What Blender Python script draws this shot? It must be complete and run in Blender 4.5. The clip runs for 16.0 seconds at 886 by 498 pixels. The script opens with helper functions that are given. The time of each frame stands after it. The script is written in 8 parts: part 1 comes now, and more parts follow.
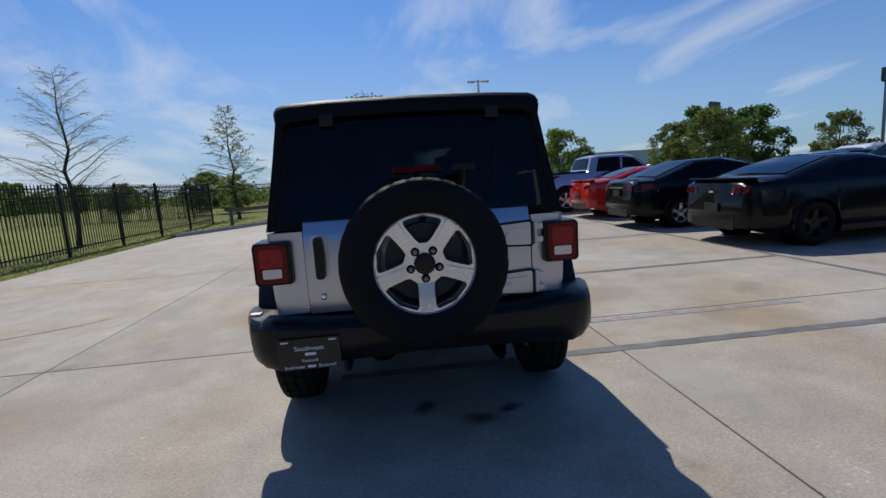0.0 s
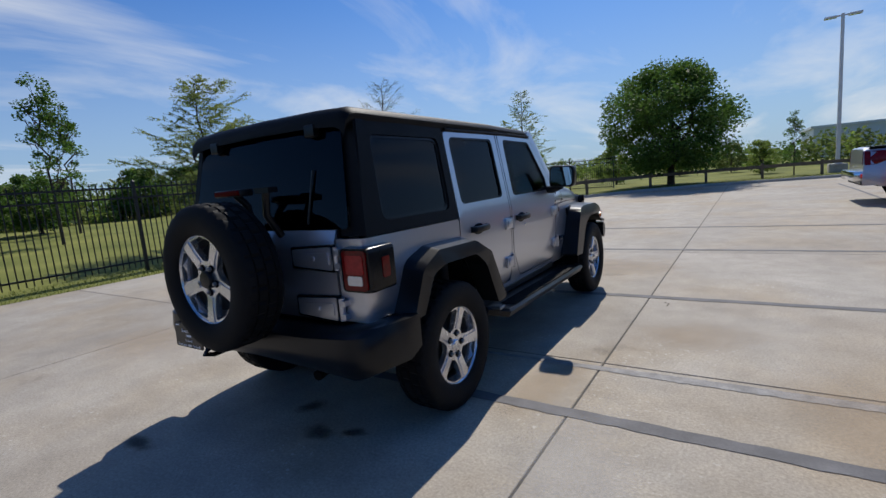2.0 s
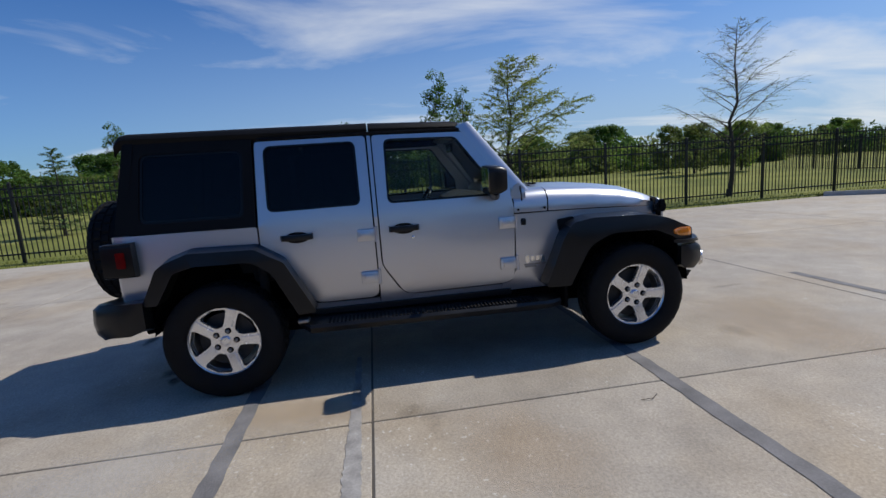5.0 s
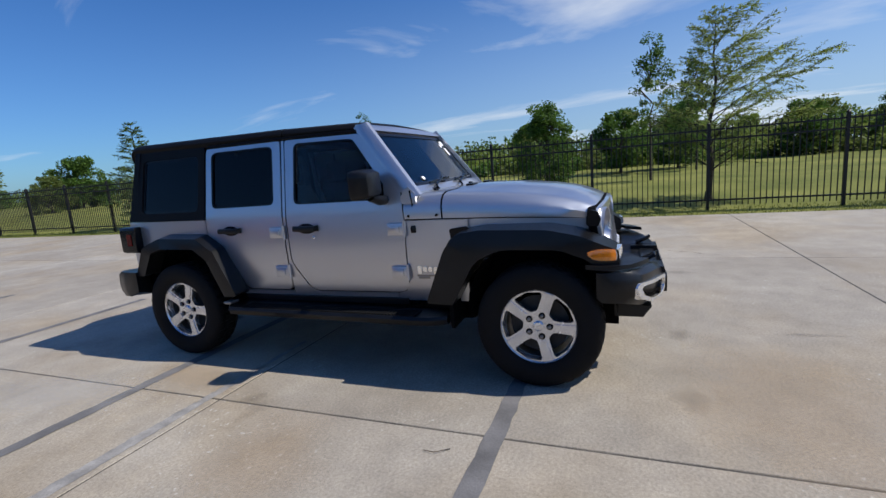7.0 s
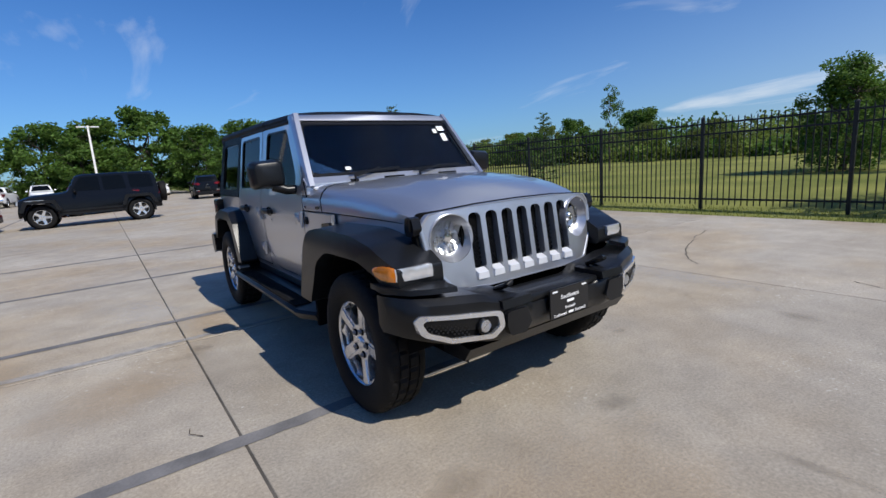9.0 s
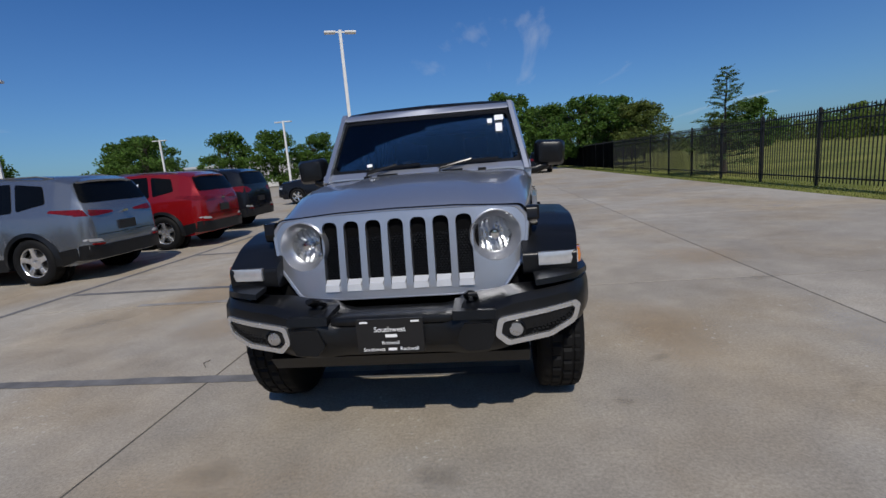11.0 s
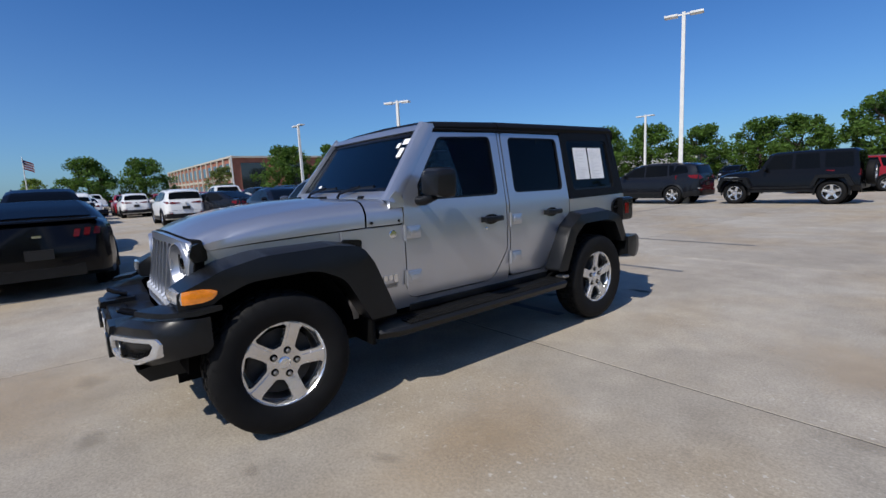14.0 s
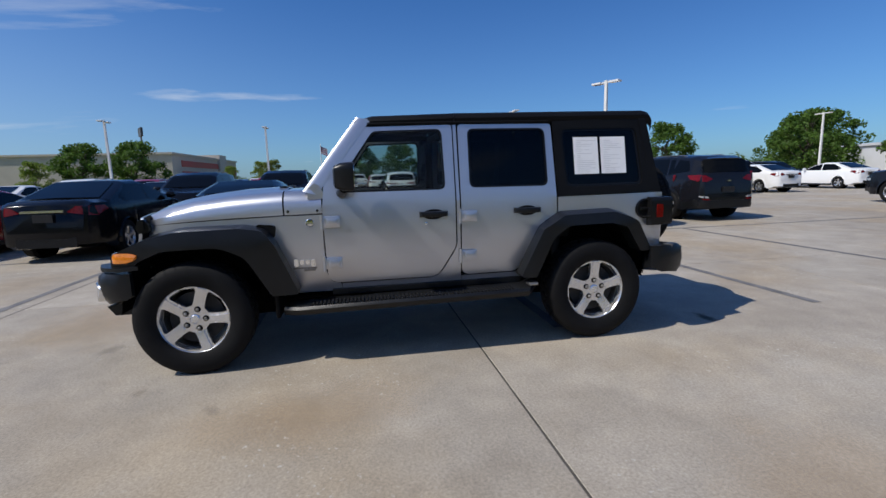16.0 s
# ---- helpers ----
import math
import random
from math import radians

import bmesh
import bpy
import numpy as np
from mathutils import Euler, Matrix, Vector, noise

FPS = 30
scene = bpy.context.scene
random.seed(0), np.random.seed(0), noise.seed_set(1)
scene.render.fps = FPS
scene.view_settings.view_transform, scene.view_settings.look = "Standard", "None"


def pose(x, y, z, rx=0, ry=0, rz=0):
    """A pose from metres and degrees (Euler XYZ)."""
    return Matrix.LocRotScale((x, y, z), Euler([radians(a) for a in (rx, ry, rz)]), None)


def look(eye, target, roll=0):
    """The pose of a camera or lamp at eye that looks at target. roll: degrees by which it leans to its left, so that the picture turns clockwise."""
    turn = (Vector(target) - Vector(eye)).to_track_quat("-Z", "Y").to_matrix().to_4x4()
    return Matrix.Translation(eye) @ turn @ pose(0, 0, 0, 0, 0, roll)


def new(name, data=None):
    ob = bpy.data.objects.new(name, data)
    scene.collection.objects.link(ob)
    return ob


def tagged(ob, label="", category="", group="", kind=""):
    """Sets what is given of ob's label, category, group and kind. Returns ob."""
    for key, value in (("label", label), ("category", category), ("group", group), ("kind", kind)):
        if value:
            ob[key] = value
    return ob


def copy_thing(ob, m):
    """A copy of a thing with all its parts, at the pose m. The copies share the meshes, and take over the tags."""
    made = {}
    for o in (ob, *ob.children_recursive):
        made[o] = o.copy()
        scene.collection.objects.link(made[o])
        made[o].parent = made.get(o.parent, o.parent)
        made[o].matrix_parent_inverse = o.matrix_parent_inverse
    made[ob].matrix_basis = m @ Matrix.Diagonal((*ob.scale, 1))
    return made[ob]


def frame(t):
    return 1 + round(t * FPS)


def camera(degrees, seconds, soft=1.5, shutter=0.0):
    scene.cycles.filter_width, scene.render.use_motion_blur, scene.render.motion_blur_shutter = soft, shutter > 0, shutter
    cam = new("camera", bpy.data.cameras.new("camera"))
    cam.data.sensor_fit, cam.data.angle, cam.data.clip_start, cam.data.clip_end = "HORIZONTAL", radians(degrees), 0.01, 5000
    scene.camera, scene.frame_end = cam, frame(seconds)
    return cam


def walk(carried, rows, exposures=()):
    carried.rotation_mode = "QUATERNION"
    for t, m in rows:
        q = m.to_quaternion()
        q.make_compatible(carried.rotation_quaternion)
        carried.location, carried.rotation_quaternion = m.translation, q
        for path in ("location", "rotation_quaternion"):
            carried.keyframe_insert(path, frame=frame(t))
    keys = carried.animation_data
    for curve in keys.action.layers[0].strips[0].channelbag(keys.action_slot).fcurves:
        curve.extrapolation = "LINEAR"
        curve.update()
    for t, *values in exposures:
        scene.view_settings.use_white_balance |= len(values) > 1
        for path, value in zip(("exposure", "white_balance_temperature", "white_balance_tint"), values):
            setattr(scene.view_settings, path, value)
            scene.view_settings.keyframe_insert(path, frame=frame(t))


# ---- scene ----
cam = camera(86.8, 16.0)
PATH = [
    (0, (-0.124, -4.642, 1.375), (0.069, -2.673, 1.083), -3.9),
    (0.5, (0.505, -4.677, 1.395), (0.332, -2.708, 1.089), -3.9),
    (1, (1.215, -4.488, 1.401), (0.666, -2.588, 1.103), -4.3),
    (1.5, (1.815, -4.281, 1.432), (0.989, -2.485, 1.132), -4.3),
    (2, (2.393, -3.842, 1.409), (1.298, -2.194, 1.119), -4.9),
    (2.5, (2.904, -3.405, 1.452), (1.593, -1.929, 1.136), -4.5),
    (3, (3.314, -2.793, 1.459), (1.789, -1.538, 1.138), -4.1),
    (3.2, (3.486, -2.551, 1.455), (1.881, -1.401, 1.137), -4.0),
    (5.3, (4.157, -0.064, 1.409), (2.187, 0.069, 1.088), -3.9),
    (5.5, (4.163, 0.184, 1.417), (2.191, 0.215, 1.089), -3.7),
    (6, (4.075, 0.835, 1.412), (2.118, 0.589, 1.083), -4.0),
    (6.5, (3.97, 1.466, 1.408), (2.061, 0.972, 1.074), -4.3),
    (7, (3.697, 2.022, 1.414), (1.864, 1.295, 1.079), -4.5),
    (7.5, (3.402, 2.599, 1.411), (1.686, 1.633, 1.061), -4.6),
    (8, (2.958, 3.082, 1.391), (1.397, 1.882, 1.045), -4.5),
    (8.5, (2.478, 3.534, 1.409), (1.112, 2.118, 1.053), -4.3),
    (8.7, (2.261, 3.66, 1.369), (0.978, 2.168, 1.014), -4.0),
    (10.8, (-0.268, 4.255, 1.306), (-0.196, 2.289, 0.95), -5.0),
    (11, (-0.489, 4.207, 1.33), (-0.268, 2.251, 0.974), -4.7),
    (11.5, (-1.051, 4.114, 1.324), (-0.5, 2.222, 0.983), -4.5),
    (12, (-1.578, 3.879, 1.321), (-0.734, 2.094, 1.0), -4.6),
    (12.5, (-2.103, 3.634, 1.329), (-1.034, 1.97, 1.032), -4.0),
    (13, (-2.558, 3.242, 1.329), (-1.298, 1.715, 1.044), -3.7),
    (13.5, (-3.032, 2.856, 1.345), (-1.622, 1.467, 1.063), -3.0),
    (14, (-3.407, 2.352, 1.35), (-1.858, 1.119, 1.07), -2.8),
    (14.5, (-3.778, 1.889, 1.395), (-2.094, 0.855, 1.092), -2.2),
    (15, (-4.013, 1.365, 1.382), (-2.216, 0.545, 1.071), -2.1),
    (15.5, (-4.229, 0.854, 1.365), (-2.338, 0.277, 1.064), -1.9),
    (16, (-4.303, 0.334, 1.335), (-2.357, -0.01, 1.028), -1.7),
]
walk(cam, [(t, look(eye, target, roll)) for t, eye, target, roll in PATH],
     [(0, -0.12), (1, -0.14), (2, -0.06), (5.5, -0.02), (7, 0.14), (8.6, 0.18), (11, -0.38), (12.5, 0.0), (14, 0.02), (16, 0.0)])


# ---- world, sun ----
SUN_TO = Vector((-0.20, 0.84, 1.0)).normalized()
world = bpy.data.worlds.new("sky")
scene.world = world
world.use_nodes = True
wn, wl = world.node_tree.nodes, world.node_tree.links
wn.clear()
w_out = wn.new("ShaderNodeOutputWorld")
w_bg = wn.new("ShaderNodeBackground")
w_sky = wn.new("ShaderNodeTexSky")
w_sky.sky_type = "NISHITA"
w_sky.sun_disc = False
w_sky.sun_elevation = math.asin(SUN_TO.z)
w_sky.sun_rotation = math.atan2(SUN_TO.x, SUN_TO.y)
w_sky.air_density, w_sky.dust_density, w_sky.ozone_density = 1.0, 0.6, 4.5
w_bg.inputs["Strength"].default_value = 0.072
# thin high cloud, streaked along one heading
w_tc = wn.new("ShaderNodeTexCoord")
w_sep = wn.new("ShaderNodeSeparateXYZ")
wl.new(w_tc.outputs["Generated"], w_sep.inputs[0])
w_add = wn.new("ShaderNodeMath"); w_add.operation = "ADD"; w_add.inputs[1].default_value = 0.12
wl.new(w_sep.outputs["Z"], w_add.inputs[0])
w_div = wn.new("ShaderNodeVectorMath"); w_div.operation = "DIVIDE"
w_cmb = wn.new("ShaderNodeCombineXYZ")
for k in ("X", "Y", "Z"):
    wl.new(w_add.outputs[0], w_cmb.inputs[k])
wl.new(w_tc.outputs["Generated"], w_div.inputs[0])
wl.new(w_cmb.outputs[0], w_div.inputs[1])
w_map = wn.new("ShaderNodeMapping")
w_map.inputs["Rotation"].default_value = (0, 0, radians(35))
w_map.inputs["Scale"].default_value = (1.10, 0.50, 0.0)
w_map.inputs["Location"].default_value = (2.3, 0.7, 0)
wl.new(w_div.outputs[0], w_map.inputs["Vector"])
w_noise = wn.new("ShaderNodeTexNoise")
w_noise.inputs["Scale"].default_value = 0.9
w_noise.inputs["Detail"].default_value = 9
w_noise.inputs["Roughness"].default_value = 0.56
w_noise.inputs["Distortion"].default_value = 0.5
wl.new(w_map.outputs[0], w_noise.inputs["Vector"])
w_ramp = wn.new("ShaderNodeValToRGB")
w_ramp.color_ramp.elements[0].position, w_ramp.color_ramp.elements[1].position = 0.56, 0.80
w_ramp.color_ramp.elements[1].color = (0.8, 0.8, 0.8, 1)
# more cloud to the north and west than over the lot
w_gate = wn.new("ShaderNodeVectorMath"); w_gate.operation = "DOT_PRODUCT"
w_gate.inputs[1].default_value = (-0.060, 0.085, 0.0)
wl.new(w_tc.outputs["Generated"], w_gate.inputs[0])
w_sum = wn.new("ShaderNodeMath"); w_sum.operation = "ADD"
wl.new(w_noise.outputs["Fac"], w_sum.inputs[0])
wl.new(w_gate.outputs["Value"], w_sum.inputs[1])
wl.new(w_sum.outputs[0], w_ramp.inputs[0])
w_mix = wn.new("ShaderNodeMix"); w_mix.data_type = "RGBA"
wl.new(w_ramp.outputs[0], w_mix.inputs["Factor"])
w_hs = wn.new("ShaderNodeHueSaturation"); w_hs.inputs["Saturation"].default_value = 1.10
wl.new(w_sky.outputs[0], w_hs.inputs["Color"])
w_tint = wn.new("ShaderNodeMix"); w_tint.data_type, w_tint.blend_type = "RGBA", "MULTIPLY"
w_tint.inputs["Factor"].default_value = 1.0
w_tint.inputs["B"].default_value = (0.60, 1.02, 1.50, 1)
wl.new(w_hs.outputs[0], w_tint.inputs["A"])
# pale haze low over the horizon, thicker on the sun's side
w_hz = wn.new("ShaderNodeMapRange"); w_hz.interpolation_type = "SMOOTHSTEP"
w_hz.inputs["From Min"].default_value, w_hz.inputs["From Max"].default_value = -0.02, 0.42
w_hz.inputs["To Min"].default_value, w_hz.inputs["To Max"].default_value = 1.0, 0.0
wl.new(w_sep.outputs["Z"], w_hz.inputs["Value"])
w_az = wn.new("ShaderNodeVectorMath"); w_az.operation = "DOT_PRODUCT"
w_az.inputs[1].default_value = (-0.45, 0.89, 0.0)
wl.new(w_tc.outputs["Generated"], w_az.inputs[0])
w_am = wn.new("ShaderNodeMapRange"); w_am.interpolation_type = "SMOOTHSTEP"
w_am.inputs["From Min"].default_value, w_am.inputs["From Max"].default_value = -0.6, 1.0
w_am.inputs["To Min"].default_value, w_am.inputs["To Max"].default_value = 0.12, 0.78
wl.new(w_az.outputs["Value"], w_am.inputs["Value"])
w_hm = wn.new("ShaderNodeMath"); w_hm.operation = "MULTIPLY"
wl.new(w_hz.outputs[0], w_hm.inputs[0]); wl.new(w_am.outputs[0], w_hm.inputs[1])
w_haze = wn.new("ShaderNodeMix"); w_haze.data_type = "RGBA"
w_haze.inputs["B"].default_value = (5.6, 7.3, 9.6, 1)
wl.new(w_hm.outputs[0], w_haze.inputs["Factor"])
wl.new(w_tint.outputs["Result"], w_haze.inputs["A"])
wl.new(w_haze.outputs["Result"], w_mix.inputs["A"])
w_mix.inputs["B"].default_value = (11.0, 11.4, 11.8, 1)
wl.new(w_mix.outputs["Result"], w_bg.inputs["Color"])
wl.new(w_bg.outputs[0], w_out.inputs[0])

sun = new("sun", bpy.data.lights.new("sun", "SUN"))
sun.data.energy, sun.data.angle, sun.data.color = 4.15, radians(0.53), (1.0, 0.95, 0.87)
sun.matrix_world = look(SUN_TO * 60, (0, 0, 0))


# ---- materials ----
def mat(name, col, rough=0.5, metal=0.0, var=0.12, scale=6.0, bump=0.0, bscale=80.0, coat=0.0, spec=0.5,
        col2=None, fine=0.0, glow=0.0, per=0.0, sub=0.0):
    m = bpy.data.materials.new(name)
    m.use_nodes = True
    n, l = m.node_tree.nodes, m.node_tree.links
    p = n["Principled BSDF"]
    tc = n.new("ShaderNodeTexCoord")
    a = n.new("ShaderNodeTexNoise")
    a.inputs["Scale"].default_value, a.inputs["Detail"].default_value = scale, 6
    l.new(tc.outputs["Object"], a.inputs["Vector"])
    mix = n.new("ShaderNodeMix"); mix.data_type = "RGBA"
    lo = col2 or tuple(c * (1 - var) for c in col)
    hi = tuple(min(1, c * (1 + var)) for c in col)
    mix.inputs["A"].default_value, mix.inputs["B"].default_value = (*lo, 1), (*hi, 1)
    rp = n.new("ShaderNodeMapRange")
    rp.inputs["From Min"].default_value, rp.inputs["From Max"].default_value = 0.3, 0.7
    l.new(a.outputs["Fac"], rp.inputs["Value"])
    l.new(rp.outputs[0], mix.inputs["Factor"])
    last = mix.outputs["Result"]
    if fine or per:
        hs = n.new("ShaderNodeHueSaturation")
        l.new(last, hs.inputs["Color"])
        b = n.new("ShaderNodeTexNoise")
        b.inputs["Scale"].default_value, b.inputs["Detail"].default_value = bscale, 3
        l.new(tc.outputs["Object"], b.inputs["Vector"])
        r2 = n.new("ShaderNodeMapRange")
        r2.inputs["To Min"].default_value, r2.inputs["To Max"].default_value = 1 - fine, 1 + fine
        l.new(b.outputs["Fac"], r2.inputs["Value"])
        val = r2.outputs[0]
        if per:
            g = n.new("ShaderNodeNewGeometry")
            r3 = n.new("ShaderNodeMapRange")
            r3.inputs["To Min"].default_value, r3.inputs["To Max"].default_value = 1 - per, 1 + per
            l.new(g.outputs["Random Per Island"], r3.inputs["Value"])
            mu = n.new("ShaderNodeMath"); mu.operation = "MULTIPLY"
            l.new(val, mu.inputs[0]); l.new(r3.outputs[0], mu.inputs[1])
            val = mu.outputs[0]
        l.new(val, hs.inputs["Value"])
        last = hs.outputs["Color"]
    l.new(last, p.inputs["Base Color"])
    rr = n.new("ShaderNodeMapRange")
    rr.inputs["To Min"].default_value, rr.inputs["To Max"].default_value = max(0.02, rough * 0.85), min(1, rough * 1.15)
    l.new(a.outputs["Fac"], rr.inputs["Value"])
    l.new(rr.outputs[0], p.inputs["Roughness"])
    p.inputs["Metallic"].default_value = metal
    p.inputs["Specular IOR Level"].default_value = spec
    p.inputs["Coat Weight"].default_value, p.inputs["Coat Roughness"].default_value = coat, 0.04
    if sub:
        p.inputs["Transmission Weight"].default_value = 0.0
        tr = n.new("ShaderNodeBsdfTranslucent")
        l.new(last, tr.inputs["Color"])
        ms = n.new("ShaderNodeMixShader"); ms.inputs[0].default_value = sub
        l.new(p.outputs[0], ms.inputs[1]); l.new(tr.outputs[0], ms.inputs[2])
        l.new(ms.outputs[0], n["Material Output"].inputs["Surface"])
    if bump:
        c = n.new("ShaderNodeTexNoise")
        c.inputs["Scale"].default_value, c.inputs["Detail"].default_value = bscale, 4
        l.new(tc.outputs["Object"], c.inputs["Vector"])
        bp = n.new("ShaderNodeBump")
        bp.inputs["Strength"].default_value, bp.inputs["Distance"].default_value = bump, 0.01
        l.new(c.outputs["Fac"], bp.inputs["Height"])
        l.new(bp.outputs[0], p.inputs["Normal"])
    if glow:
        p.inputs["Emission Color"].default_value = (*col, 1)
        p.inputs["Emission Strength"].default_value = glow
    return m


def glass_mat(name, tint, rough=0.0, gloss=1.0):
    m = bpy.data.materials.new(name)
    m.use_nodes = True
    n, l = m.node_tree.nodes, m.node_tree.links
    n.remove(n["Principled BSDF"])
    t = n.new("ShaderNodeBsdfTransparent"); t.inputs[0].default_value = (*tint, 1)
    g = n.new("ShaderNodeBsdfGlossy"); g.inputs["Roughness"].default_value = rough
    g.inputs["Color"].default_value = (gloss, gloss, gloss, 1)
    f = n.new("ShaderNodeFresnel"); f.inputs["IOR"].default_value = 1.5
    ms = n.new("ShaderNodeMixShader")
    l.new(f.outputs[0], ms.inputs[0]); l.new(t.outputs[0], ms.inputs[1]); l.new(g.outputs[0], ms.inputs[2])
    l.new(ms.outputs[0], n["Material Output"].inputs["Surface"])
    return m


def concrete_mat():
    m = bpy.data.materials.new("weathered_concrete")
    m.use_nodes = True
    n, l = m.node_tree.nodes, m.node_tree.links
    p = n["Principled BSDF"]
    ge = n.new("ShaderNodeNewGeometry")
    oi = n.new("ShaderNodeObjectInfo")

    def noise_node(scale, detail=6, rough=0.55):
        a = n.new("ShaderNodeTexNoise")
        a.inputs["Scale"].default_value, a.inputs["Detail"].default_value = scale, detail
        a.inputs["Roughness"].default_value = rough
        l.new(ge.outputs["Position"], a.inputs["Vector"])
        return a.outputs["Fac"]

    def ramp(src, a, b, ca, cb):
        r = n.new("ShaderNodeValToRGB")
        e = r.color_ramp.elements
        e[0].position, e[1].position, e[0].color, e[1].color = a, b, (*ca, 1), (*cb, 1)
        l.new(src, r.inputs[0])
        return r.outputs[0]

    def mixc(kind, fac, a, b):
        x = n.new("ShaderNodeMix"); x.data_type, x.blend_type = "RGBA", kind
        if isinstance(fac, float):
            x.inputs["Factor"].default_value = fac
        else:
            l.new(fac, x.inputs["Factor"])
        l.new(a, x.inputs["A"]); l.new(b, x.inputs["B"])
        return x.outputs["Result"]

    base = ramp(noise_node(0.35, 5), 0.32, 0.7, (0.340, 0.298, 0.246), (0.424, 0.385, 0.328))
    warm = ramp(noise_node(0.45, 4), 0.46, 0.64, (1, 1, 1), (1.0, 0.92, 0.80))
    c = mixc("MULTIPLY", 1.0, base, warm)
    mott = ramp(noise_node(3.2, 8, 0.65), 0.32, 0.70, (0.86, 0.86, 0.86), (1.09, 1.09, 1.08))
    c = mixc("MULTIPLY", 1.0, c, mott)
    grain = ramp(noise_node(62, 5, 0.78), 0.30, 0.70, (0.66, 0.66, 0.66), (1.28, 1.28, 1.28))
    blot = ramp(noise_node(1.3, 9, 0.68), 0.36, 0.66, (0.88, 0.875, 0.865), (1.07, 1.07, 1.065))
    c = mixc("MULTIPLY", 1.0, c, blot)
    c = mixc("MULTIPLY", 1.0, c, grain)
    # pale worn flecks
    fl = ramp(noise_node(24, 3, 0.62), 0.62, 0.68, (0, 0, 0), (0.55, 0.55, 0.55))
    fl2 = ramp(noise_node(0.8, 2), 0.48, 0.62, (0, 0, 0), (1, 1, 1))
    flm = mixc("MULTIPLY", 1.0, fl, fl2)
    pale = n.new("ShaderNodeRGB"); pale.outputs[0].default_value = (0.66, 0.635, 0.585, 1)
    c = mixc("MIX", flm, c, pale.outputs[0])
    # dark oil and tyre spots
    oil = ramp(noise_node(0.95, 4, 0.6), 0.665, 0.74, (1, 1, 1), (0.70, 0.69, 0.68))
    c = mixc("MULTIPLY", 1.0, c, oil)
    rnd = n.new("ShaderNodeMapRange")
    rnd.inputs["To Min"].default_value, rnd.inputs["To Max"].default_value = 0.94, 1.05
    l.new(oi.outputs["Random"], rnd.inputs["Value"])
    hs = n.new("ShaderNodeHueSaturation")
    l.new(c, hs.inputs["Color"]); l.new(rnd.outputs[0], hs.inputs["Value"])
    l.new(hs.outputs[0], p.inputs["Base Color"])
    p.inputs["Roughness"].default_value = 0.78
    bp = n.new("ShaderNodeBump")
    bp.inputs["Strength"].default_value, bp.inputs["Distance"].default_value = 0.6, 0.004
    l.new(noise_node(140, 4, 0.7), bp.inputs["Height"])
    l.new(bp.outputs[0], p.inputs["Normal"])
    return m


M_SILVER = mat("silver_paint", (0.520, 0.533, 0.578), 0.33, 0.82, 0.05, 900, coat=0.8)
M_HARDTOP = mat("textured_black_top", (0.0060, 0.0060, 0.0066), 0.50, 0, 0.15, 4, bump=0.15, bscale=420, spec=0.13)
M_PLASTIC = mat("black_plastic", (0.0075, 0.0080, 0.0092), 0.31, 0, 0.2, 5, bump=0.05, bscale=350, spec=0.30)
M_SMOOTHBLACK = mat("gloss_black", (0.008, 0.008, 0.009), 0.22, 0, 0.1, 6, spec=0.22)
# near-black: shade under and between parts put into the colour; dark parts too
M_DARK = mat("shade_and_dark_parts", (0.003, 0.003, 0.0034), 0.9, 0, 0.2, 8, spec=0.1)
M_RUBBER = mat("tyre_rubber", (0.0070, 0.0070, 0.0075), 0.70, 0, 0.25, 14, bump=0.15, bscale=200, spec=0.18)
M_ALLOY = mat("silver_alloy", (0.72, 0.73, 0.75), 0.26, 0.85, 0.05, 20, coat=0.5)
M_DARKALLOY = mat("dark_brake_metal", (0.035, 0.034, 0.033), 0.6, 0.5, 0.25, 30)
# slot ends paler than the grille: sunlight on them put into the colour
M_LITSILL = mat("sunlit_slot_end", (0.74, 0.75, 0.78), 0.42, 0.35, 0.04, 20)
M_CHROME = mat("bright_metal", (0.75, 0.76, 0.78), 0.12, 1.0, 0.03, 20)
M_REFL = mat("lamp_reflector", (0.64, 0.66, 0.70), 0.28, 1.0, 0.03, 20)
M_STEEL = mat("brushed_steel", (0.30, 0.29, 0.28), 0.45, 0.9, 0.15, 30)
M_REDLENS = mat("red_lens", (0.15, 0.003, 0.004), 0.10, 0, 0.3, 30, spec=0.25)
M_BRIGHTLENS = mat("bright_red_lens", (0.36, 0.012, 0.014), 0.12, 0, 0.2, 30, spec=0.3)
M_WHITELENS = mat("clear_lens", (0.60, 0.60, 0.61), 0.18, 0.5, 0.08, 30, coat=1.0)
M_AMBER = mat("amber_lens", (0.75, 0.22, 0.015), 0.14, 0, 0.15, 40, coat=1.0)
M_GLASS = glass_mat("window_glass", (0.80, 0.84, 0.82), gloss=0.32)
M_SHIELD = glass_mat("windshield_glass", (0.90, 0.93, 0.92), gloss=0.95)
M_TINT = glass_mat("privacy_glass", (0.17, 0.178, 0.185), gloss=0.45)
M_MIRROR = mat("mirror_glass", (0.9, 0.9, 0.9), 0.02, 1.0, 0.0, 5)
M_SEAT = mat("black_cloth", (0.02, 0.02, 0.022), 0.9, 0, 0.2, 12, bump=0.3, bscale=300)
M_PAPER = mat("white_paper", (0.82, 0.82, 0.83), 0.8, 0, 0.02, 20)
M_PRINT = mat("grey_print", (0.60, 0.60, 0.62), 0.8, 0, 0.05, 30)
M_PLATE = mat("plate_black", (0.010, 0.010, 0.011), 0.35, 0, 0.1, 20)
M_LETTER = mat("white_lettering", (0.85, 0.85, 0.85), 0.5, 0, 0.02, 20)
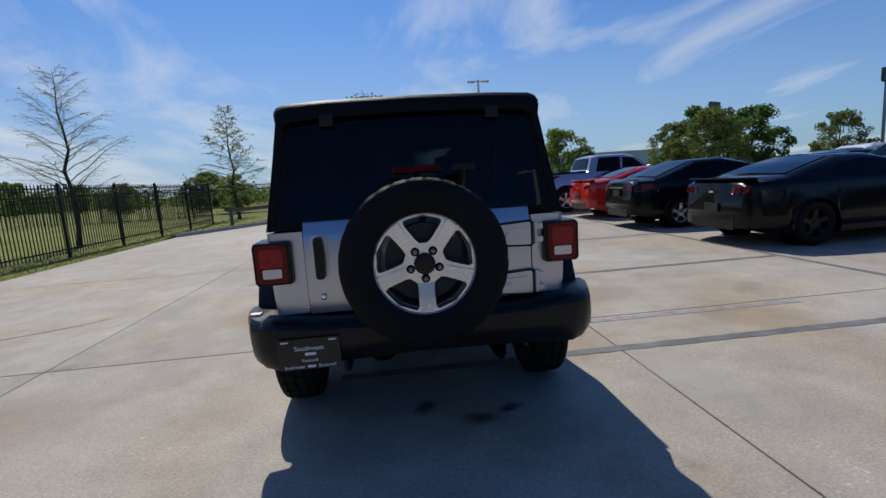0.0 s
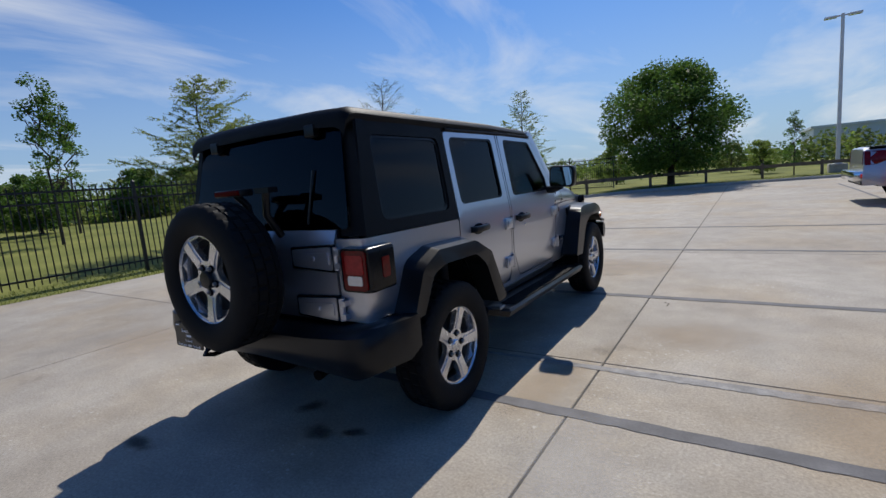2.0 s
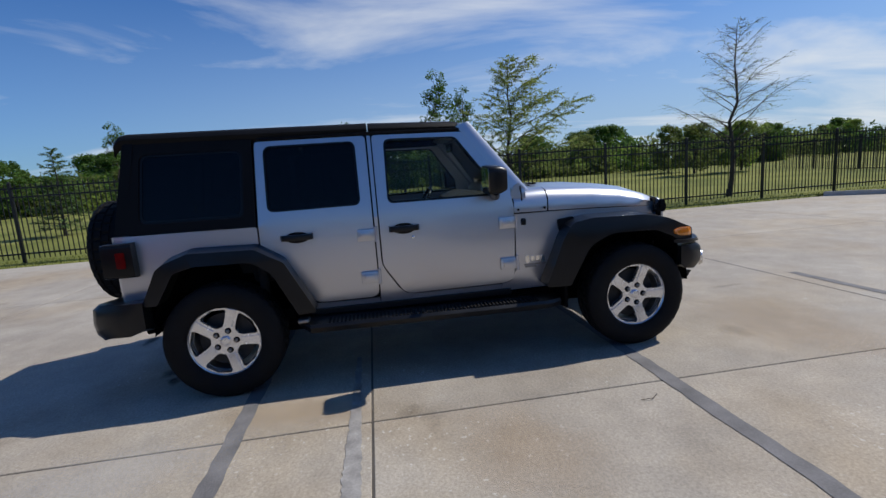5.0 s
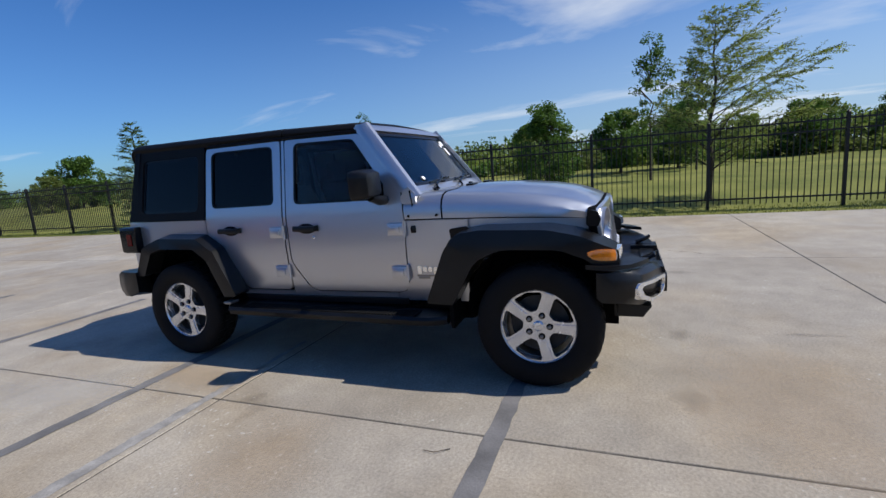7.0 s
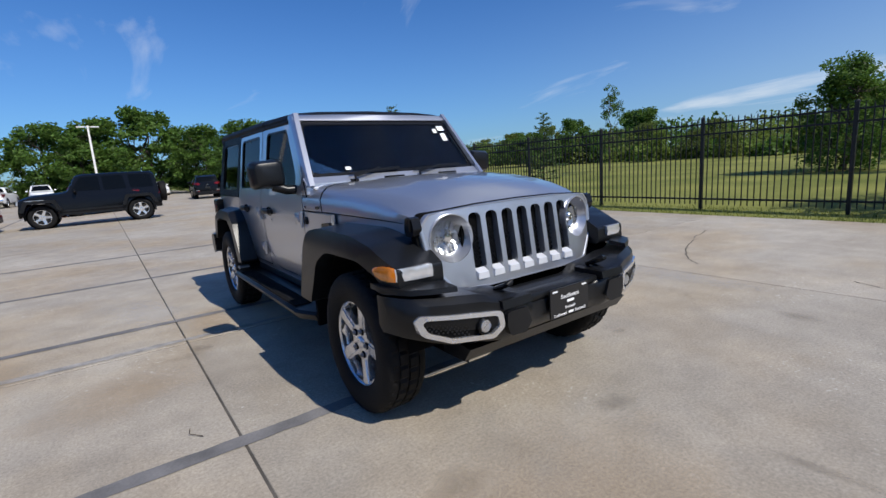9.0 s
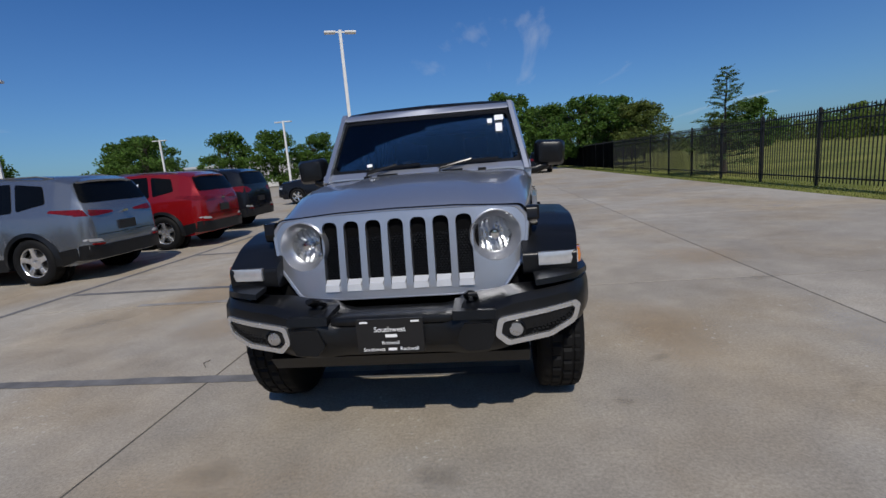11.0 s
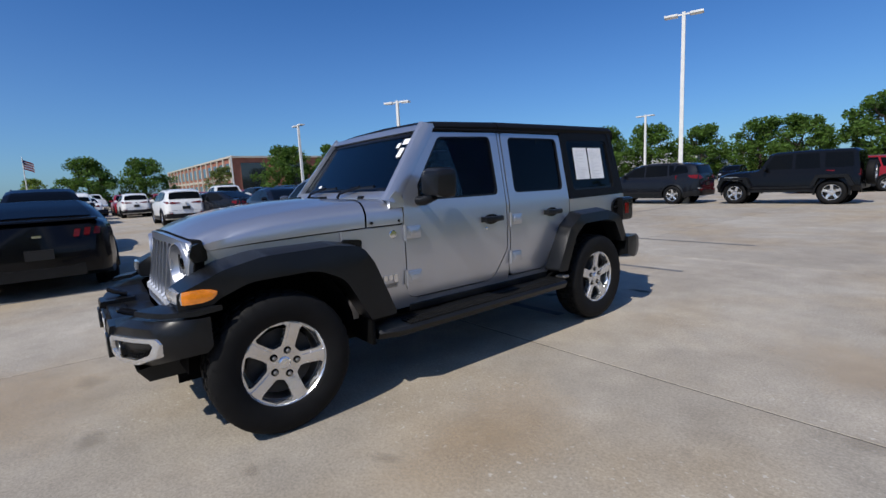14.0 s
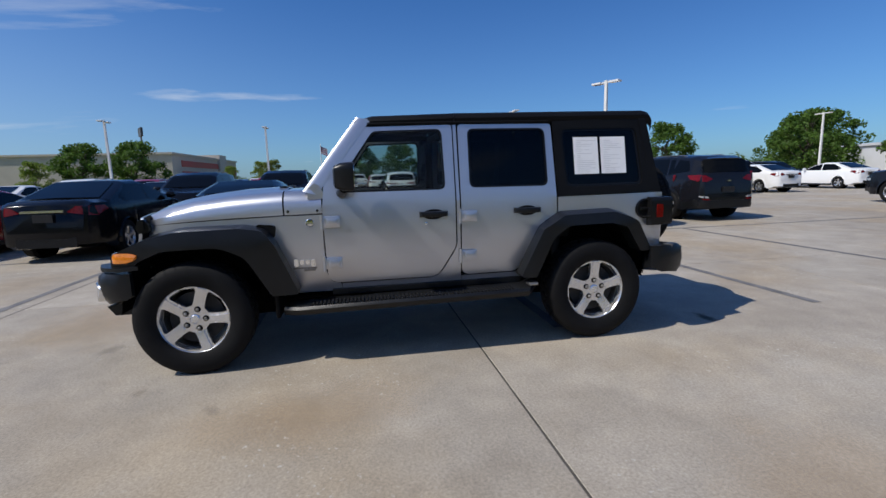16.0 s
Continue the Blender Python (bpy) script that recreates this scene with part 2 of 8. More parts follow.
M_CONC = concrete_mat()
M_JOINT = mat("joint_sealant", (0.075, 0.066, 0.055), 0.9, 0, 0.4, 3, bump=0.3, bscale=60)
M_BAND = mat("blacked_out_stripe", (0.150, 0.145, 0.145), 0.85, 0, 0.28, 5, bump=0.3, bscale=90, fine=0.25)
M_GRASS = mat("mown_grass", (0.185, 0.185, 0.052), 0.95, 0, 0.3, 0.35, bump=0.8, bscale=28, spec=0.1, col2=(0.105, 0.125, 0.030), fine=0.35)
M_BLADE = mat("grass_blade", (0.15, 0.18, 0.04), 0.8, 0, 0.3, 2.0, spec=0.2, per=0.35, sub=0.3)
M_FENCE = mat("black_iron", (0.010, 0.010, 0.011), 0.45, 0, 0.2, 10, spec=0.4)
M_BARK = mat("grey_bark", (0.075, 0.062, 0.052), 0.95, 0, 0.35, 14, bump=0.6, bscale=40, spec=0.1)
M_LEAF = mat("oak_leaf", (0.090, 0.165, 0.028), 0.6, 0, 0.3, 1.3, per=0.4, sub=0.45, spec=0.3)
M_LEAF2 = mat("spring_leaf", (0.20, 0.27, 0.055), 0.65, 0, 0.3, 1.1, per=0.4, sub=0.5, spec=0.2)
M_LEAF3 = mat("olive_leaf", (0.15, 0.19, 0.05), 0.65, 0, 0.35, 1.1, per=0.4, sub=0.5, spec=0.2)
M_POLE = mat("white_pole_paint", (0.72, 0.71, 0.68), 0.5, 0, 0.06, 4, bump=0.05)
M_CONCBASE = mat("cast_concrete", (0.42, 0.40, 0.36), 0.9, 0, 0.15, 5, bump=0.4, bscale=50)
M_BRICK = mat("red_brick_far", (0.30, 0.115, 0.075), 0.9, 0, 0.18, 0.8, fine=0.2, bscale=12)
M_TAN = mat("tan_stucco", (0.50, 0.45, 0.38), 0.9, 0, 0.08, 0.4)
M_REDSIGN = mat("red_band_paint", (0.42, 0.05, 0.03), 0.6, 0, 0.08, 1)
M_ROOFW = mat("white_roof_sheet", (0.62, 0.63, 0.64), 0.5, 0.2, 0.06, 0.5)
M_FARWIN = mat("far_window_glass", (0.02, 0.025, 0.03), 0.08, 0, 0.2, 0.5, coat=1.0)
M_CARGLASS = mat("dark_car_glass", (0.003, 0.0035, 0.004), 0.04, 0, 0.1, 2, spec=0.14)
M_CARTAIL = mat("dark_red_lens", (0.13, 0.005, 0.008), 0.10, 0, 0.3, 20, spec=0.3)
M_WOOD = mat("weathered_wood_rail", (0.16, 0.12, 0.09), 0.9, 0, 0.25, 4, bump=0.3)
M_FLAGRED = mat("flag_red", (0.45, 0.03, 0.04), 0.8, 0, 0.1, 2)
M_FLAGBLUE = mat("flag_blue", (0.03, 0.05, 0.2), 0.8, 0, 0.1, 2)


def stain_mat(name, col, strength, scale):
    """A stain that fades out towards its edge and breaks up inside."""
    m = bpy.data.materials.new(name)
    m.use_nodes = True
    n, l = m.node_tree.nodes, m.node_tree.links
    p = n["Principled BSDF"]
    p.inputs["Base Color"].default_value, p.inputs["Roughness"].default_value = (*col, 1), 0.85
    tc = n.new("ShaderNodeTexCoord")
    ln = n.new("ShaderNodeVectorMath"); ln.operation = "LENGTH"
    l.new(tc.outputs["Object"], ln.inputs[0])
    a = n.new("ShaderNodeTexNoise")
    a.inputs["Scale"].default_value, a.inputs["Detail"].default_value, a.inputs["Roughness"].default_value = scale, 6, 0.62
    ge = n.new("ShaderNodeNewGeometry")
    l.new(ge.outputs["Position"], a.inputs["Vector"])
    sm = n.new("ShaderNodeMath"); sm.operation = "MULTIPLY_ADD"
    sm.inputs[1].default_value, sm.inputs[2].default_value = -1.0, 0.62
    l.new(ln.outputs["Value"], sm.inputs[0])
    ad = n.new("ShaderNodeMath"); ad.operation = "ADD"
    l.new(sm.outputs[0], ad.inputs[0]); l.new(a.outputs["Fac"], ad.inputs[1])
    mr = n.new("ShaderNodeMapRange"); mr.interpolation_type = "SMOOTHSTEP"
    mr.inputs["From Min"].default_value, mr.inputs["From Max"].default_value, mr.inputs["To Max"].default_value = 0.36, 1.02, strength
    l.new(ad.outputs[0], mr.inputs["Value"])
    t = n.new("ShaderNodeBsdfTransparent")
    ms = n.new("ShaderNodeMixShader")
    l.new(mr.outputs[0], ms.inputs[0]); l.new(t.outputs[0], ms.inputs[1]); l.new(p.outputs[0], ms.inputs[2])
    l.new(ms.outputs[0], n["Material Output"].inputs["Surface"])
    return m


M_OIL = stain_mat("soft_oil_stain", (0.05, 0.044, 0.038), 0.62, 9)
M_SCUFF = stain_mat("soft_dirt_scuff", (0.14, 0.115, 0.09), 0.17, 7)
M_RUST = stain_mat("soft_tan_stain", (0.43, 0.30, 0.17), 0.24, 2.6)
M_PALE = stain_mat("pale_lime_bloom", (0.58, 0.56, 0.53), 0.20, 4)


# ---- mesh helpers ----
def part(name, bm, material, parent=None, label="", smooth=0.0, at=None):
    me = bpy.data.meshes.new(name)
    bmesh.ops.recalc_face_normals(bm, faces=bm.faces[:])
    bm.to_mesh(me)
    bm.free()
    me.materials.append(material)
    if smooth:
        me.polygons.foreach_set("use_smooth", [True] * len(me.polygons))
        me.set_sharp_from_angle(angle=radians(smooth))
    ob = new(name, me)
    if parent:
        ob.parent = parent
    if at is not None:
        ob.matrix_basis = at
    if label:
        ob["label"] = label
    return ob


def thing(name, label, category, group="", m=None, kind=""):
    ob = new(name, None)
    ob.empty_display_size = 0.2
    if m is not None:
        ob.matrix_basis = m
    return tagged(ob, label, category, group, kind)


def box(bm, x0, x1, y0, y1, z0, z1):
    r = bmesh.ops.create_cube(bm, size=1.0, matrix=Matrix.Translation(((x0 + x1) / 2, (y0 + y1) / 2, (z0 + z1) / 2)) @ Matrix.Diagonal((abs(x1 - x0), abs(y1 - y0), abs(z1 - z0), 1)))
    return r["verts"]


def soften(bm, off, seg=2, angle=30):
    ed = [e for e in bm.edges if len(e.link_faces) == 2 and e.calc_face_angle(0) > radians(angle)]
    if ed:
        bmesh.ops.bevel(bm, geom=ed, offset=off, segments=seg, profile=0.5, affect="EDGES", clamp_overlap=True)
    return bm


def fillet(pts, r, n=5):
    """A closed outline with its corners rounded; r: one radius or one a corner."""
    out = []
    k = len(pts)
    for i in range(k):
        p, a, b = Vector(pts[i]), Vector(pts[i - 1]), Vector(pts[(i + 1) % k])
        rr = r[i] if isinstance(r, (list, tuple)) else r
        da, db = (a - p), (b - p)
        la, lb = da.length, db.length
        da.normalize(), db.normalize()
        half = da.angle(db) / 2
        if rr <= 0 or half > radians(88):
            out.append(tuple(p))
            continue
        t = min(rr / math.tan(half), la * 0.48, lb * 0.48)
        p0, p1 = p + da * t, p + db * t
        for j in range(n + 1):
            s = j / n
            q = p0 * (1 - s) ** 2 + p * 2 * s * (1 - s) + p1 * s * s
            out.append(tuple(q))
    return out


def sheet(loops, put, cuts_v=(), cuts_u=(), thick=True):
    """A plate with holes: outlines in (u, v), filled, cut and mapped by put(u, v, w), w 0 at the face and 1 at the back."""
    bm = bmesh.new()
    for lp in loops:
        vs = [bm.verts.new((u, v, 0)) for u, v in lp]
        for i in range(len(vs)):
            bm.edges.new((vs[i - 1], vs[i]))
    bmesh.ops.triangle_fill(bm, use_beauty=True, use_dissolve=False, edges=bm.edges[:], normal=(0, 0, 1))
    for v in cuts_v:
        bmesh.ops.bisect_plane(bm, geom=bm.verts[:] + bm.edges[:] + bm.faces[:], plane_co=(0, v, 0), plane_no=(0, 1, 0))
    for u in cuts_u:
        bmesh.ops.bisect_plane(bm, geom=bm.verts[:] + bm.edges[:] + bm.faces[:], plane_co=(u, 0, 0), plane_no=(1, 0, 0))
    if thick:
        r = bmesh.ops.extrude_face_region(bm, geom=bm.faces[:])
        # the first copy stays as the face
        for g in r["geom"]:
            if isinstance(g, bmesh.types.BMVert):
                g.co.z = 1.0
    for v in bm.verts:
        v.co = Vector(put(v.co.x, v.co.y, v.co.z))
    return bm


def prism(bm, pts, axis, a, b):
    """The outline pts drawn along an axis from a to b."""
    def co(u, v, w):
        return {"x": (w, u, v), "y": (u, w, v), "z": (u, v, w)}[axis]
    lo = [bm.verts.new(co(u, v, a)) for u, v in pts]
    hi = [bm.verts.new(co(u, v, b)) for u, v in pts]
    k = len(pts)
    for i in range(k):
        bm.faces.new((lo[i - 1], lo[i], hi[i], hi[i - 1]))
    bm.faces.new(lo[::-1])
    bm.faces.new(hi)


def loft(bm, rings, caps=True, closed=True):
    vs = [[bm.verts.new(p) for p in r] for r in rings]
    k = len(rings[0])
    for a, b in zip(vs, vs[1:]):
        for i in range(0 if closed else 1, k):
            bm.faces.new((a[i - 1], a[i], b[i], b[i - 1]))
    if caps and closed:
        bm.faces.new(vs[0][::-1])
        bm.faces.new(vs[-1])


def lathe(bm, prof, n=32, axis="x", c=(0, 0, 0), a0=0.0, ring=False):
    """prof: (radius, along) pairs turned about an axis through c."""
    rings = []
    for r, h in prof:
        loop = []
        for i in range(n):
            t = a0 + 2 * math.pi * i / n
            u, v = r * math.cos(t), r * math.sin(t)
            p = {"x": (h, u, v), "y": (u, h, v), "z": (u, v, h)}[axis]
            loop.append((p[0] + c[0], p[1] + c[1], p[2] + c[2]))
        rings.append(loop)
    if ring:
        rings.append(rings[0])
        vs = [[bm.verts.new(p) for p in r] for r in rings[:-1]]
        vs.append(vs[0])
        for a, b in zip(vs, vs[1:]):
            for i in range(n):
                bm.faces.new((a[i - 1], a[i], b[i], b[i - 1]))
    else:
        loft(bm, rings)


def tube(bm, pts, r, n=8, r1=None):
    pts = [Vector(p) for p in pts]
    rings = []
    for i, p in enumerate(pts):
        d = (pts[min(i + 1, len(pts) - 1)] - pts[max(i - 1, 0)]).normalized()
        a = d.orthogonal().normalized() if i == 0 else (a - d * a.dot(d)).normalized()
        b = d.cross(a)
        rad = r if r1 is None else r + (r1 - r) * i / max(1, len(pts) - 1)
        rings.append([p + a * rad * math.cos(2 * math.pi * j / n) + b * rad * math.sin(2 * math.pi * j / n) for j in range(n)])
    loft(bm, rings)


def lerp_table(tab, x):
    if x <= tab[0][0]:
        return tab[0][1]
    for (a, fa), (b, fb) in zip(tab, tab[1:]):
        if x <= b:
            return fa + (fb - fa) * (x - a) / (b - a)
    return tab[-1][1]


def words(txt, size, material, parent, m, depth=0.001, name="lettering"):
    cu = bpy.data.curves.new(name, "FONT")
    cu.body, cu.size, cu.extrude, cu.align_x, cu.align_y = txt, size, depth, "CENTER", "CENTER"
    cu.resolution_u = 3
    tmp = bpy.data.objects.new(name, cu)
    scene.collection.objects.link(tmp)
    dg = bpy.context.evaluated_depsgraph_get()
    me = bpy.data.meshes.new_from_object(tmp.evaluated_get(dg))
    bpy.data.objects.remove(tmp)
    me.materials.clear()
    me.materials.append(material)
    ob = new(name, me)
    ob.parent = parent
    ob.matrix_basis = m
    return ob
M_BAND_SOFT = mat("tyre_scuff", (0.285, 0.272, 0.256), 0.85, 0, 0.3, 9, fine=0.3)
M_DGREYP = mat("dark_sign_paint", (0.05, 0.055, 0.06), 0.5, 0, 0.1, 2)
LAMPS = [(5.98, -18.25, 7.75, 20), (17.9, -12.0, 5.75, 30), (28.4, -10.8, 5.8, 0), (6.09, 27.3, 7.75, 0), (34.8, 18.3, 6.1, 0), (1.9, -43, 6.1, 0), (61, -15, 6.1, 0), (33, -42, 6.1, 0), (40, 8, 6.1, 0), (45, -22, 6.1, 30), (17, -36, 6.1, 0)]


# ---- ground, lot ----
EDGE_X, FENCE_X, NORTH_Y = -7.80, -9.065, 27.6
# the lot ends to the north at a kerb that swings away from the fence
KERB = [(-7.80, 12.6), (-6.4, 14.6), (-4.1, 18.6), (-2.2, 20.9), (0.6, 22.7), (4.2, 23.8), (8.5, 24.9), (16.0, 25.8), (30.0, 26.4), (120.0, 27.0)]
STEP_X, STEP_Y = 4.670, 4.63
bm = bmesh.new()
for (x0, x1, y0, y1) in ((-1500, 1500, -1500, 1500),):
    gx = [-1500, -400, -150, -70, -30, -9.0, -8.0, 20, 70, 150, 400, 1500]
    gv = {}
    for x in gx:
        for y in gx:
            z = -0.05
            if x < -12:
                z += 0.028 * min(50, -12 - x)
            gv[x, y] = bm.verts.new((x, y, z))
    for a, b in zip(gx, gx[1:]):
        for c, d in zip(gx, gx[1:]):
            bm.faces.new((gv[a, c], gv[b, c], gv[b, d], gv[a, d]))
ground = part("ground", bm, M_GRASS)
tagged(ground, "wide mown grass field with dry patches", "ground", kind="structure")

# base under the joints, then slabs
bm = bmesh.new()
box(bm, EDGE_X - 0.02, 120, -110, NORTH_Y, -0.30, -0.003)
lot = part("pavement", bm, M_JOINT)
tagged(lot, "pale weathered concrete car lot in large square slabs", "pavement", kind="structure")

# verge of longer grass along the fence and the north edge
bm = bmesh.new()
random.seed(3)
for i in range(26000):
    y = random.uniform(-40, 24)
    x = random.uniform(EDGE_X - 1.75, EDGE_X + 0.04)
    if i % 5 == 0:
        x = EDGE_X - abs(random.gauss(0, 0.06)) + 0.03
    if i % 6 == 0:
        x = random.uniform(EDGE_X, 9)
        y = lerp_table(KERB, x) + random.uniform(0.25, 2.5)
    h = random.uniform(0.03, 0.10)
    zb = 0.095 if i % 6 == 0 else -0.05
    a = random.uniform(0, math.tau)
    lx, ly = random.gauss(0, 0.03), random.gauss(0, 0.03)
    wx, wy = 0.007 * math.cos(a), 0.007 * math.sin(a)
    bm.faces.new((bm.verts.new((x - wx, y - wy, zb)), bm.verts.new((x + wx, y + wy, zb)), bm.verts.new((x + lx, y + ly, zb + h))))
part("grass_blades", bm, M_BLADE)
tagged(bpy.data.objects["grass_blades"], "short ragged verge grass along the lot edge", "grass", kind="stuff")

# blacked-out parking stripes
for i, (y, x0, x1) in enumerate(((-1.34, -0.6, 5.15), (1.365, -0.6, 5.15), (-4.05, -0.55, 5.15), (4.32, -0.55, 5.15), (7.1, -0.5, 5.15), (-6.9, -0.5, 5.15))):
    bm = bmesh.new()
    random.seed(40 + i)
    k = 60
    lo, hi = [], []
    for j in range(k + 1):
        x = x0 + (x1 - x0) * j / k
        lo.append(bm.verts.new((x, y - 0.052 + random.gauss(0, 0.004), 0.0035)))
        hi.append(bm.verts.new((x, y + 0.052 + random.gauss(0, 0.004), 0.0035)))
    for j in range(k):
        bm.faces.new((lo[j], lo[j + 1], hi[j + 1], hi[j]))
    ob = part("painted_stripe", bm, M_BAND)
    tagged(ob, "faded blacked-out parking stripe on the concrete", "road marking", "blacked-out stripes", "structure")
bm = bmesh.new()
for j in range(80):
    y0 = -30 + j * 0.62
    x0 = 5.22 + 0.012 * math.sin(j * 0.7)
    x1 = 5.22 + 0.012 * math.sin((j + 1) * 0.7)
    bm.faces.new([bm.verts.new(p) for p in ((x0 - 0.045, y0, 0.0035), (x0 + 0.045, y0, 0.0035), (x1 + 0.045, y0 + 0.62, 0.0035), (x1 - 0.045, y0 + 0.62, 0.0035))])
ob = part("painted_stripe", bm, M_BAND)
tagged(ob, "long dark stripe across the stall ends", "road marking", "blacked-out stripes", "structure")
# stains and cracks
STAINS = [(M_OIL, "small dark oil stain on the concrete", 0.26, -2.14, 0.20, 0.13, 0), (M_OIL, "small dark oil stain on the concrete", 0.47, -2.05, 0.15, 0.08, 30),
          (M_OIL, "small dark oil stain on the concrete", -0.03, -1.92, 0.18, 0.12, 60), (M_OIL, "small dark oil stain on the concrete", -0.70, -2.70, 0.26, 0.10, 0),
          (M_SCUFF, "brown dirt stain on the concrete", 3.62, 0.0, 0.62, 0.26, 45), (M_SCUFF, "dark broken scuff on the concrete", -0.31, 3.27, 0.32, 0.07, 92),
          (M_SCUFF, "faint dirt scuff on the concrete", -0.18, 2.40, 0.26, 0.14, 0), (M_SCUFF, "faint dirt scuff on the concrete", 0.88, 2.36, 0.26, 0.18, 20),
          (M_SCUFF, "faint dirt scuff on the concrete", -3.0, -0.5, 0.35, 0.14, 10), (M_SCUFF, "faint dirt scuff on the concrete", -2.3, 2.6, 0.3, 0.15, 80),
          (M_PALE, "pale roughened square patch in the concrete", -6.05, -5.6, 0.75, 0.62, 0),
          (M_RUST, "warm tan stain in the concrete", 0.9, 2.9, 1.6, 1.0, 20), (M_RUST, "warm tan stain in the concrete", -1.65, 0.65, 1.15, 0.62, 100), (M_RUST, "warm tan stain in the concrete", 2.0, 0.25, 0.9, 0.6, 20), (M_RUST, "warm tan stain in the concrete", 1.25, -1.0, 0.8, 0.35, 80), (M_SCUFF, "faint dirt scuff on the concrete", -1.5, 1.26, 0.16, 0.08, 40), (M_SCUFF, "faint dirt scuff on the concrete", -1.14, 1.8, 0.12, 0.07, 0), (M_RUST, "warm tan stain in the concrete", 3.0, -0.9, 1.4, 0.7, 100),
          (M_RUST, "warm tan stain in the concrete", -2.9, -1.6, 1.1, 0.9, 0), (M_PALE, "pale lime bloom on the concrete", -2.95, 1.2, 0.35, 1.4, 0), (M_PALE, "pale lime bloom on the concrete", 1.7, -1.9, 0.5, 1.3, 10)]
for k, (mt, lab, x, y, rx, ry0, rot) in enumerate(STAINS):
    bm = bmesh.new()
    bmesh.ops.create_circle(bm, cap_ends=True, segments=28, radius=1.15)
    st = part("stain", bm, mt, at=pose(x, y, 0.0016 + 0.0001 * k, 0, 0, rot) @ Matrix.Diagonal((rx, ry0, 1, 1)))
    tagged(st, lab, "stain", "stains", "structure")
for pts in (((-6.02, 0.18), (-5.64, 0.27), (-5.40, 0.29), (-5.18, 0.36)), ((-5.06, 0.45), (-4.62, 0.56), (-4.34, 0.68), (-4.10, 0.80), (-3.79, 0.99), (-3.55, 1.25)), ((-3.7, 2.6), (-3.55, 2.9), (-3.42, 3.0), (-3.3, 3.4))):
    bm = bmesh.new()
    up, dn = [], []
    random.seed(5)
    fine_pts = []
    for (ax, ay), (bx, by) in zip(pts, pts[1:]):
        for j in range(6):
            fine_pts.append((ax + (bx - ax) * j / 6 + random.gauss(0, 0.008), ay + (by - ay) * j / 6 + random.gauss(0, 0.008)))
    for x, y in fine_pts:
        w = 0.006 + 0.004 * random.random()
        up.append(bm.verts.new((x, y + w, 0.0026))); dn.append(bm.verts.new((x, y - w, 0.0026)))
    for j in range(len(up) - 1):
        bm.faces.new((dn[j], dn[j + 1], up[j + 1], up[j]))
    ck = part("crack", bm, M_JOINT)
    tagged(ck, "thin jagged crack in the concrete", "crack", "cracks", "structure")
# worn grey smear beside the joint in front of the stalls
bm = bmesh.new()
random.seed(61)
lo, hi = [], []
for j in range(121):
    x = 0.45 + 3.2 * j / 120
    w = 0.012 + 0.034 * min(1.0, j / 60)
    lo.append(bm.verts.new((x, -0.650 - w + random.gauss(0, 0.004), 0.0030)))
    hi.append(bm.verts.new((x, -0.640 + w * 0.8 + random.gauss(0, 0.003), 0.0030)))
for j in range(120):
    bm.faces.new((lo[j], lo[j + 1], hi[j + 1], hi[j]))
tagged(part("scuff_mark", bm, M_BAND_SOFT), "worn grey paint smear beside the joint", "scuff mark", "stains", "structure")
# fallen twigs
for k, (x, y, a) in enumerate(((1.72, 1.04, 1.4),)):
    bm = bmesh.new()
    tube(bm, [(x, y, 0.006), (x + 0.07 * math.cos(a), y + 0.07 * math.sin(a), 0.012), (x + 0.14 * math.cos(a + 0.5), y + 0.14 * math.sin(a + 0.5), 0.005)], 0.0022, 5)
    tagged(part("twig", bm, M_BARK), "small dry twig lying on the concrete", "twig", "twigs")

# ---- iron fence ----
fence = thing("metal_fence", "black iron picket fence with two top rails along the lot", "fence")
PITCH = 2.625
posts = [1.235 + PITCH * k for k in range(-22, 8)]
HF = 1.86
bm = bmesh.new(); box(bm, -0.032, 0.032, -0.032, 0.032, -0.05, HF + 0.09)
lathe(bm, [(0.044, HF + 0.09), (0.044, HF + 0.105), (0.02, HF + 0.13), (0.004, HF + 0.135)], 8, "z")
first = part("post", bm, M_FENCE, fence, at=Matrix.Translation((FENCE_X, posts[0], 0)))
for y in posts[1:]:
    o = new("post", first.data); o.parent = fence; o.matrix_basis = Matrix.Translation((FENCE_X, y, 0))
bm = bmesh.new(); box(bm, -0.018, 0.018, 0.032, PITCH - 0.032, -0.019, 0.019)
rail = None
for y in posts[:-1]:
    for z in (0.19, HF - 0.25, HF - 0.03):
        if rail is None:
            rail = part("rail", bm, M_FENCE, fence, at=Matrix.Translation((FENCE_X, y, z)))
        else:
            o = new("rail", rail.data); o.parent = fence; o.matrix_basis = Matrix.Translation((FENCE_X, y, z))
bm = bmesh.new(); box(bm, -0.0095, 0.0095, -0.0095, 0.0095, 0.06, HF + 0.06)
lathe(bm, [(0.010, HF + 0.06), (0.002, HF + 0.09)], 4, "z", a0=math.pi / 4)
pk = None
rest = []
for y in posts[:-1]:
    for j in range(1, 22):
        yy = y + PITCH * j / 22
        if -10.9 <= yy <= 22.5 and len(fence.children) < 420:
            if pk is None:
                pk = part("picket", bm, M_FENCE, fence, at=Matrix.Translation((FENCE_X, yy, 0)))
            else:
                o = new("picket", pk.data); o.parent = fence; o.matrix_basis = Matrix.Translation((FENCE_X, yy, 0))
        else:
            rest.append(yy)
bm = bmesh.new()
for yy in rest:
    box(bm, FENCE_X - 0.0095, FENCE_X + 0.0095, yy - 0.0095, yy + 0.0095, 0.06, HF + 0.075)
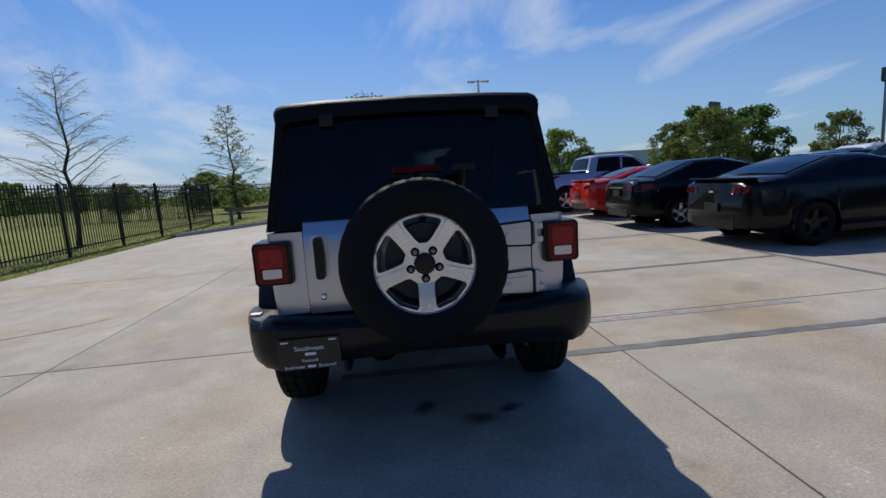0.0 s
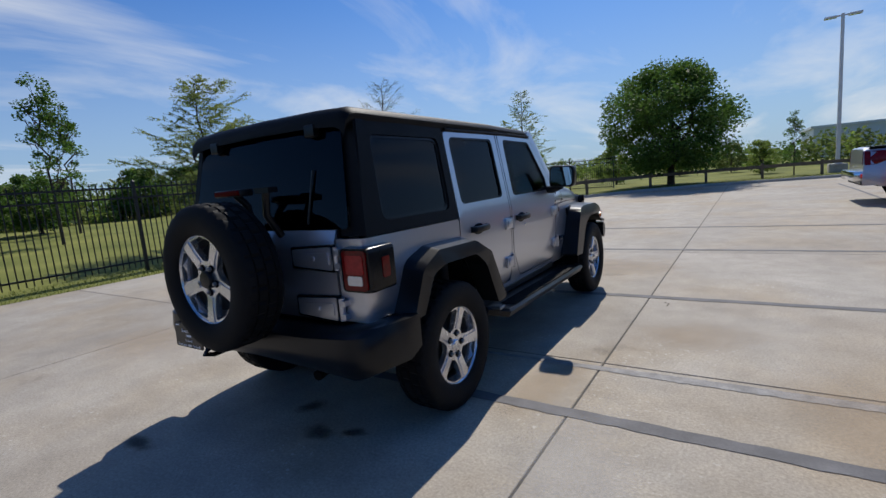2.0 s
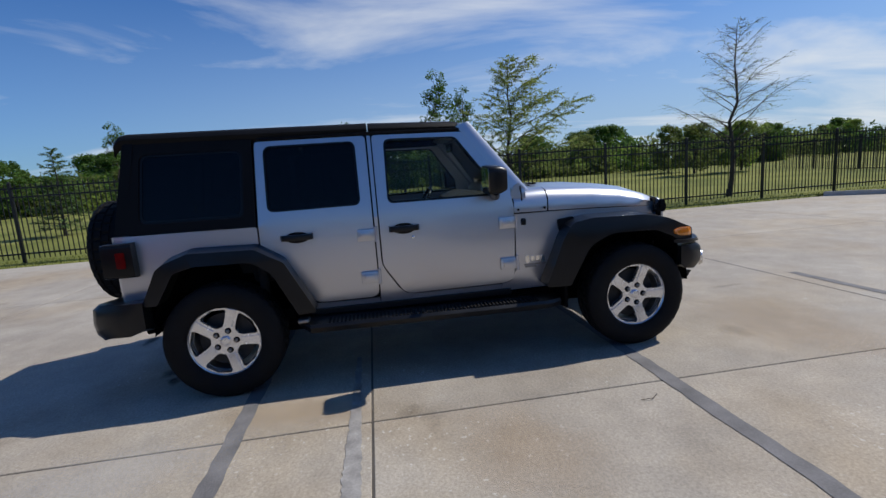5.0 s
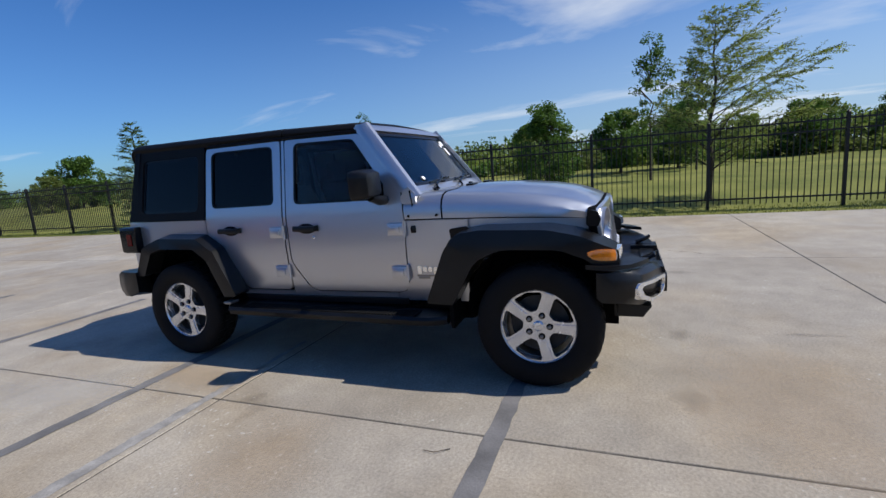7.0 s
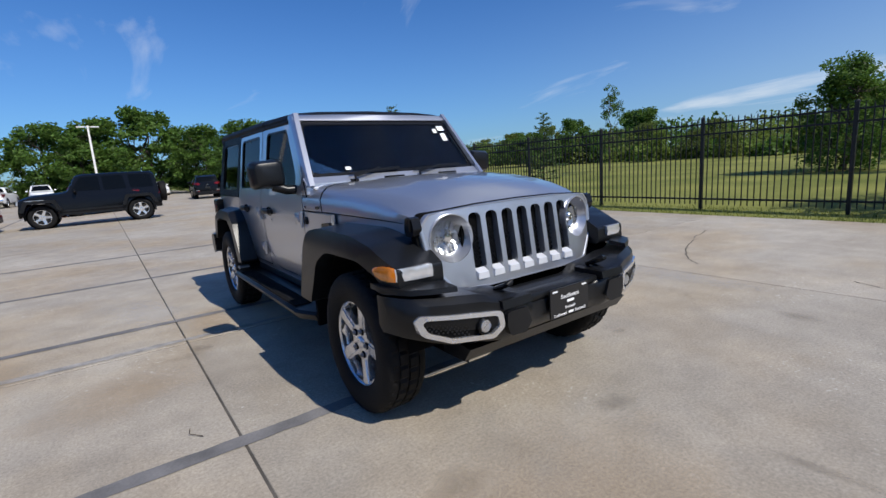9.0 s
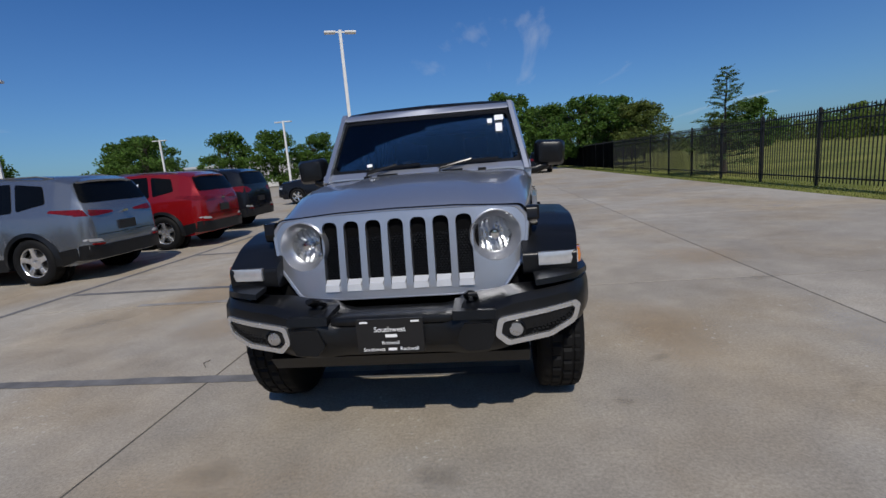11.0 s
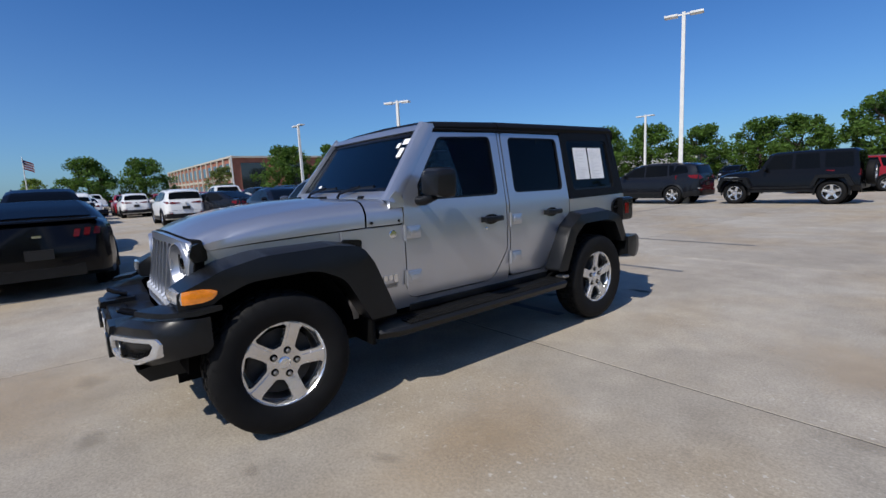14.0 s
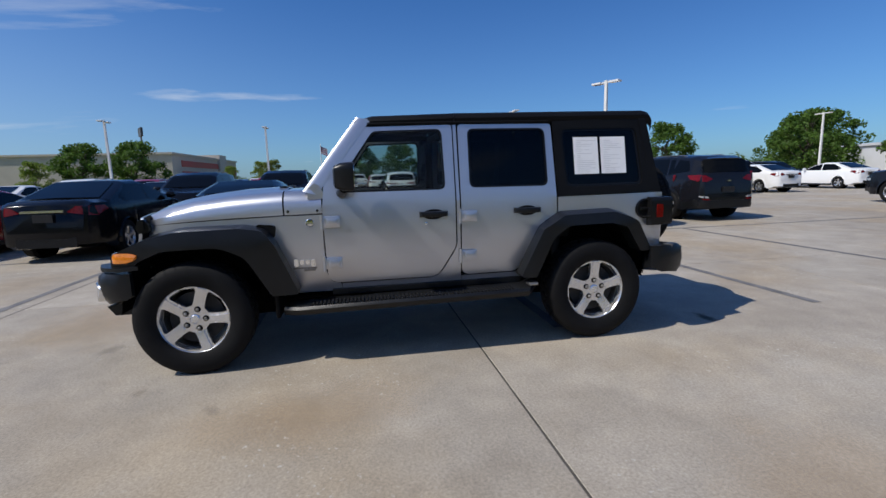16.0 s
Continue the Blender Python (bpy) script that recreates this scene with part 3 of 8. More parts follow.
tagged(part("picket_run", bm, M_FENCE, fence), kind="stuff")
# the fence turns at the north corner
nf = thing("metal_fence", "black iron picket fence closing the field beyond the lot", "fence")
yn = posts[-1] + 5.5
for k in range(8):
    x = FENCE_X - 0.5 + k * -2.6 + 5.2
    bm = bmesh.new(); box(bm, x - 0.03, x + 0.03, yn - 0.03, yn + 0.03, -0.05, HF + 0.1)
    part("post", bm, M_FENCE, nf)
for z in (0.19, HF - 0.25, HF - 0.03):
    bm = bmesh.new(); box(bm, FENCE_X - 0.5 - 13, FENCE_X - 0.5 + 5.2, yn - 0.015, yn + 0.015, z - 0.018, z + 0.018)
    part("rail", bm, M_FENCE, nf)
for k in range(148):
    x = FENCE_X - 0.5 + 5.2 - k * 0.122
    o = new("picket", pk.data); o.parent = nf; o.matrix_basis = Matrix.Translation((x, yn, 0))

# low timber rail beyond the north edge
rail_fence = thing("rail_fence", "low dark timber post and rail fence on the far verge", "fence")
run = [(-6.9 + k * 2.45, lerp_table(KERB, -6.9 + k * 2.45) + 1.9) for k in range(16)]
for x, y in run:
    bm = bmesh.new(); box(bm, x - 0.06, x + 0.06, y - 0.06, y + 0.06, 0.0, 0.86); soften(bm, 0.01, 1)
    part("post", bm, M_WOOD, rail_fence)
for (xa, ya), (xb, yb) in zip(run, run[1:]):
    bm = bmesh.new()
    loft(bm, [[(x, y - 0.09, 0.62), (x, y - 0.06, 0.62), (x, y - 0.06, 0.78), (x, y - 0.09, 0.78)] for x, y in ((xa, ya), (xb, yb))])
    part("rail", bm, M_WOOD, rail_fence)
# kerb and raised verge along the north edge
bm = bmesh.new()
loft(bm, [[(x, y, -0.2), (x, y, 0.10), (x, y + 0.03, 0.13), (x, y + 0.15, 0.13), (x, y + 0.16, -0.2)] for x, y in KERB])
tagged(part("kerb", bm, M_CONCBASE, None, "", 40), "low concrete kerb at the end of the lot", "kerb", kind="structure")
bm = bmesh.new()
low = [bm.verts.new((x, y + 0.15, 0.095)) for x, y in KERB]
mid = [bm.verts.new((x, max(y + 2.5, 27.8), 0.12)) for x, y in KERB]
far_v = [bm.verts.new((x, 36.0, -0.10)) for x, y in KERB]
for a, b in ((low, mid), (mid, far_v)):
    for i in range(len(a) - 1):
        bm.faces.new((a[i], a[i + 1], b[i + 1], b[i]))
west = [bm.verts.new((EDGE_X - 0.6, v.co.y, -0.08)) for v in (low[0], mid[0], far_v[0])]
for va, vb, wa, wb in ((low[0], mid[0], west[0], west[1]), (mid[0], far_v[0], west[1], west[2])):
    bm.faces.new((va, vb, wb, wa))
tagged(part("verge", bm, M_GRASS), "grass bank beyond the kerb at the end of the lot", "ground", kind="structure")


# ---- lamp posts ----
def lamp_post(x, y, h, yaw=0, base=0.55, arms=2):
    lp = thing("lamp_post", "white square steel lamp post with flat twin heads", "lamp post", "lot lamp posts", pose(x, y, 0, 0, 0, yaw))
    bm = bmesh.new()
    box(bm, -0.37, 0.37, -0.37, 0.37, -0.05, base); soften(bm, 0.03, 2)
    part("concrete_base", bm, M_CONCBASE, lp, "square concrete footing", 30)
    bm = bmesh.new()
    loft(bm, [[(-r, -r, z), (r, -r, z), (r, r, z), (-r, r, z)] for r, z in ((0.085, base), (0.065, h))])
    box(bm, -0.17, 0.17, -0.17, 0.17, base, base + 0.04); soften(bm, 0.006, 1)
    part("pole", bm, M_POLE, lp)
    for s in ((1, -1) if arms == 2 else (1,)):
        bm = bmesh.new()
        box(bm, s * 0.06, s * 0.25, -0.03, 0.03, h - 0.12, h - 0.06)
        part("arm", bm, M_POLE, lp)
        bm = bmesh.new()
        box(bm, s * 0.22, s * 0.72, -0.17, 0.17, h - 0.15, h - 0.06); soften(bm, 0.015)
        hd = part("lamp_head", bm, M_POLE, lp)
        bm = bmesh.new(); box(bm, s * 0.27, s * 0.67, -0.13, 0.13, h - 0.155, h - 0.147)
        part("lens", bm, M_WHITELENS, hd)
    return lp


for x, y, h, yaw in LAMPS:
    lamp_post(x, y, h, yaw)


# ---- wheels ----
def wheel_part(parent, m, radius=0.40, width=0.245, phase=0.0, rim_r=0.248, alloy=None, detail=True, cap=True):
    """A wheel with its axle along local x, the outer face at positive x."""
    alloy = alloy or M_ALLOY
    hw = width / 2
    bm = bmesh.new()
    lathe(bm, [(0.02, -hw * 0.6), (rim_r * 0.75, -hw * 0.6), (rim_r * 0.75, hw * 0.1), (0.02, hw * 0.12)], 24)
    hub = part("wheel", bm, M_DARKALLOY, parent, "", 30, m)
    # tyre
    bm = bmesh.new()
    R = radius
    sh = [(rim_r * 0.96, -hw * 0.80), (rim_r * 1.02, -hw * 0.92), (rim_r + (R - rim_r) * 0.45, -hw), (R - 0.045, -hw * 0.97), (R - 0.018, -hw * 0.86)]
    tread = [(R - 0.006, -hw * 0.74)]
    if detail:
        for g in (-0.46, 0.0, 0.46):
            tread += [(R - 0.002, (g - 0.06) * hw), (R - 0.011, (g - 0.05) * hw), (R - 0.011, (g + 0.05) * hw), (R - 0.002, (g + 0.06) * hw)]
    tread += [(R - 0.006, hw * 0.74)]
    prof = sh + tread + [(r, -h) for r, h in sh[::-1]]
    # raised ring on the outer wall
    lathe(bm, prof + [(rim_r * 0.96, hw * 0.70), (rim_r * 0.90, 0.0)], 160 if detail else 32, ring=True)
    if detail:
        # cross grooves pressed into the tread
        for v in bm.verts:
            r = math.hypot(v.co.y, v.co.z)
            if r > R - 0.02 and abs(v.co.x) < hw * 0.95:
                row = 0 if abs(v.co.x) > hw * 0.6 else (2 if v.co.x > 0 else 4)
                k = round(math.atan2(v.co.z, v.co.y) / math.tau * 160) + row
                if k % 5 == 0:
                    v.co.y *= (R - 0.014) / r
                    v.co.z *= (R - 0.014) / r
    part("tyre", bm, M_RUBBER, hub, "", 40)
    # rim: barrel, lip, face with five openings
    bm = bmesh.new()
    lathe(bm, [(rim_r * 0.90, hw * 0.22), (rim_r * 0.90, hw * 0.30), (rim_r * 0.955, hw * 0.62), (rim_r, hw * 0.72), (rim_r * 1.02, hw * 0.80), (rim_r * 0.985, hw * 0.82),
               (rim_r * 0.93, hw * 0.70), (rim_r * 0.875, hw * 0.36), (rim_r * 0.875, hw * 0.28)], 48 if detail else 28, ring=True)
    holes = []
    for i in range(5):
        t0 = phase + 2 * math.pi * (i + 0.5) / 5
        raw = []
        for r, a in ((0.40, -12), (0.50, -18.5), (0.65, -22.5), (0.83, -25), (0.905, -23), (0.925, 0), (0.905, 23), (0.83, 25), (0.65, 22.5), (0.50, 18.5), (0.40, 12)):
            raw.append((r * rim_r * math.cos(t0 + radians(a)), r * rim_r * math.sin(t0 + radians(a))))
        holes.append(fillet(raw, 0.012, 2))
    outer = [(rim_r * 0.955 * math.cos(2 * math.pi * i / 40), rim_r * 0.955 * math.sin(2 * math.pi * i / 40)) for i in range(40)]

    def dish(u, v, w):
        r = math.hypot(u, v) / rim_r
        return (hw * (0.60 - 0.10 * math.cos(r * math.pi)) - w * 0.035 - 0.012 * (r < 0.36), u, v)
    f = sheet([outer] + holes, dish)
    me = bpy.data.meshes.new("t"); f.to_mesh(me); f.free()
    bm.from_mesh(me); bpy.data.meshes.remove(me)
    # raised spoke ribs
    for i in range(5):
        t0 = phase + 2 * math.pi * i / 5
        q = Matrix.Rotation(t0, 4, "X")
        rings = []
        for r, w0 in ((0.40, 0.085), (0.62, 0.095), (0.92, 0.125)):
            x = hw * (0.60 - 0.10 * math.cos(r * math.pi))
            w1, rr = w0 * rim_r, r * rim_r
            rings.append([q @ Vector((x - 0.004, rr, -w1)), q @ Vector((x + 0.007, rr, -w1 * 0.86)), q @ Vector((x + 0.007, rr, w1 * 0.86)), q @ Vector((x - 0.004, rr, w1))])
        loft(bm, rings)
    if not detail:
        lathe(bm, [(rim_r * 0.36, hw * 0.36), (rim_r * 0.34, hw * 0.54), (rim_r * 0.16, hw * 0.58), (0.004, hw * 0.6)], 16)
    rim = part("rim", bm, alloy, hub, "", 25)
    if not detail:
        return hub
    bm = bmesh.new()
    lathe(bm, [(rim_r * 0.90, -hw * 0.7), (rim_r * 0.90, hw * 0.30), (rim_r * 0.87, hw * 0.30), (rim_r * 0.85, -hw * 0.66)], 32, ring=True)
    part("barrel", bm, M_STEEL, hub, "", 30)
    for i in range(5):
        t0 = phase + 2 * math.pi * i / 5
        bm = bmesh.new()
        yl, zl = 0.285 * rim_r * math.cos(t0), 0.285 * rim_r * math.sin(t0)
        lathe(bm, [(0.0205, 0), (0.0205, 0.012), (0.017, 0.0125), (0.004, 0.013)], 16, c=(hw * 0.50, yl, zl))
        part("lug_seat", bm, M_DARK, hub)
        bm = bmesh.new()
        lathe(bm, [(0.012, 0.004), (0.012, 0.024), (0.008, 0.029), (0.002, 0.030)], 6, c=(hw * 0.50, yl, zl))
        part("lug_nut", bm, M_STEEL, hub)
    bm = bmesh.new()
    if cap:
        lathe(bm, [(0.034, 0), (0.034, 0.022), (0.026, 0.028), (0.004, 0.03)], 20, c=(hw * 0.44, 0, 0))
        part("hub_cap", bm, alloy, hub, "", 30)
    else:
        lathe(bm, [(0.050, -0.02), (0.050, 0.036), (0.044, 0.044), (0.030, 0.046), (0.004, 0.047)], 20, c=(hw * 0.40, 0, 0))
        part("hub_bore", bm, M_PLASTIC, hub, "", 30)
    return hub


# ---- the silver off-road car ----
suv = thing("off_road_suv", "silver four-door off-road car with black hardtop and flares on the lot", "car")


def sx(z):
    return 0.797 - (z - 1.15) * 0.165 if z > 1.15 else 0.797 - 0.045 * max(0.0, (0.92 - z) / 0.4) ** 2


def side(s, depth=0.03, proud=0.0):
    return lambda u, v, w: (s * (sx(v) + proud - w * depth), u, v)


ZC = (0.62, 0.72, 0.82, 0.92, 1.15)
ARCH_R = [(-1.93, 0.72), (-1.80, 0.93), (-1.66, 0.99), (-1.24, 0.975), (-1.10, 0.86), (-0.96, 0.55)]
for s in (1, -1):
    # rear quarter panel with its wheel opening
    q = fillet([(-2.075, 0.725), (-2.075, 1.155), (-1.223, 1.148), (-1.226, 1.0), (-0.898, 0.559), (-0.436, 0.556), (-0.434, 0.505), (-0.93, 0.505)] + ARCH_R[::-1],
               [0, 0, 0.02, 0.08, 0.06, 0, 0, 0.01, 0, 0.08, 0.06, 0.06, 0.05, 0])
    part("quarter_panel", sheet([q], side(s), ZC), M_SILVER, suv, "", 35)
    # rear corner, rounded in plan
    pl = fillet([(0.612, -2.150), (0.797, -2.150), (0.797, -2.072), (0.765, -2.072), (0.765, -2.12), (0.612, -2.12)], [0, 0.07, 0, 0, 0.03, 0], 6)
    bm = bmesh.new()
    loft(bm, [[(s * (x - (0.797 - sx(z)) * (x > 0.7)), y, z) for x, y in pl] for z in (0.722, 0.80, 0.90, 1.0, 1.10, 1.156)])
    part("rear_corner", bm, M_SILVER, suv, "", 35)
    # rear door
    rd = fillet([(-1.192, 1.722), (-0.440, 1.722), (-0.436, 0.566), (-0.885, 0.569), (-1.214, 1.0), (-1.212, 1.15)], [0.03, 0.03, 0.07, 0.10, 0.10, 0.02], 6)
    rg = fillet([(-1.140, 1.690), (-0.514, 1.690), (-0.510, 1.242), (-1.146, 1.238)], [0.06, 0.05, 0.05, 0.05], 5)
    door = part("rear_door", sheet([rd, rg], side(s, 0.05), ZC + (1.242, 1.690)), M_SILVER, suv, "", 35)
    part("door_glass", sheet([rg], side(s, 0.005, -0.014), ()), M_TINT, door)
    ins = fillet([(-1.126, 1.677), (-0.528, 1.677), (-0.524, 1.254), (-1.132, 1.250)], 0.045, 5)
    part("window_seal", sheet([rg, ins], side(s, 0.014, -0.002), ()), M_SMOOTHBLACK, door)
    bm = bmesh.new(); box(bm, s * 0.685, s * 0.70, -0.90, -0.875, 1.236, 1.668)
    part("glass_divider", bm, M_SMOOTHBLACK, door)
    # front door
    fd = fillet([(-0.394, 1.722), (0.262, 1.710), (0.575, 1.325), (0.596, 1.12), (0.584, 0.568), (-0.245, 0.566), (-0.392, 0.80)], [0.03, 0.05, 0.06, 0.03, 0.09, 0.11, 0.12], 6)
    fg = fillet([(-0.314, 1.692), (0.205, 1.680), (0.448, 1.345), (0.455, 1.236), (-0.323, 1.236)], [0.05, 0.07, 0.04, 0.03, 0.05], 5)
    door = part("front_door", sheet([fd, fg], side(s, 0.05), ZC + (1.236, 1.68)), M_SILVER, suv, "", 35)
    part("door_glass", sheet([fg], side(s, 0.005, -0.014), ()), M_GLASS, door)
    ins = fillet([(-0.300, 1.678), (0.198, 1.667), (0.433, 1.340), (0.440, 1.250), (-0.308, 1.250)], [0.045, 0.065, 0.035, 0.025, 0.045], 5)
    part("window_seal", sheet([fg, ins], side(s, 0.014, -0.002), ()), M_SMOOTHBLACK, door)
    # body sill behind the lower door edges
    part("body_sill", sheet([[(-0.430, 0.505), (0.486, 0.505), (0.486, 0.558), (-0.185, 0.558), (-0.242, 0.571), (-0.286, 0.612), (-0.368, 0.742), (-0.397, 0.80), (-0.402, 0.83), (-0.427, 0.83), (-0.428, 0.62)]], side(s, 0.02), (0.58, 0.66, 0.72)), M_SILVER, suv, "", 35)
    # near-black backing plate that paints the shade in the door gaps
    part("door_seal", sheet([[(-0.94, 0.52), (0.61, 0.52), (0.61, 0.80), (-0.94, 0.80)]], side(s, 0.012, -0.024), (0.62, 0.72)), M_DARK, suv)
    # sill strip below the doors
    bm = bmesh.new(); box(bm, s * 0.70, s * 0.757, -0.93, 0.56, 0.47, 0.523); soften(bm, 0.008)
    part("rocker_panel", bm, M_PLASTIC, suv)
    # front side panel with its opening behind the flare
    fp = fillet([(0.605, 1.085), (0.596, 0.660), (0.562, 0.578), (0.490, 0.558), (0.490, 0.505), (1.02, 0.505), (1.05, 1.078)], [0, 0.04, 0.04, 0.02, 0, 0, 0], 4)
    part("front_side_panel", sheet([fp], lambda u, v, w, s=s: (s * (sx(v) - 0.012 * max(0, u - 0.8) / 0.2 - w * 0.03), u, v), ZC[:4], (0.8,)), M_SILVER, suv, "", 35)
    # dark vent at the top rear of the flare
    vt = fillet([(0.925, 1.020), (1.06, 1.035), (1.06, 0.89), (0.965, 0.895), (0.935, 0.95)], 0.02, 3)
    part("fender_vent", sheet([vt], side(s, 0.02, 0.006), ()), M_SMOOTHBLACK, suv)
    # flares
    out = fillet([(0.777, 0.540), (0.925, 0.900), (0.985, 1.018), (1.16, 1.043), (1.58, 1.034), (1.80, 0.985), (1.915, 0.915), (1.985, 0.876), (1.990, 0.775), (1.87, 0.775), (1.80, 0.83), (1.64, 0.895),
                  (1.31, 0.905), (1.125, 0.82), (0.965, 0.535)],
                 [0.02, 0.12, 0.12, 0.2, 0.5, 0.5, 0.3, 0.03, 0.03, 0.03, 0.12, 0.25, 0.25, 0.2, 0.02], 7)
    fx = lambda u, v, w, s=s: (s * (0.938 - 0.020 * max(0.0, (v - 0.93) / 0.1) ** 2 - 0.052 * max(0.0, (u - 1.45) / 0.45) ** 1.5 - w * (0.32 - 0.052 * max(0.0, (u - 1.45) / 0.45) ** 1.5 if u > 0.98 and v > 0.7 else 0.17)), u, v - 0.022 * (1 - w) * min(1.0, max(0.0, (v - 0.88) / 0.08)))
    bm = sheet([out], fx, (0.7, 0.86, 0.95), (0.98, 1.70, 1.85))
    soften(bm, 0.020, 4, 40)
    flare = part("front_flare", bm, M_PLASTIC, suv, "", 40)
    out = fillet([(-1.965, 0.700), (-1.835, 0.985), (-1.655, 1.050), (-1.23, 1.040), (-1.06, 0.925), (-0.868, 0.545), (-0.995, 0.538), (-1.135, 0.835), (-1.27, 0.945), (-1.62, 0.955), (-1.75, 0.90), (-1.870, 0.700)],
                 [0.02, 0.12, 0.1, 0.08, 0.1, 0.02, 0.02, 0.12, 0.1, 0.1, 0.08, 0.02], 5)
    bm = sheet([out], lambda u, v, w, s=s: (s * (0.935 - 0.02 * max(0.0, (v - 0.95) / 0.1) ** 2 - w * 0.15), u, v - 0.030 * (1 - w) * min(1.0, max(0.0, (v - 0.90) / 0.08))), (0.95,))
    soften(bm, 0.014, 3, 40)
    part("rear_flare", bm, M_PLASTIC, suv, "", 40)
    # inner wheel housings, near-black with the well's shade in their colour
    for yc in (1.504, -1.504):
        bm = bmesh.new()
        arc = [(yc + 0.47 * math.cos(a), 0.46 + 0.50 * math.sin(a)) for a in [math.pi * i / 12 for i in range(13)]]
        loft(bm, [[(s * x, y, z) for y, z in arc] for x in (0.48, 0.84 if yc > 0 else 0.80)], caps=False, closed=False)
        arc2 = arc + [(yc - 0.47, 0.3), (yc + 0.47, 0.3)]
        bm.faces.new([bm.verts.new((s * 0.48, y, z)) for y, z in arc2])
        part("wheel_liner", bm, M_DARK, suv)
    # dark plate added to block the bright gap behind the front wheel
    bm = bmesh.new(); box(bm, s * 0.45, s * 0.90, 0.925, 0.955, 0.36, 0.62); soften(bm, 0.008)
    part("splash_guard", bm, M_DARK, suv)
    # turn lamp and marker on the flare front
    bm = bmesh.new()
    rings = []
    for x, y in ((0.690, 2.004), (0.77, 2.000), (0.835, 1.990), (0.878, 1.972)):
        rings.append([(s * x, y, 0.822), (s * x, y + 0.003, 0.850), (s * x, y - 0.004, 0.882), (s * x, y - 0.06, 0.882), (s * x, y - 0.06, 0.822)])
    loft(bm, rings); soften(bm, 0.005)
    lamp = part("turn_lamp", bm, M_WHITELENS, flare, "clear turn lamp lens", 30)
    for k in range(6):
        bm = bmesh.new()
        x = 0.705 + k * 0.028
        box(bm, s * x, s * (x + 0.004), 1.955, 2.002 - 0.0050 * k, 0.828, 0.876)
        part("lens_rib", bm, M_CHROME, lamp)
    bm = bmesh.new()
    rings = []
    for x, y, za, zb in ((0.880, 1.970, 0.822, 0.883), (0.890, 1.955, 0.821, 0.886), (0.899, 1.930, 0.821, 0.888), (0.905, 1.880, 0.822, 0.888), (0.912, 1.838, 0.834, 0.880), (0.915, 1.816, 0.856, 0.870)):
        rings.append([(s * x, y, za), (s * (x + 0.002), y + 0.001, (za + zb) / 2), (s * (x - 0.004), y - 0.003, zb), (s * (x - 0.06), y - 0.02, zb), (s * (x - 0.06), y - 0.02, za)])
    loft(bm, rings); soften(bm, 0.005)
    part("side_marker", bm, M_AMBER, flare, "amber side marker lens", 30)
    # handles
    for y0 in (-0.222, -0.965):
        bm = bmesh.new()
        lathe(bm, [(0.004, -0.004), (0.040, -0.004), (0.034, 0.004), (0.004, 0.006)], 20, c=(0, 0, 0))
        for v in bm.verts:
            v.co = Vector((s * (sx(1.05) + v.co.x * 1.0 + 0.001), y0 + v.co.y * 2.2, 1.052 + v.co.z * 1.05))
        hp = part("handle_recess", bm, M_SMOOTHBLACK, suv, "", 30)
        bm = bmesh.new()
        pts = [(0.012, -0.108), (0.034, -0.095), (0.046, -0.04), (0.046, 0.04), (0.034, 0.095), (0.012, 0.108)]
        rings = []
        for x, y in pts:
            h = 0.021
            rings.append([(s * (sx(1.05) + x + dx), y0 + y, 1.055 + dz) for dx, dz in ((-0.012, -h), (0.006, -h * 0.9), (0.012, 0), (0.006, h * 0.9), (-0.012, h))])
        loft(bm, rings)
        part("door_handle", bm, M_PLASTIC, suv, "black door handle", 45)
        bm = bmesh.new()
        lathe(bm, [(0.011, 0), (0.011, 0.006), (0.004, 0.008)], 12, c=(0, 0, 0))
        for v in bm.verts:
            v.co = Vector((s * (sx(0.98) + v.co.x), y0 + 0.07 * (-1) + v.co.y + 0.13, 0.985 + v.co.z))
        if y0 > -0.5:
            part("key_lock", bm, M_CHROME, suv)
        else:
            bm.free()
    # hinges
    for y0 in (0.600, -0.428):
        for z0 in (1.030, 0.722):
            bm = bmesh.new()
            x = sx(z0)
            box(bm, s * x, s * (x + 0.022), y0 - 0.125, y0 - 0.006, z0 - 0.042, z0 + 0.042)
            box(bm, s * (x + 0.022), s * (x + 0.030), y0 - 0.105, y0 - 0.03, z0 - 0.024, z0 + 0.024)
            soften(bm, 0.008)
            lathe(bm, [(0.013, -0.055), (0.013, 0.055)], 10, "z", (s * (x + 0.016), y0 + 0.004, z0))
            part("door_hinge", bm, M_SILVER, suv, "", 35)
    # body badges as plain shapes
    bm = bmesh.new()
    yb = 0.745
    for k, (w0, h0, dz) in enumerate(((0.030, 0.058, -0.004), (0.030, 0.036, 0.0), (0.030, 0.036, 0.0), (0.030, 0.054, -0.010))):
        yy = yb - s * (k - 1.5) * 0.040 * -1
        o = [(yy - w0 / 2, 0.742 + dz - h0 / 2), (yy + w0 / 2, 0.742 + dz - h0 / 2), (yy + w0 / 2, 0.742 + dz + h0 / 2), (yy - w0 / 2, 0.742 + dz + h0 / 2)]
        prism(bm, fillet(o, 0.010, 3), "x", s * (sx(0.74) - 0.005), s * (sx(0.74) + 0.006))
    part("badge", bm, M_CHROME, suv, "bright metal badge", 30)
    bm = bmesh.new()
    box(bm, s * (sx(0.69) - 0.004), s * (sx(0.69) + 0.003), yb - 0.085, yb + 0.085, 0.690, 0.702)
    box(bm, s * (sx(0.69) - 0.004), s * (sx(0.69) + 0.003), yb - 0.075 if s > 0 else yb - 0.075, yb + 0.01, 0.672, 0.688)
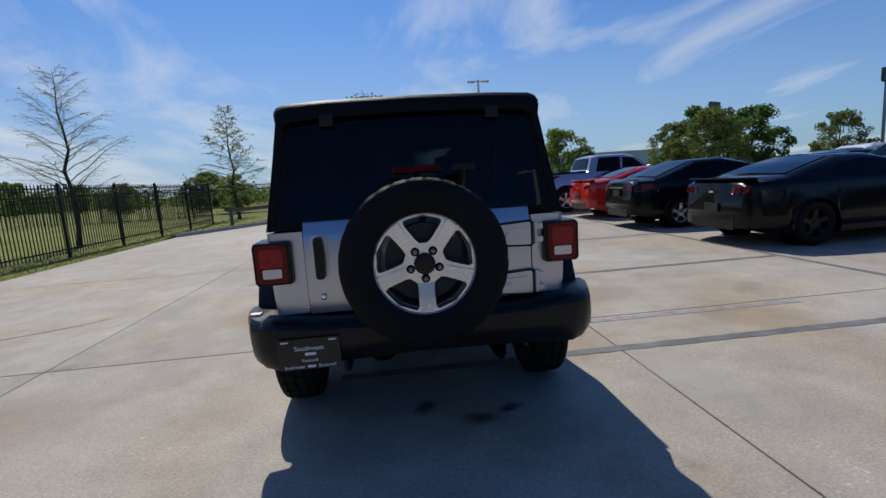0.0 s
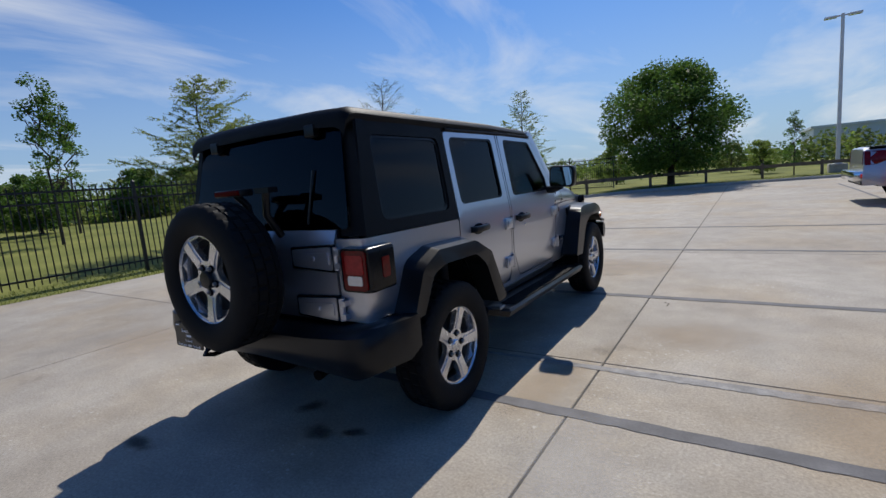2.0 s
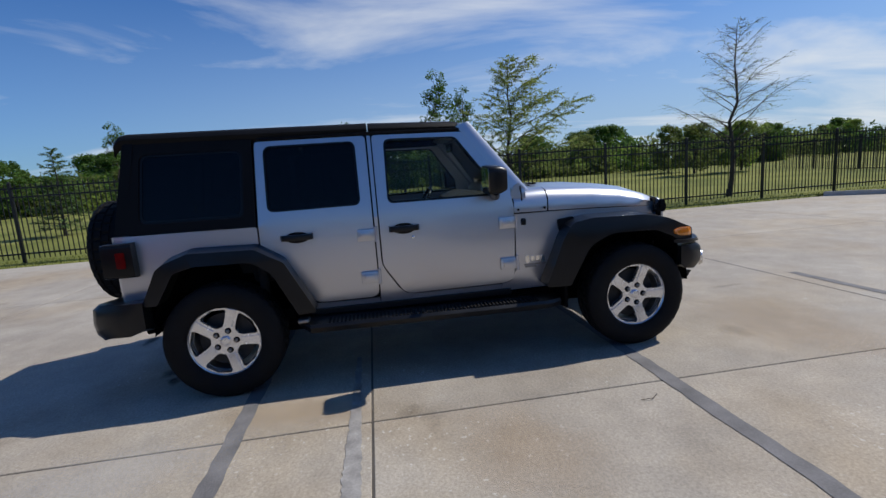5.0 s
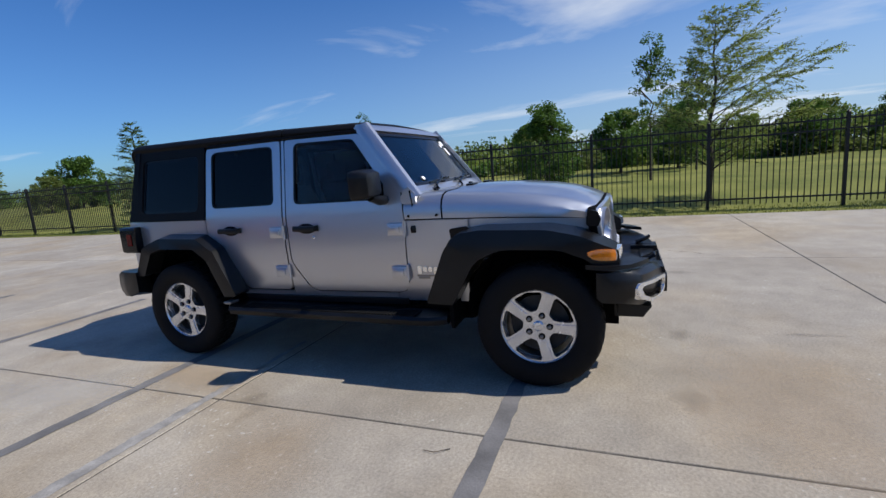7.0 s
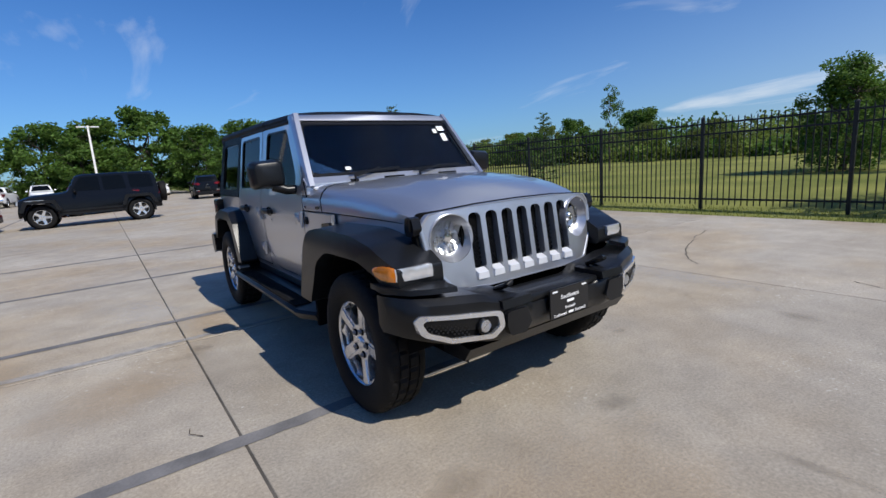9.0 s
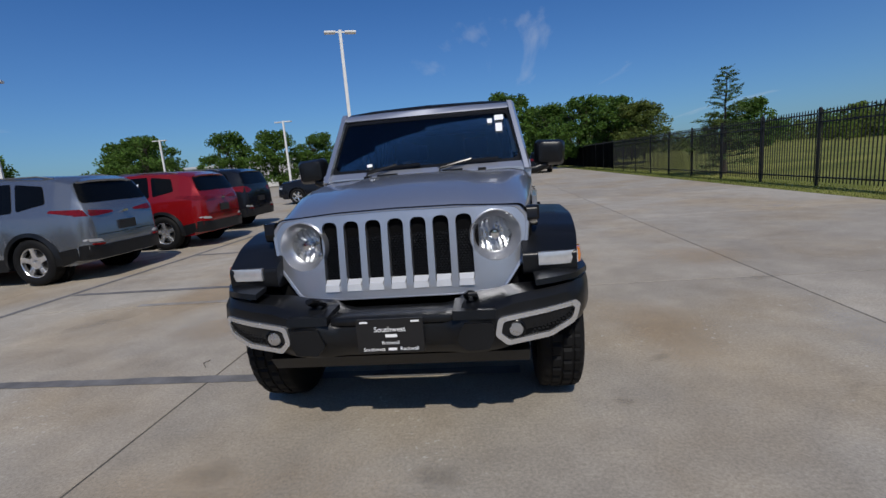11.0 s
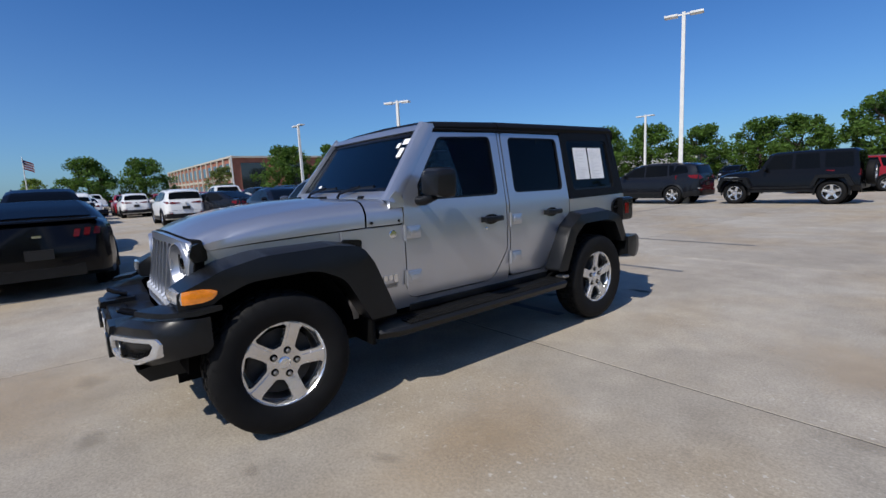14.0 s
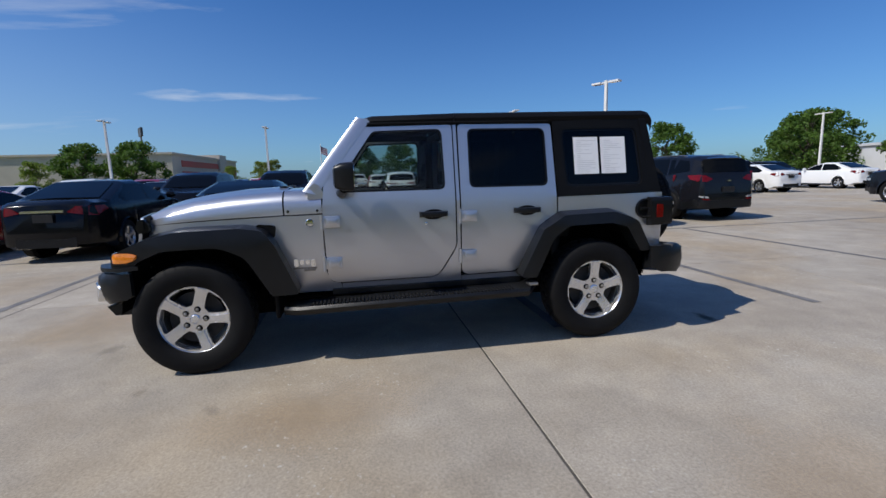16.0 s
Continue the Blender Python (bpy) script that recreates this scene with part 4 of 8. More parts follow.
    part("model_badge", bm, M_STEEL, suv, "dark metal bars of a model badge")
    if s < 0:
        bm = bmesh.new()
        lathe(bm, [(0.028, -0.004), (0.028, 0.003), (0.024, 0.006), (0.004, 0.007)], 24, c=(0, 0, 0))
        for v in bm.verts:
            v.co = Vector((s * (sx(1.03) + v.co.x), 0.690 + v.co.y, 1.03 + v.co.z))
        part("round_badge", bm, M_CHROME, suv, "round bright trail badge", 30)
    # bolts on the cowl side
    for yy in (0.632, 0.838):
        bm = bmesh.new()
        lathe(bm, [(0.010, -0.01), (0.010, 0.006), (0.005, 0.009)], 8)
        for v in bm.verts:
            v.co = Vector((s * (sx(1.13) - 0.012 + v.co.x), yy + v.co.y, 1.115 + v.co.z))
        part("cowl_bolt", bm, M_SMOOTHBLACK, suv)
    # side step
    bm = bmesh.new()
    rings = []
    for y, x1, z1 in ((-1.02, 0.86, 0.50), (-0.92, 0.985, 0.468), (0.78, 0.985, 0.452), (0.90, 0.90, 0.440)):
        rings.append([(s * 0.74, y, z1 - 0.055), (s * (x1 - 0.02), y, z1 - 0.06), (s * x1, y, z1 - 0.02), (s * (x1 - 0.015), y, z1), (s * 0.74, y, z1 + 0.004)])
    loft(bm, rings); soften(bm, 0.006)
    step = part("side_step", bm, M_PLASTIC, suv, "", 35)
    bm = bmesh.new()
    for i in range(56):
        y = -0.80 + i * 0.027
        box(bm, s * 0.845, s * 0.965, y, y + 0.014, 0.455, 0.474 - 0.0095 * (y + 0.92) / 1.7)
    part("step_tread", bm, M_RUBBER, step, "ribbed rubber tread")
    bm = bmesh.new(); box(bm, s * 0.85, s * 0.945, -1.005, -0.93, 0.478, 0.502); soften(bm, 0.008)
    part("step_cap", bm, M_STEEL, step)
    # door mirror
    bm = bmesh.new()
    o = fillet([(-0.115, 1.265), (0.105, 1.255), (0.12, 1.44), (-0.105, 1.455)], [0.035, 0.035, 0.045, 0.045], 5)
    rings = []
    for y, k in ((0.355, 1.0), (0.37, 1.04), (0.44, 1.0), (0.485, 0.80), (0.495, 0.55)):
        rings.append([(s * (0.955 + (u * k)), y, 1.355 + (v - 1.355) * k) for u, v in o])
    loft(bm, rings)
    mir = part("door_mirror", bm, M_PLASTIC, suv, "black door mirror", 40)
    bm = bmesh.new()
    prism(bm, [(s * (0.955 + u * 0.88), 1.355 + (v - 1.355) * 0.86) for u, v in o], "y", 0.352, 0.358)
    part("mirror_glass", bm, M_MIRROR, mir)
    bm = bmesh.new()
    tube(bm, [(s * 0.76, 0.46, 1.235), (s * 0.84, 0.45, 1.235), (s * 0.93, 0.43, 1.27)], 0.034, 10)
    part("mirror_arm", bm, M_PLASTIC, mir, "", 40)
    # hood latch
    bm = bmesh.new()
    pts = fillet([(1.795, 1.00), (1.868, 0.995), (1.882, 1.035), (1.866, 1.088), (1.826, 1.098), (1.798, 1.06)], 0.018, 4)
    prism(bm, pts, "x", s * 0.655, s * 0.705); soften(bm, 0.006)
    prism(bm, [(1.822, 1.025), (1.858, 1.025), (1.858, 1.092), (1.822, 1.092)], "x", s * 0.70, s * 0.716)
    part("hood_latch", bm, M_SMOOTHBLACK, suv, "black rubber hood latch", 30)
    # headlamp
    hx, hz, hy = s * 0.497, 0.965, 1.912
    bm = bmesh.new()
    lathe(bm, [(0.130, -0.06), (0.130, -0.012), (0.128, 0.001), (0.123, 0.000), (0.108, -0.030), (0.095, -0.050), (0.089, -0.054), (0.088, -0.07)], 48, "y", (0, 0, 0), ring=True)
    hl = part("headlamp_bezel", bm, M_SILVER, suv, "", 35, pose(hx, hy, hz, 0, 0, -7.8 * s))
    bm = bmesh.new()
    lathe(bm, [(0.089, -0.062), (0.086, -0.050), (0.070, -0.034), (0.042, -0.024), (0.004, -0.020)], 40, "y", (0, 0, 0))
    lens = part("headlamp_lens", bm, glass_mat("lamp_cover", (0.97, 0.975, 0.98), gloss=0.7) if s > 0 else bpy.data.materials["lamp_cover"], hl, "", 60)
    lens.visible_shadow = False
    # faceted bright reflector
    bm = bmesh.new()
    nf = 14
    cols = []
    for i in range(nf + 1):
        u = -0.0895 + 0.179 * i / nf
        half = math.sqrt(max(0.0, 0.090 ** 2 - u * u))
        col = []
        for j in range(9):
            v = half * (-1 + 2 * j / 8)
            rr = math.hypot(u, v) / 0.090
            col.append(bm.verts.new((u, -0.105 + 0.044 * rr * rr + (0.006 if (i + (j // 3)) % 2 else 0), v)))
        cols.append(col)
    for a, b in zip(cols, cols[1:]):
        for j in range(8):
            q4 = [a[j], b[j], b[j + 1], a[j + 1]]
            if len({tuple(round(c, 5) for c in v.co) for v in q4}) == 4:
                bm.faces.new(q4)
    part("reflector", bm, M_REFL, hl, "bright faceted reflector")
    bm = bmesh.new()
    lathe(bm, [(0.024, -0.10), (0.027, -0.045), (0.020, -0.038), (0.004, -0.036)], 16, "y", (0, 0, 0))
    part("bulb_shield", bm, M_CHROME, hl, "", 30)
    # tail lamp
    bm = bmesh.new()
    o = fillet([(0.668, 0.888), (0.866, 0.888), (0.866, 1.118), (0.668, 1.118)], 0.028, 4)
    rings = []
    for y, k in ((-2.00, 1.0), (-2.165, 1.0), (-2.190, 0.96)):
        rings.append([(s * (0.767 + (u - 0.767) * k), y, 1.003 + (v - 1.003) * k) for u, v in o])
    loft(bm, rings); soften(bm, 0.004, 1)
    tl = part("tail_lamp", bm, M_SMOOTHBLACK, suv, "black tail lamp housing", 40)
    bm = bmesh.new()
    o = fillet([(0.690, 0.904), (0.846, 0.904), (0.846, 1.104), (0.690, 1.104)], 0.022, 4)
    prism(bm, [(s * u, v) for u, v in o], "y", -2.186, -2.198); soften(bm, 0.004, 1)
    part("red_lens", bm, M_REDLENS, tl, "red lamp lens", 30)
    bm = bmesh.new()
    o = fillet([(0.712, 0.985), (0.828, 0.985), (0.828, 1.082), (0.712, 1.082)], 0.014, 4)
    prism(bm, [(s * u, v) for u, v in o], "y", -2.19, -2.202); soften(bm, 0.003, 1)
    part("brake_lens", bm, M_BRIGHTLENS, tl, "bright red brake lens", 30)
    bm = bmesh.new()
    o = fillet([(0.722, 0.930), (0.818, 0.930), (0.818, 0.978), (0.722, 0.978)], 0.010, 3)
    prism(bm, [(s * u, v) for u, v in o], "y", -2.19, -2.203); soften(bm, 0.003, 1)
    part("reverse_lens", bm, M_WHITELENS, tl, "clear reversing lens", 30)
    bm = bmesh.new()
    prism(bm, fillet([(-2.10, 0.955), (-2.045, 0.955), (-2.045, 1.06), (-2.10, 1.06)], 0.01, 3), "x", s * 0.862, s * 0.871)
    part("side_lens", bm, M_REDLENS, tl, "red side marker lens", 30)
    # hardtop side with its window
    hs = fillet([(-2.118, 1.162), (-1.226, 1.152), (-1.208, 1.74), (-2.020, 1.765)], [0.01, 0.01, 0.0, 0.03], 5)
    hg = fillet([(-1.965, 1.225), (-1.300, 1.222), (-1.275, 1.678), (-1.925, 1.682)], 0.055, 5)
    top = part("hardtop_side", sheet([hs, hg], side(s, 0.045, 0.004), (1.225, 1.68)), M_HARDTOP, suv, "", 35)
    part("side_glass", sheet([hg], side(s, 0.006, -0.012), ()), M_TINT, top)
    hg2 = fillet([(-1.945, 1.243), (-1.318, 1.240), (-1.293, 1.660), (-1.908, 1.664)], 0.045, 5)
    part("glass_edge", sheet([hg, hg2], side(s, 0.012, -0.006), ()), M_SMOOTHBLACK, top)
    # windshield post
    bm = bmesh.new()
    rings = []
    for y, z, x in ((0.705, 1.235, 0.785), (0.652, 1.30, 0.775), (0.328, 1.72, 0.706), (0.294, 1.762, 0.698)):
        rings.append([(s * x, y - 0.075, z - 0.01), (s * (x + 0.004), y - 0.01, z + 0.012), (s * (x - 0.014), y + 0.020, z + 0.022), (s * (x - 0.048), y + 0.026, z + 0.024), (s * (x - 0.048), y - 0.03, z - 0.01)])
    loft(bm, rings); soften(bm, 0.006, 2, 40)
    part("windshield_post", bm, M_SILVER, suv, "", 40)

# paper notices in the driver side rear window
for y0, y1 in ((-1.588, -1.378), (-1.826, -1.610)):
    bm = bmesh.new()
    prism(bm, [(y0, 1.320), (y1, 1.320), (y1, 1.612), (y0, 1.612)], "x", -0.7265, -0.7255)
    for v in bm.verts:
        v.co.x = -(sx(v.co.z) - 0.004) + (v.co.x + 0.726)
    pap = part("paper_notice", bm, M_PAPER, suv, "white printed notice taped on the glass")
    random.seed(int(-y0 * 100))
    for i in range(18):
        bm = bmesh.new()
        z = 1.585 - i * 0.0145
        a = y1 - 0.02 - random.random() * 0.01
        b = y1 - 0.05 - random.random() * 0.15
        bm.faces.new([bm.verts.new((-(sx(zz) - 0.0028), yy, zz)) for yy, zz in ((a, z), (b, z), (b, z - 0.004), (a, z - 0.004))])
        part("print_line", bm, M_PRINT, pap)

# windshield: header, sill, glass
bm = bmesh.new()
rings = []
for x in (-0.70, -0.35, 0, 0.35, 0.70):
    d = 0.012 * (1 - (x / 0.7) ** 2)
    rings.append([(x, 0.225, 1.735 + d), (x, 0.235, 1.772 + d), (x, 0.285, 1.772 + d), (x, 0.322 + d, 1.758 + d), (x, 0.346 + d, 1.728), (x, 0.318 + d, 1.715)])
loft(bm, rings)
part("windshield_header", bm, M_SILVER, suv, "", 40)
bm = bmesh.new()
rings = []
for x in (-0.785, -0.4, 0, 0.4, 0.785):
    d = 0.02 * (1 - (x / 0.78) ** 2)
    rings.append([(x, 0.58 + d, 1.24), (x, 0.612 + d, 1.300), (x, 0.645 + d, 1.312), (x, 0.690 + d, 1.272), (x, 0.695 + d, 1.20), (x, 0.58 + d, 1.20)])
loft(bm, rings)
part("windshield_sill", bm, M_SILVER, suv, "", 40)
ws = [(-0.664, 1.722), (0.664, 1.722), (0.742, 1.300), (-0.742, 1.300)]
fy = lambda u, v, w: (u, 0.640 - (v - 1.30) * 0.752 + 0.02 * (1 - (u / 0.7) ** 2) - w * 0.006, v)
shield = part("windshield", sheet([fillet(ws, 0.06, 5)], fy, (), (-0.4, 0, 0.4)), M_SHIELD, suv, "clear windshield")
fyb = lambda u, v, w: (u, 0.646 - (v - 1.30) * 0.752 + 0.02 * (1 - (u / 0.7) ** 2) - w * 0.004, v)
ins = [(-0.640, 1.690), (0.640, 1.690), (0.714, 1.335), (-0.714, 1.335)]
part("black_band", sheet([fillet(ws, 0.06, 5), fillet(ins, 0.05, 5)], fyb, (), (-0.4, 0, 0.4)), M_SMOOTHBLACK, shield)
for (a, b, c, d) in ((-0.615, -0.545, 1.635, 1.675), (-0.600, -0.550, 1.545, 1.610), (-0.525, -0.488, 1.615, 1.650), (0.410, 0.450, 1.350, 1.372)):
    st = part("sticker", sheet([[(a, c), (b, c), (b, d), (a, d)]], lambda u, v, w: (u, 0.649 - (v - 1.30) * 0.752 + 0.02 * (1 - (u / 0.7) ** 2) - w * 0.002, v)), M_PAPER, shield, "small white sticker on the glass")

# cowl and hood
def hood_ring(y, hw, zs, zt, crown):
    pts = [(hw, zs), (hw + 0.004, zs + (zt - zs) * 0.45), (hw - 0.018, zt - 0.050), (hw - 0.055, zt - 0.018), (hw - 0.12, zt - 0.002), (0.40, zt + crown * 0.3), (0.33, zt + crown), (0.0, zt + crown * 1.25)]
    half = [(x, y, z) for x, z in pts]
    return half + [(-x, y2, z) for x, y2, z in half[-2::-1]]


bm = bmesh.new()
loft(bm, [hood_ring(0.60, 0.790, 1.095, 1.262, 0.0), hood_ring(0.72, 0.782, 1.092, 1.264, 0.004), hood_ring(0.864, 0.766, 1.090, 1.266, 0.006)], caps=False, closed=False)
part("cowl", bm, M_SILVER, suv, "", 40)
bm = bmesh.new()
H = [(0.876, 0.764, 1.090, 1.262, 0.014), (1.0, 0.750, 1.086, 1.256, 0.024), (1.25, 0.722, 1.078, 1.240, 0.028), (1.5, 0.694, 1.068, 1.212, 0.028), (1.68, 0.670, 1.058, 1.180, 0.026),
     (1.79, 0.656, 1.050, 1.150, 0.020), (1.85, 0.648, 1.046, 1.128, 0.015), (1.885, 0.643, 1.044, 1.112, 0.010), (1.902, 0.640, 1.044, 1.098, 0.008)]
loft(bm, [hood_ring(*h) for h in H], caps=False, closed=False)


def sweep(bm):
    """The nose of the hood follows the curve of the grille."""
    for v in bm.verts:
        k = min(1.0, max(0.0, (v.co.y - 1.45) / 0.47))
        v.co.y -= 0.062 * k * (abs(v.co.x) / 0.64) ** 3


sweep(bm)
hood = part("hood", bm, M_SILVER, suv, "", 50)
bm = bmesh.new()
loft(bm, [[(x * 0.985, y, z - 0.012) for x, y, z in hood_ring(*h)] for h in [(0.60, 0.785, 1.06, 1.245, 0.0)] + H], caps=False, closed=False)
sweep(bm)
part("engine_bay", bm, M_DARK, suv)
for s in (1, -1):
    bm = bmesh.new()
    pts = [(s * 0.775, 0.60, 1.092), (s * 0.764, 0.870, 1.090), (s * 0.746, 1.0, 1.086), (s * 0.718, 1.25, 1.078), (s * 0.690, 1.5, 1.068), (s * 0.666, 1.7, 1.058), (s * 0.652, 1.80, 1.052), (s * 0.645, 1.835, 1.050)]
    loft(bm, [[(x, y, 0.93), (x, y, zs - 0.008), (x * 0.9, y, zs - 0.004), (x * 0.9, y, 0.93)] for x, y, zs in pts])
    part("inner_fender", bm, M_SILVER, suv)
    # hood vent with washer nozzle
    bm = bmesh.new()
    o = fillet([(s * 0.16, 0.90), (s * 0.30, 0.90), (s * 0.30, 0.955), (s * 0.16, 0.955)], 0.012, 3)
    prism(bm, o, "z", 1.26, 1.292); soften(bm, 0.006)
    part("hood_vent", bm, M_PLASTIC, hood, "", 30)
    # hood bump stop
    bm = bmesh.new()
    box(bm, s * 0.43 - 0.03, s * 0.43 + 0.03, 0.66, 0.72, 1.262, 1.285); soften(bm, 0.006)
    part("rubber_stop", bm, M_SMOOTHBLACK, suv)
# wipers
for x0, x1 in ((0.43, 0.03), (-0.12, -0.55)):
    bm = bmesh.new()
    a, b = Vector((x0, 0.735, 1.272)), Vector(((x0 + x1) / 2 - 0.02, 0.672, 1.352))
    tube(bm, [a, a + Vector((0, -0.02, 0.03)), b], 0.010, 6)
    arm = part("wiper", bm, M_SMOOTHBLACK, suv, "", 40)
    bm = bmesh.new()
    tube(bm, [(x0 + 0.02, 0.675, 1.322), ((x0 + x1) / 2, 0.668, 1.340), (x1, 0.662, 1.345)], 0.010, 6)
    part("blade", bm, M_SMOOTHBLACK, arm)
# antenna on the passenger side cowl
bm = bmesh.new()
tube(bm, [(0.775, 0.665, 1.03), (0.78, 0.664, 1.20), (0.785, 0.655, 1.29)], 0.007, 6)
lathe(bm, [(0.02, -0.03), (0.024, 0.0), (0.018, 0.02)], 12, "z", (0.79, 0.665, 1.03))
part("antenna_stub", bm, M_SMOOTHBLACK, suv, "", 40)

# grille
gy = lambda v: 1.940 - (v - 0.93) * 0.145
go = fillet([(-0.662, 1.045), (-0.612, 1.100), (-0.30, 1.122), (0.0, 1.127), (0.30, 1.122), (0.612, 1.100), (0.662, 1.045), (0.640, 0.86), (0.525, 0.705), (0.30, 0.692), (-0.30, 0.692), (-0.525, 0.705), (-0.640, 0.86)],
            [0.06, 0.04, 0, 0, 0, 0.04, 0.06, 0.1, 0.06, 0, 0, 0.06, 0.1], 5)
slots = []
for i in range(7):
    xc = -0.342 + i * 0.114
    slots.append(fillet([(xc - 0.040, 0.752), (xc + 0.040, 0.752), (xc + 0.040, 1.084), (xc - 0.040, 1.084)], [0.012, 0.012, 0.036, 0.036], 5))
rounds = [[(sg * 0.497 + 0.1225 * math.cos(math.tau * i / 40), 0.965 + 0.1225 * math.sin(math.tau * i / 40)) for i in range(40)] for sg in (1, -1)]
bm = sheet([go] + slots + rounds, lambda u, v, w: (u, gy(v) - 0.05 * (abs(u) / 0.64) ** 3 - w * 0.05, v), (0.8, 0.9, 1.0), (-0.5, -0.4, 0.4, 0.5))
grille = part("grille", bm, M_SILVER, suv, "silver seven-slot grille panel", 35)
bm = bmesh.new()
loft(bm, [[(x * k, gy(z) - 0.05 * (abs(x) / 0.64) ** 3 + dy, 0.93 + (z - 0.93) * k) for x, z in go] for k, dy in ((1.010, -0.05), (1.010, 0.000), (1.002, 0.006), (0.984, 0.006), (0.976, 0.001))], caps=False)
part("grille_rim", bm, M_SILVER, grille, "", 40)
# near-black loop in place of the shaded gap between grille and hood
bm = bmesh.new()
loft(bm, [[(x * k, gy(z) - 0.05 * (abs(x) / 0.64) ** 3 + dy, 0.93 + (z - 0.93) * k) for x, z in go] for k, dy in ((1.034, -0.07), (1.034, -0.024), (1.012, -0.020))], caps=False)
part("grille_gasket", bm, M_DARK, grille)
for i in range(7):
    xc = -0.342 + i * 0.114
    bm = bmesh.new()
    for r in range(24):
        z = 0.785 + r * 0.0128
        for c in range(5):
            x = xc - 0.034 + c * 0.017 + (0.0085 if r % 2 else 0)
            y = gy(z) - 0.046
            bm.faces.new([bm.verts.new((x + a, y + (0.004 if abs(a) < 0.001 else 0), z + b)) for a, b in ((-0.0072, -0.004), (0, -0.0072), (0.0072, -0.004), (0.0072, 0.0035), (0, 0.0066), (-0.0072, 0.0035))])
    bmesh.ops.solidify(bm, geom=bm.faces[:], thickness=0.004)
    part("slot_mesh", bm, M_PLASTIC, grille, "black honeycomb insert")
    bm = bmesh.new()
    loft(bm, [[(xc - 0.038, gy(0.75) - 0.035, 0.790), (xc + 0.038, gy(0.75) - 0.035, 0.790), (xc + 0.038, gy(0.75) - 0.035, 0.752), (xc - 0.038, gy(0.75) - 0.035, 0.752)],
              [(xc - 0.034, gy(0.75) + 0.006, 0.770), (xc + 0.034, gy(0.75) + 0.006, 0.770), (xc + 0.038, gy(0.75) + 0.008, 0.736), (xc - 0.038, gy(0.75) + 0.008, 0.736)]])
    part("slot_sill", bm, M_LITSILL, grille, "slot end with sunlight in its pale colour")
bm = bmesh.new(); box(bm, -0.41, 0.41, 1.82, 1.885, 0.66, 1.10)
part("radiator_shroud", bm, M_DARK, suv)

# front bumper
def bump_y(x):
    return lerp_table([(0, 2.232), (0.26, 2.234), (0.34, 2.262), (0.48, 2.245), (0.70, 2.170), (0.82, 2.112), (0.88, 2.058), (0.912, 2.0), (0.928, 1.94)], abs(x))


bm = bmesh.new()
rings = []
for i in range(-20, 21):
    x = 0.925 * i / 20
    ax = abs(x)
    yf = bump_y(x)
    zt = lerp_table([(0, 0.655), (0.26, 0.655), (0.33, 0.700), (0.48, 0.715), (0.56, 0.735), (0.93, 0.752)], ax)
    zb = lerp_table([(0, 0.478), (0.40, 0.478), (0.70, 0.505), (0.93, 0.575)], ax)
    yb = max(min(yf - 0.20, 1.98), 1.86)
    rings.append([(x, yb, zb + 0.03), (x, yf - 0.06, zb), (x, yf - 0.015, zb + 0.05), (x, yf, (zb + zt) / 2), (x, yf - 0.012, zt - 0.03), (x, yf - 0.05, zt), (x, yb, zt)])
loft(bm, rings)
fb = part("front_bumper", bm, M_PLASTIC, suv, "black moulded plastic front bumper", 40)
bm = bmesh.new()
rings = []
for x in (-0.62, -0.55, 0, 0.55, 0.62):
    rings.append([(x, 1.95, 0.50), (x, 2.17, 0.47), (x, 2.12, 0.40), (x, 1.95, 0.40)])
loft(bm, rings); soften(bm, 0.01)
part("air_dam", bm, M_PLASTIC, fb, "", 40)
bm = bmesh.new(); box(bm, -0.285, 0.285, 2.12, 2.225, 0.635, 0.674); soften(bm, 0.015)
part("upper_beam", bm, M_PLASTIC, fb, "", 40)
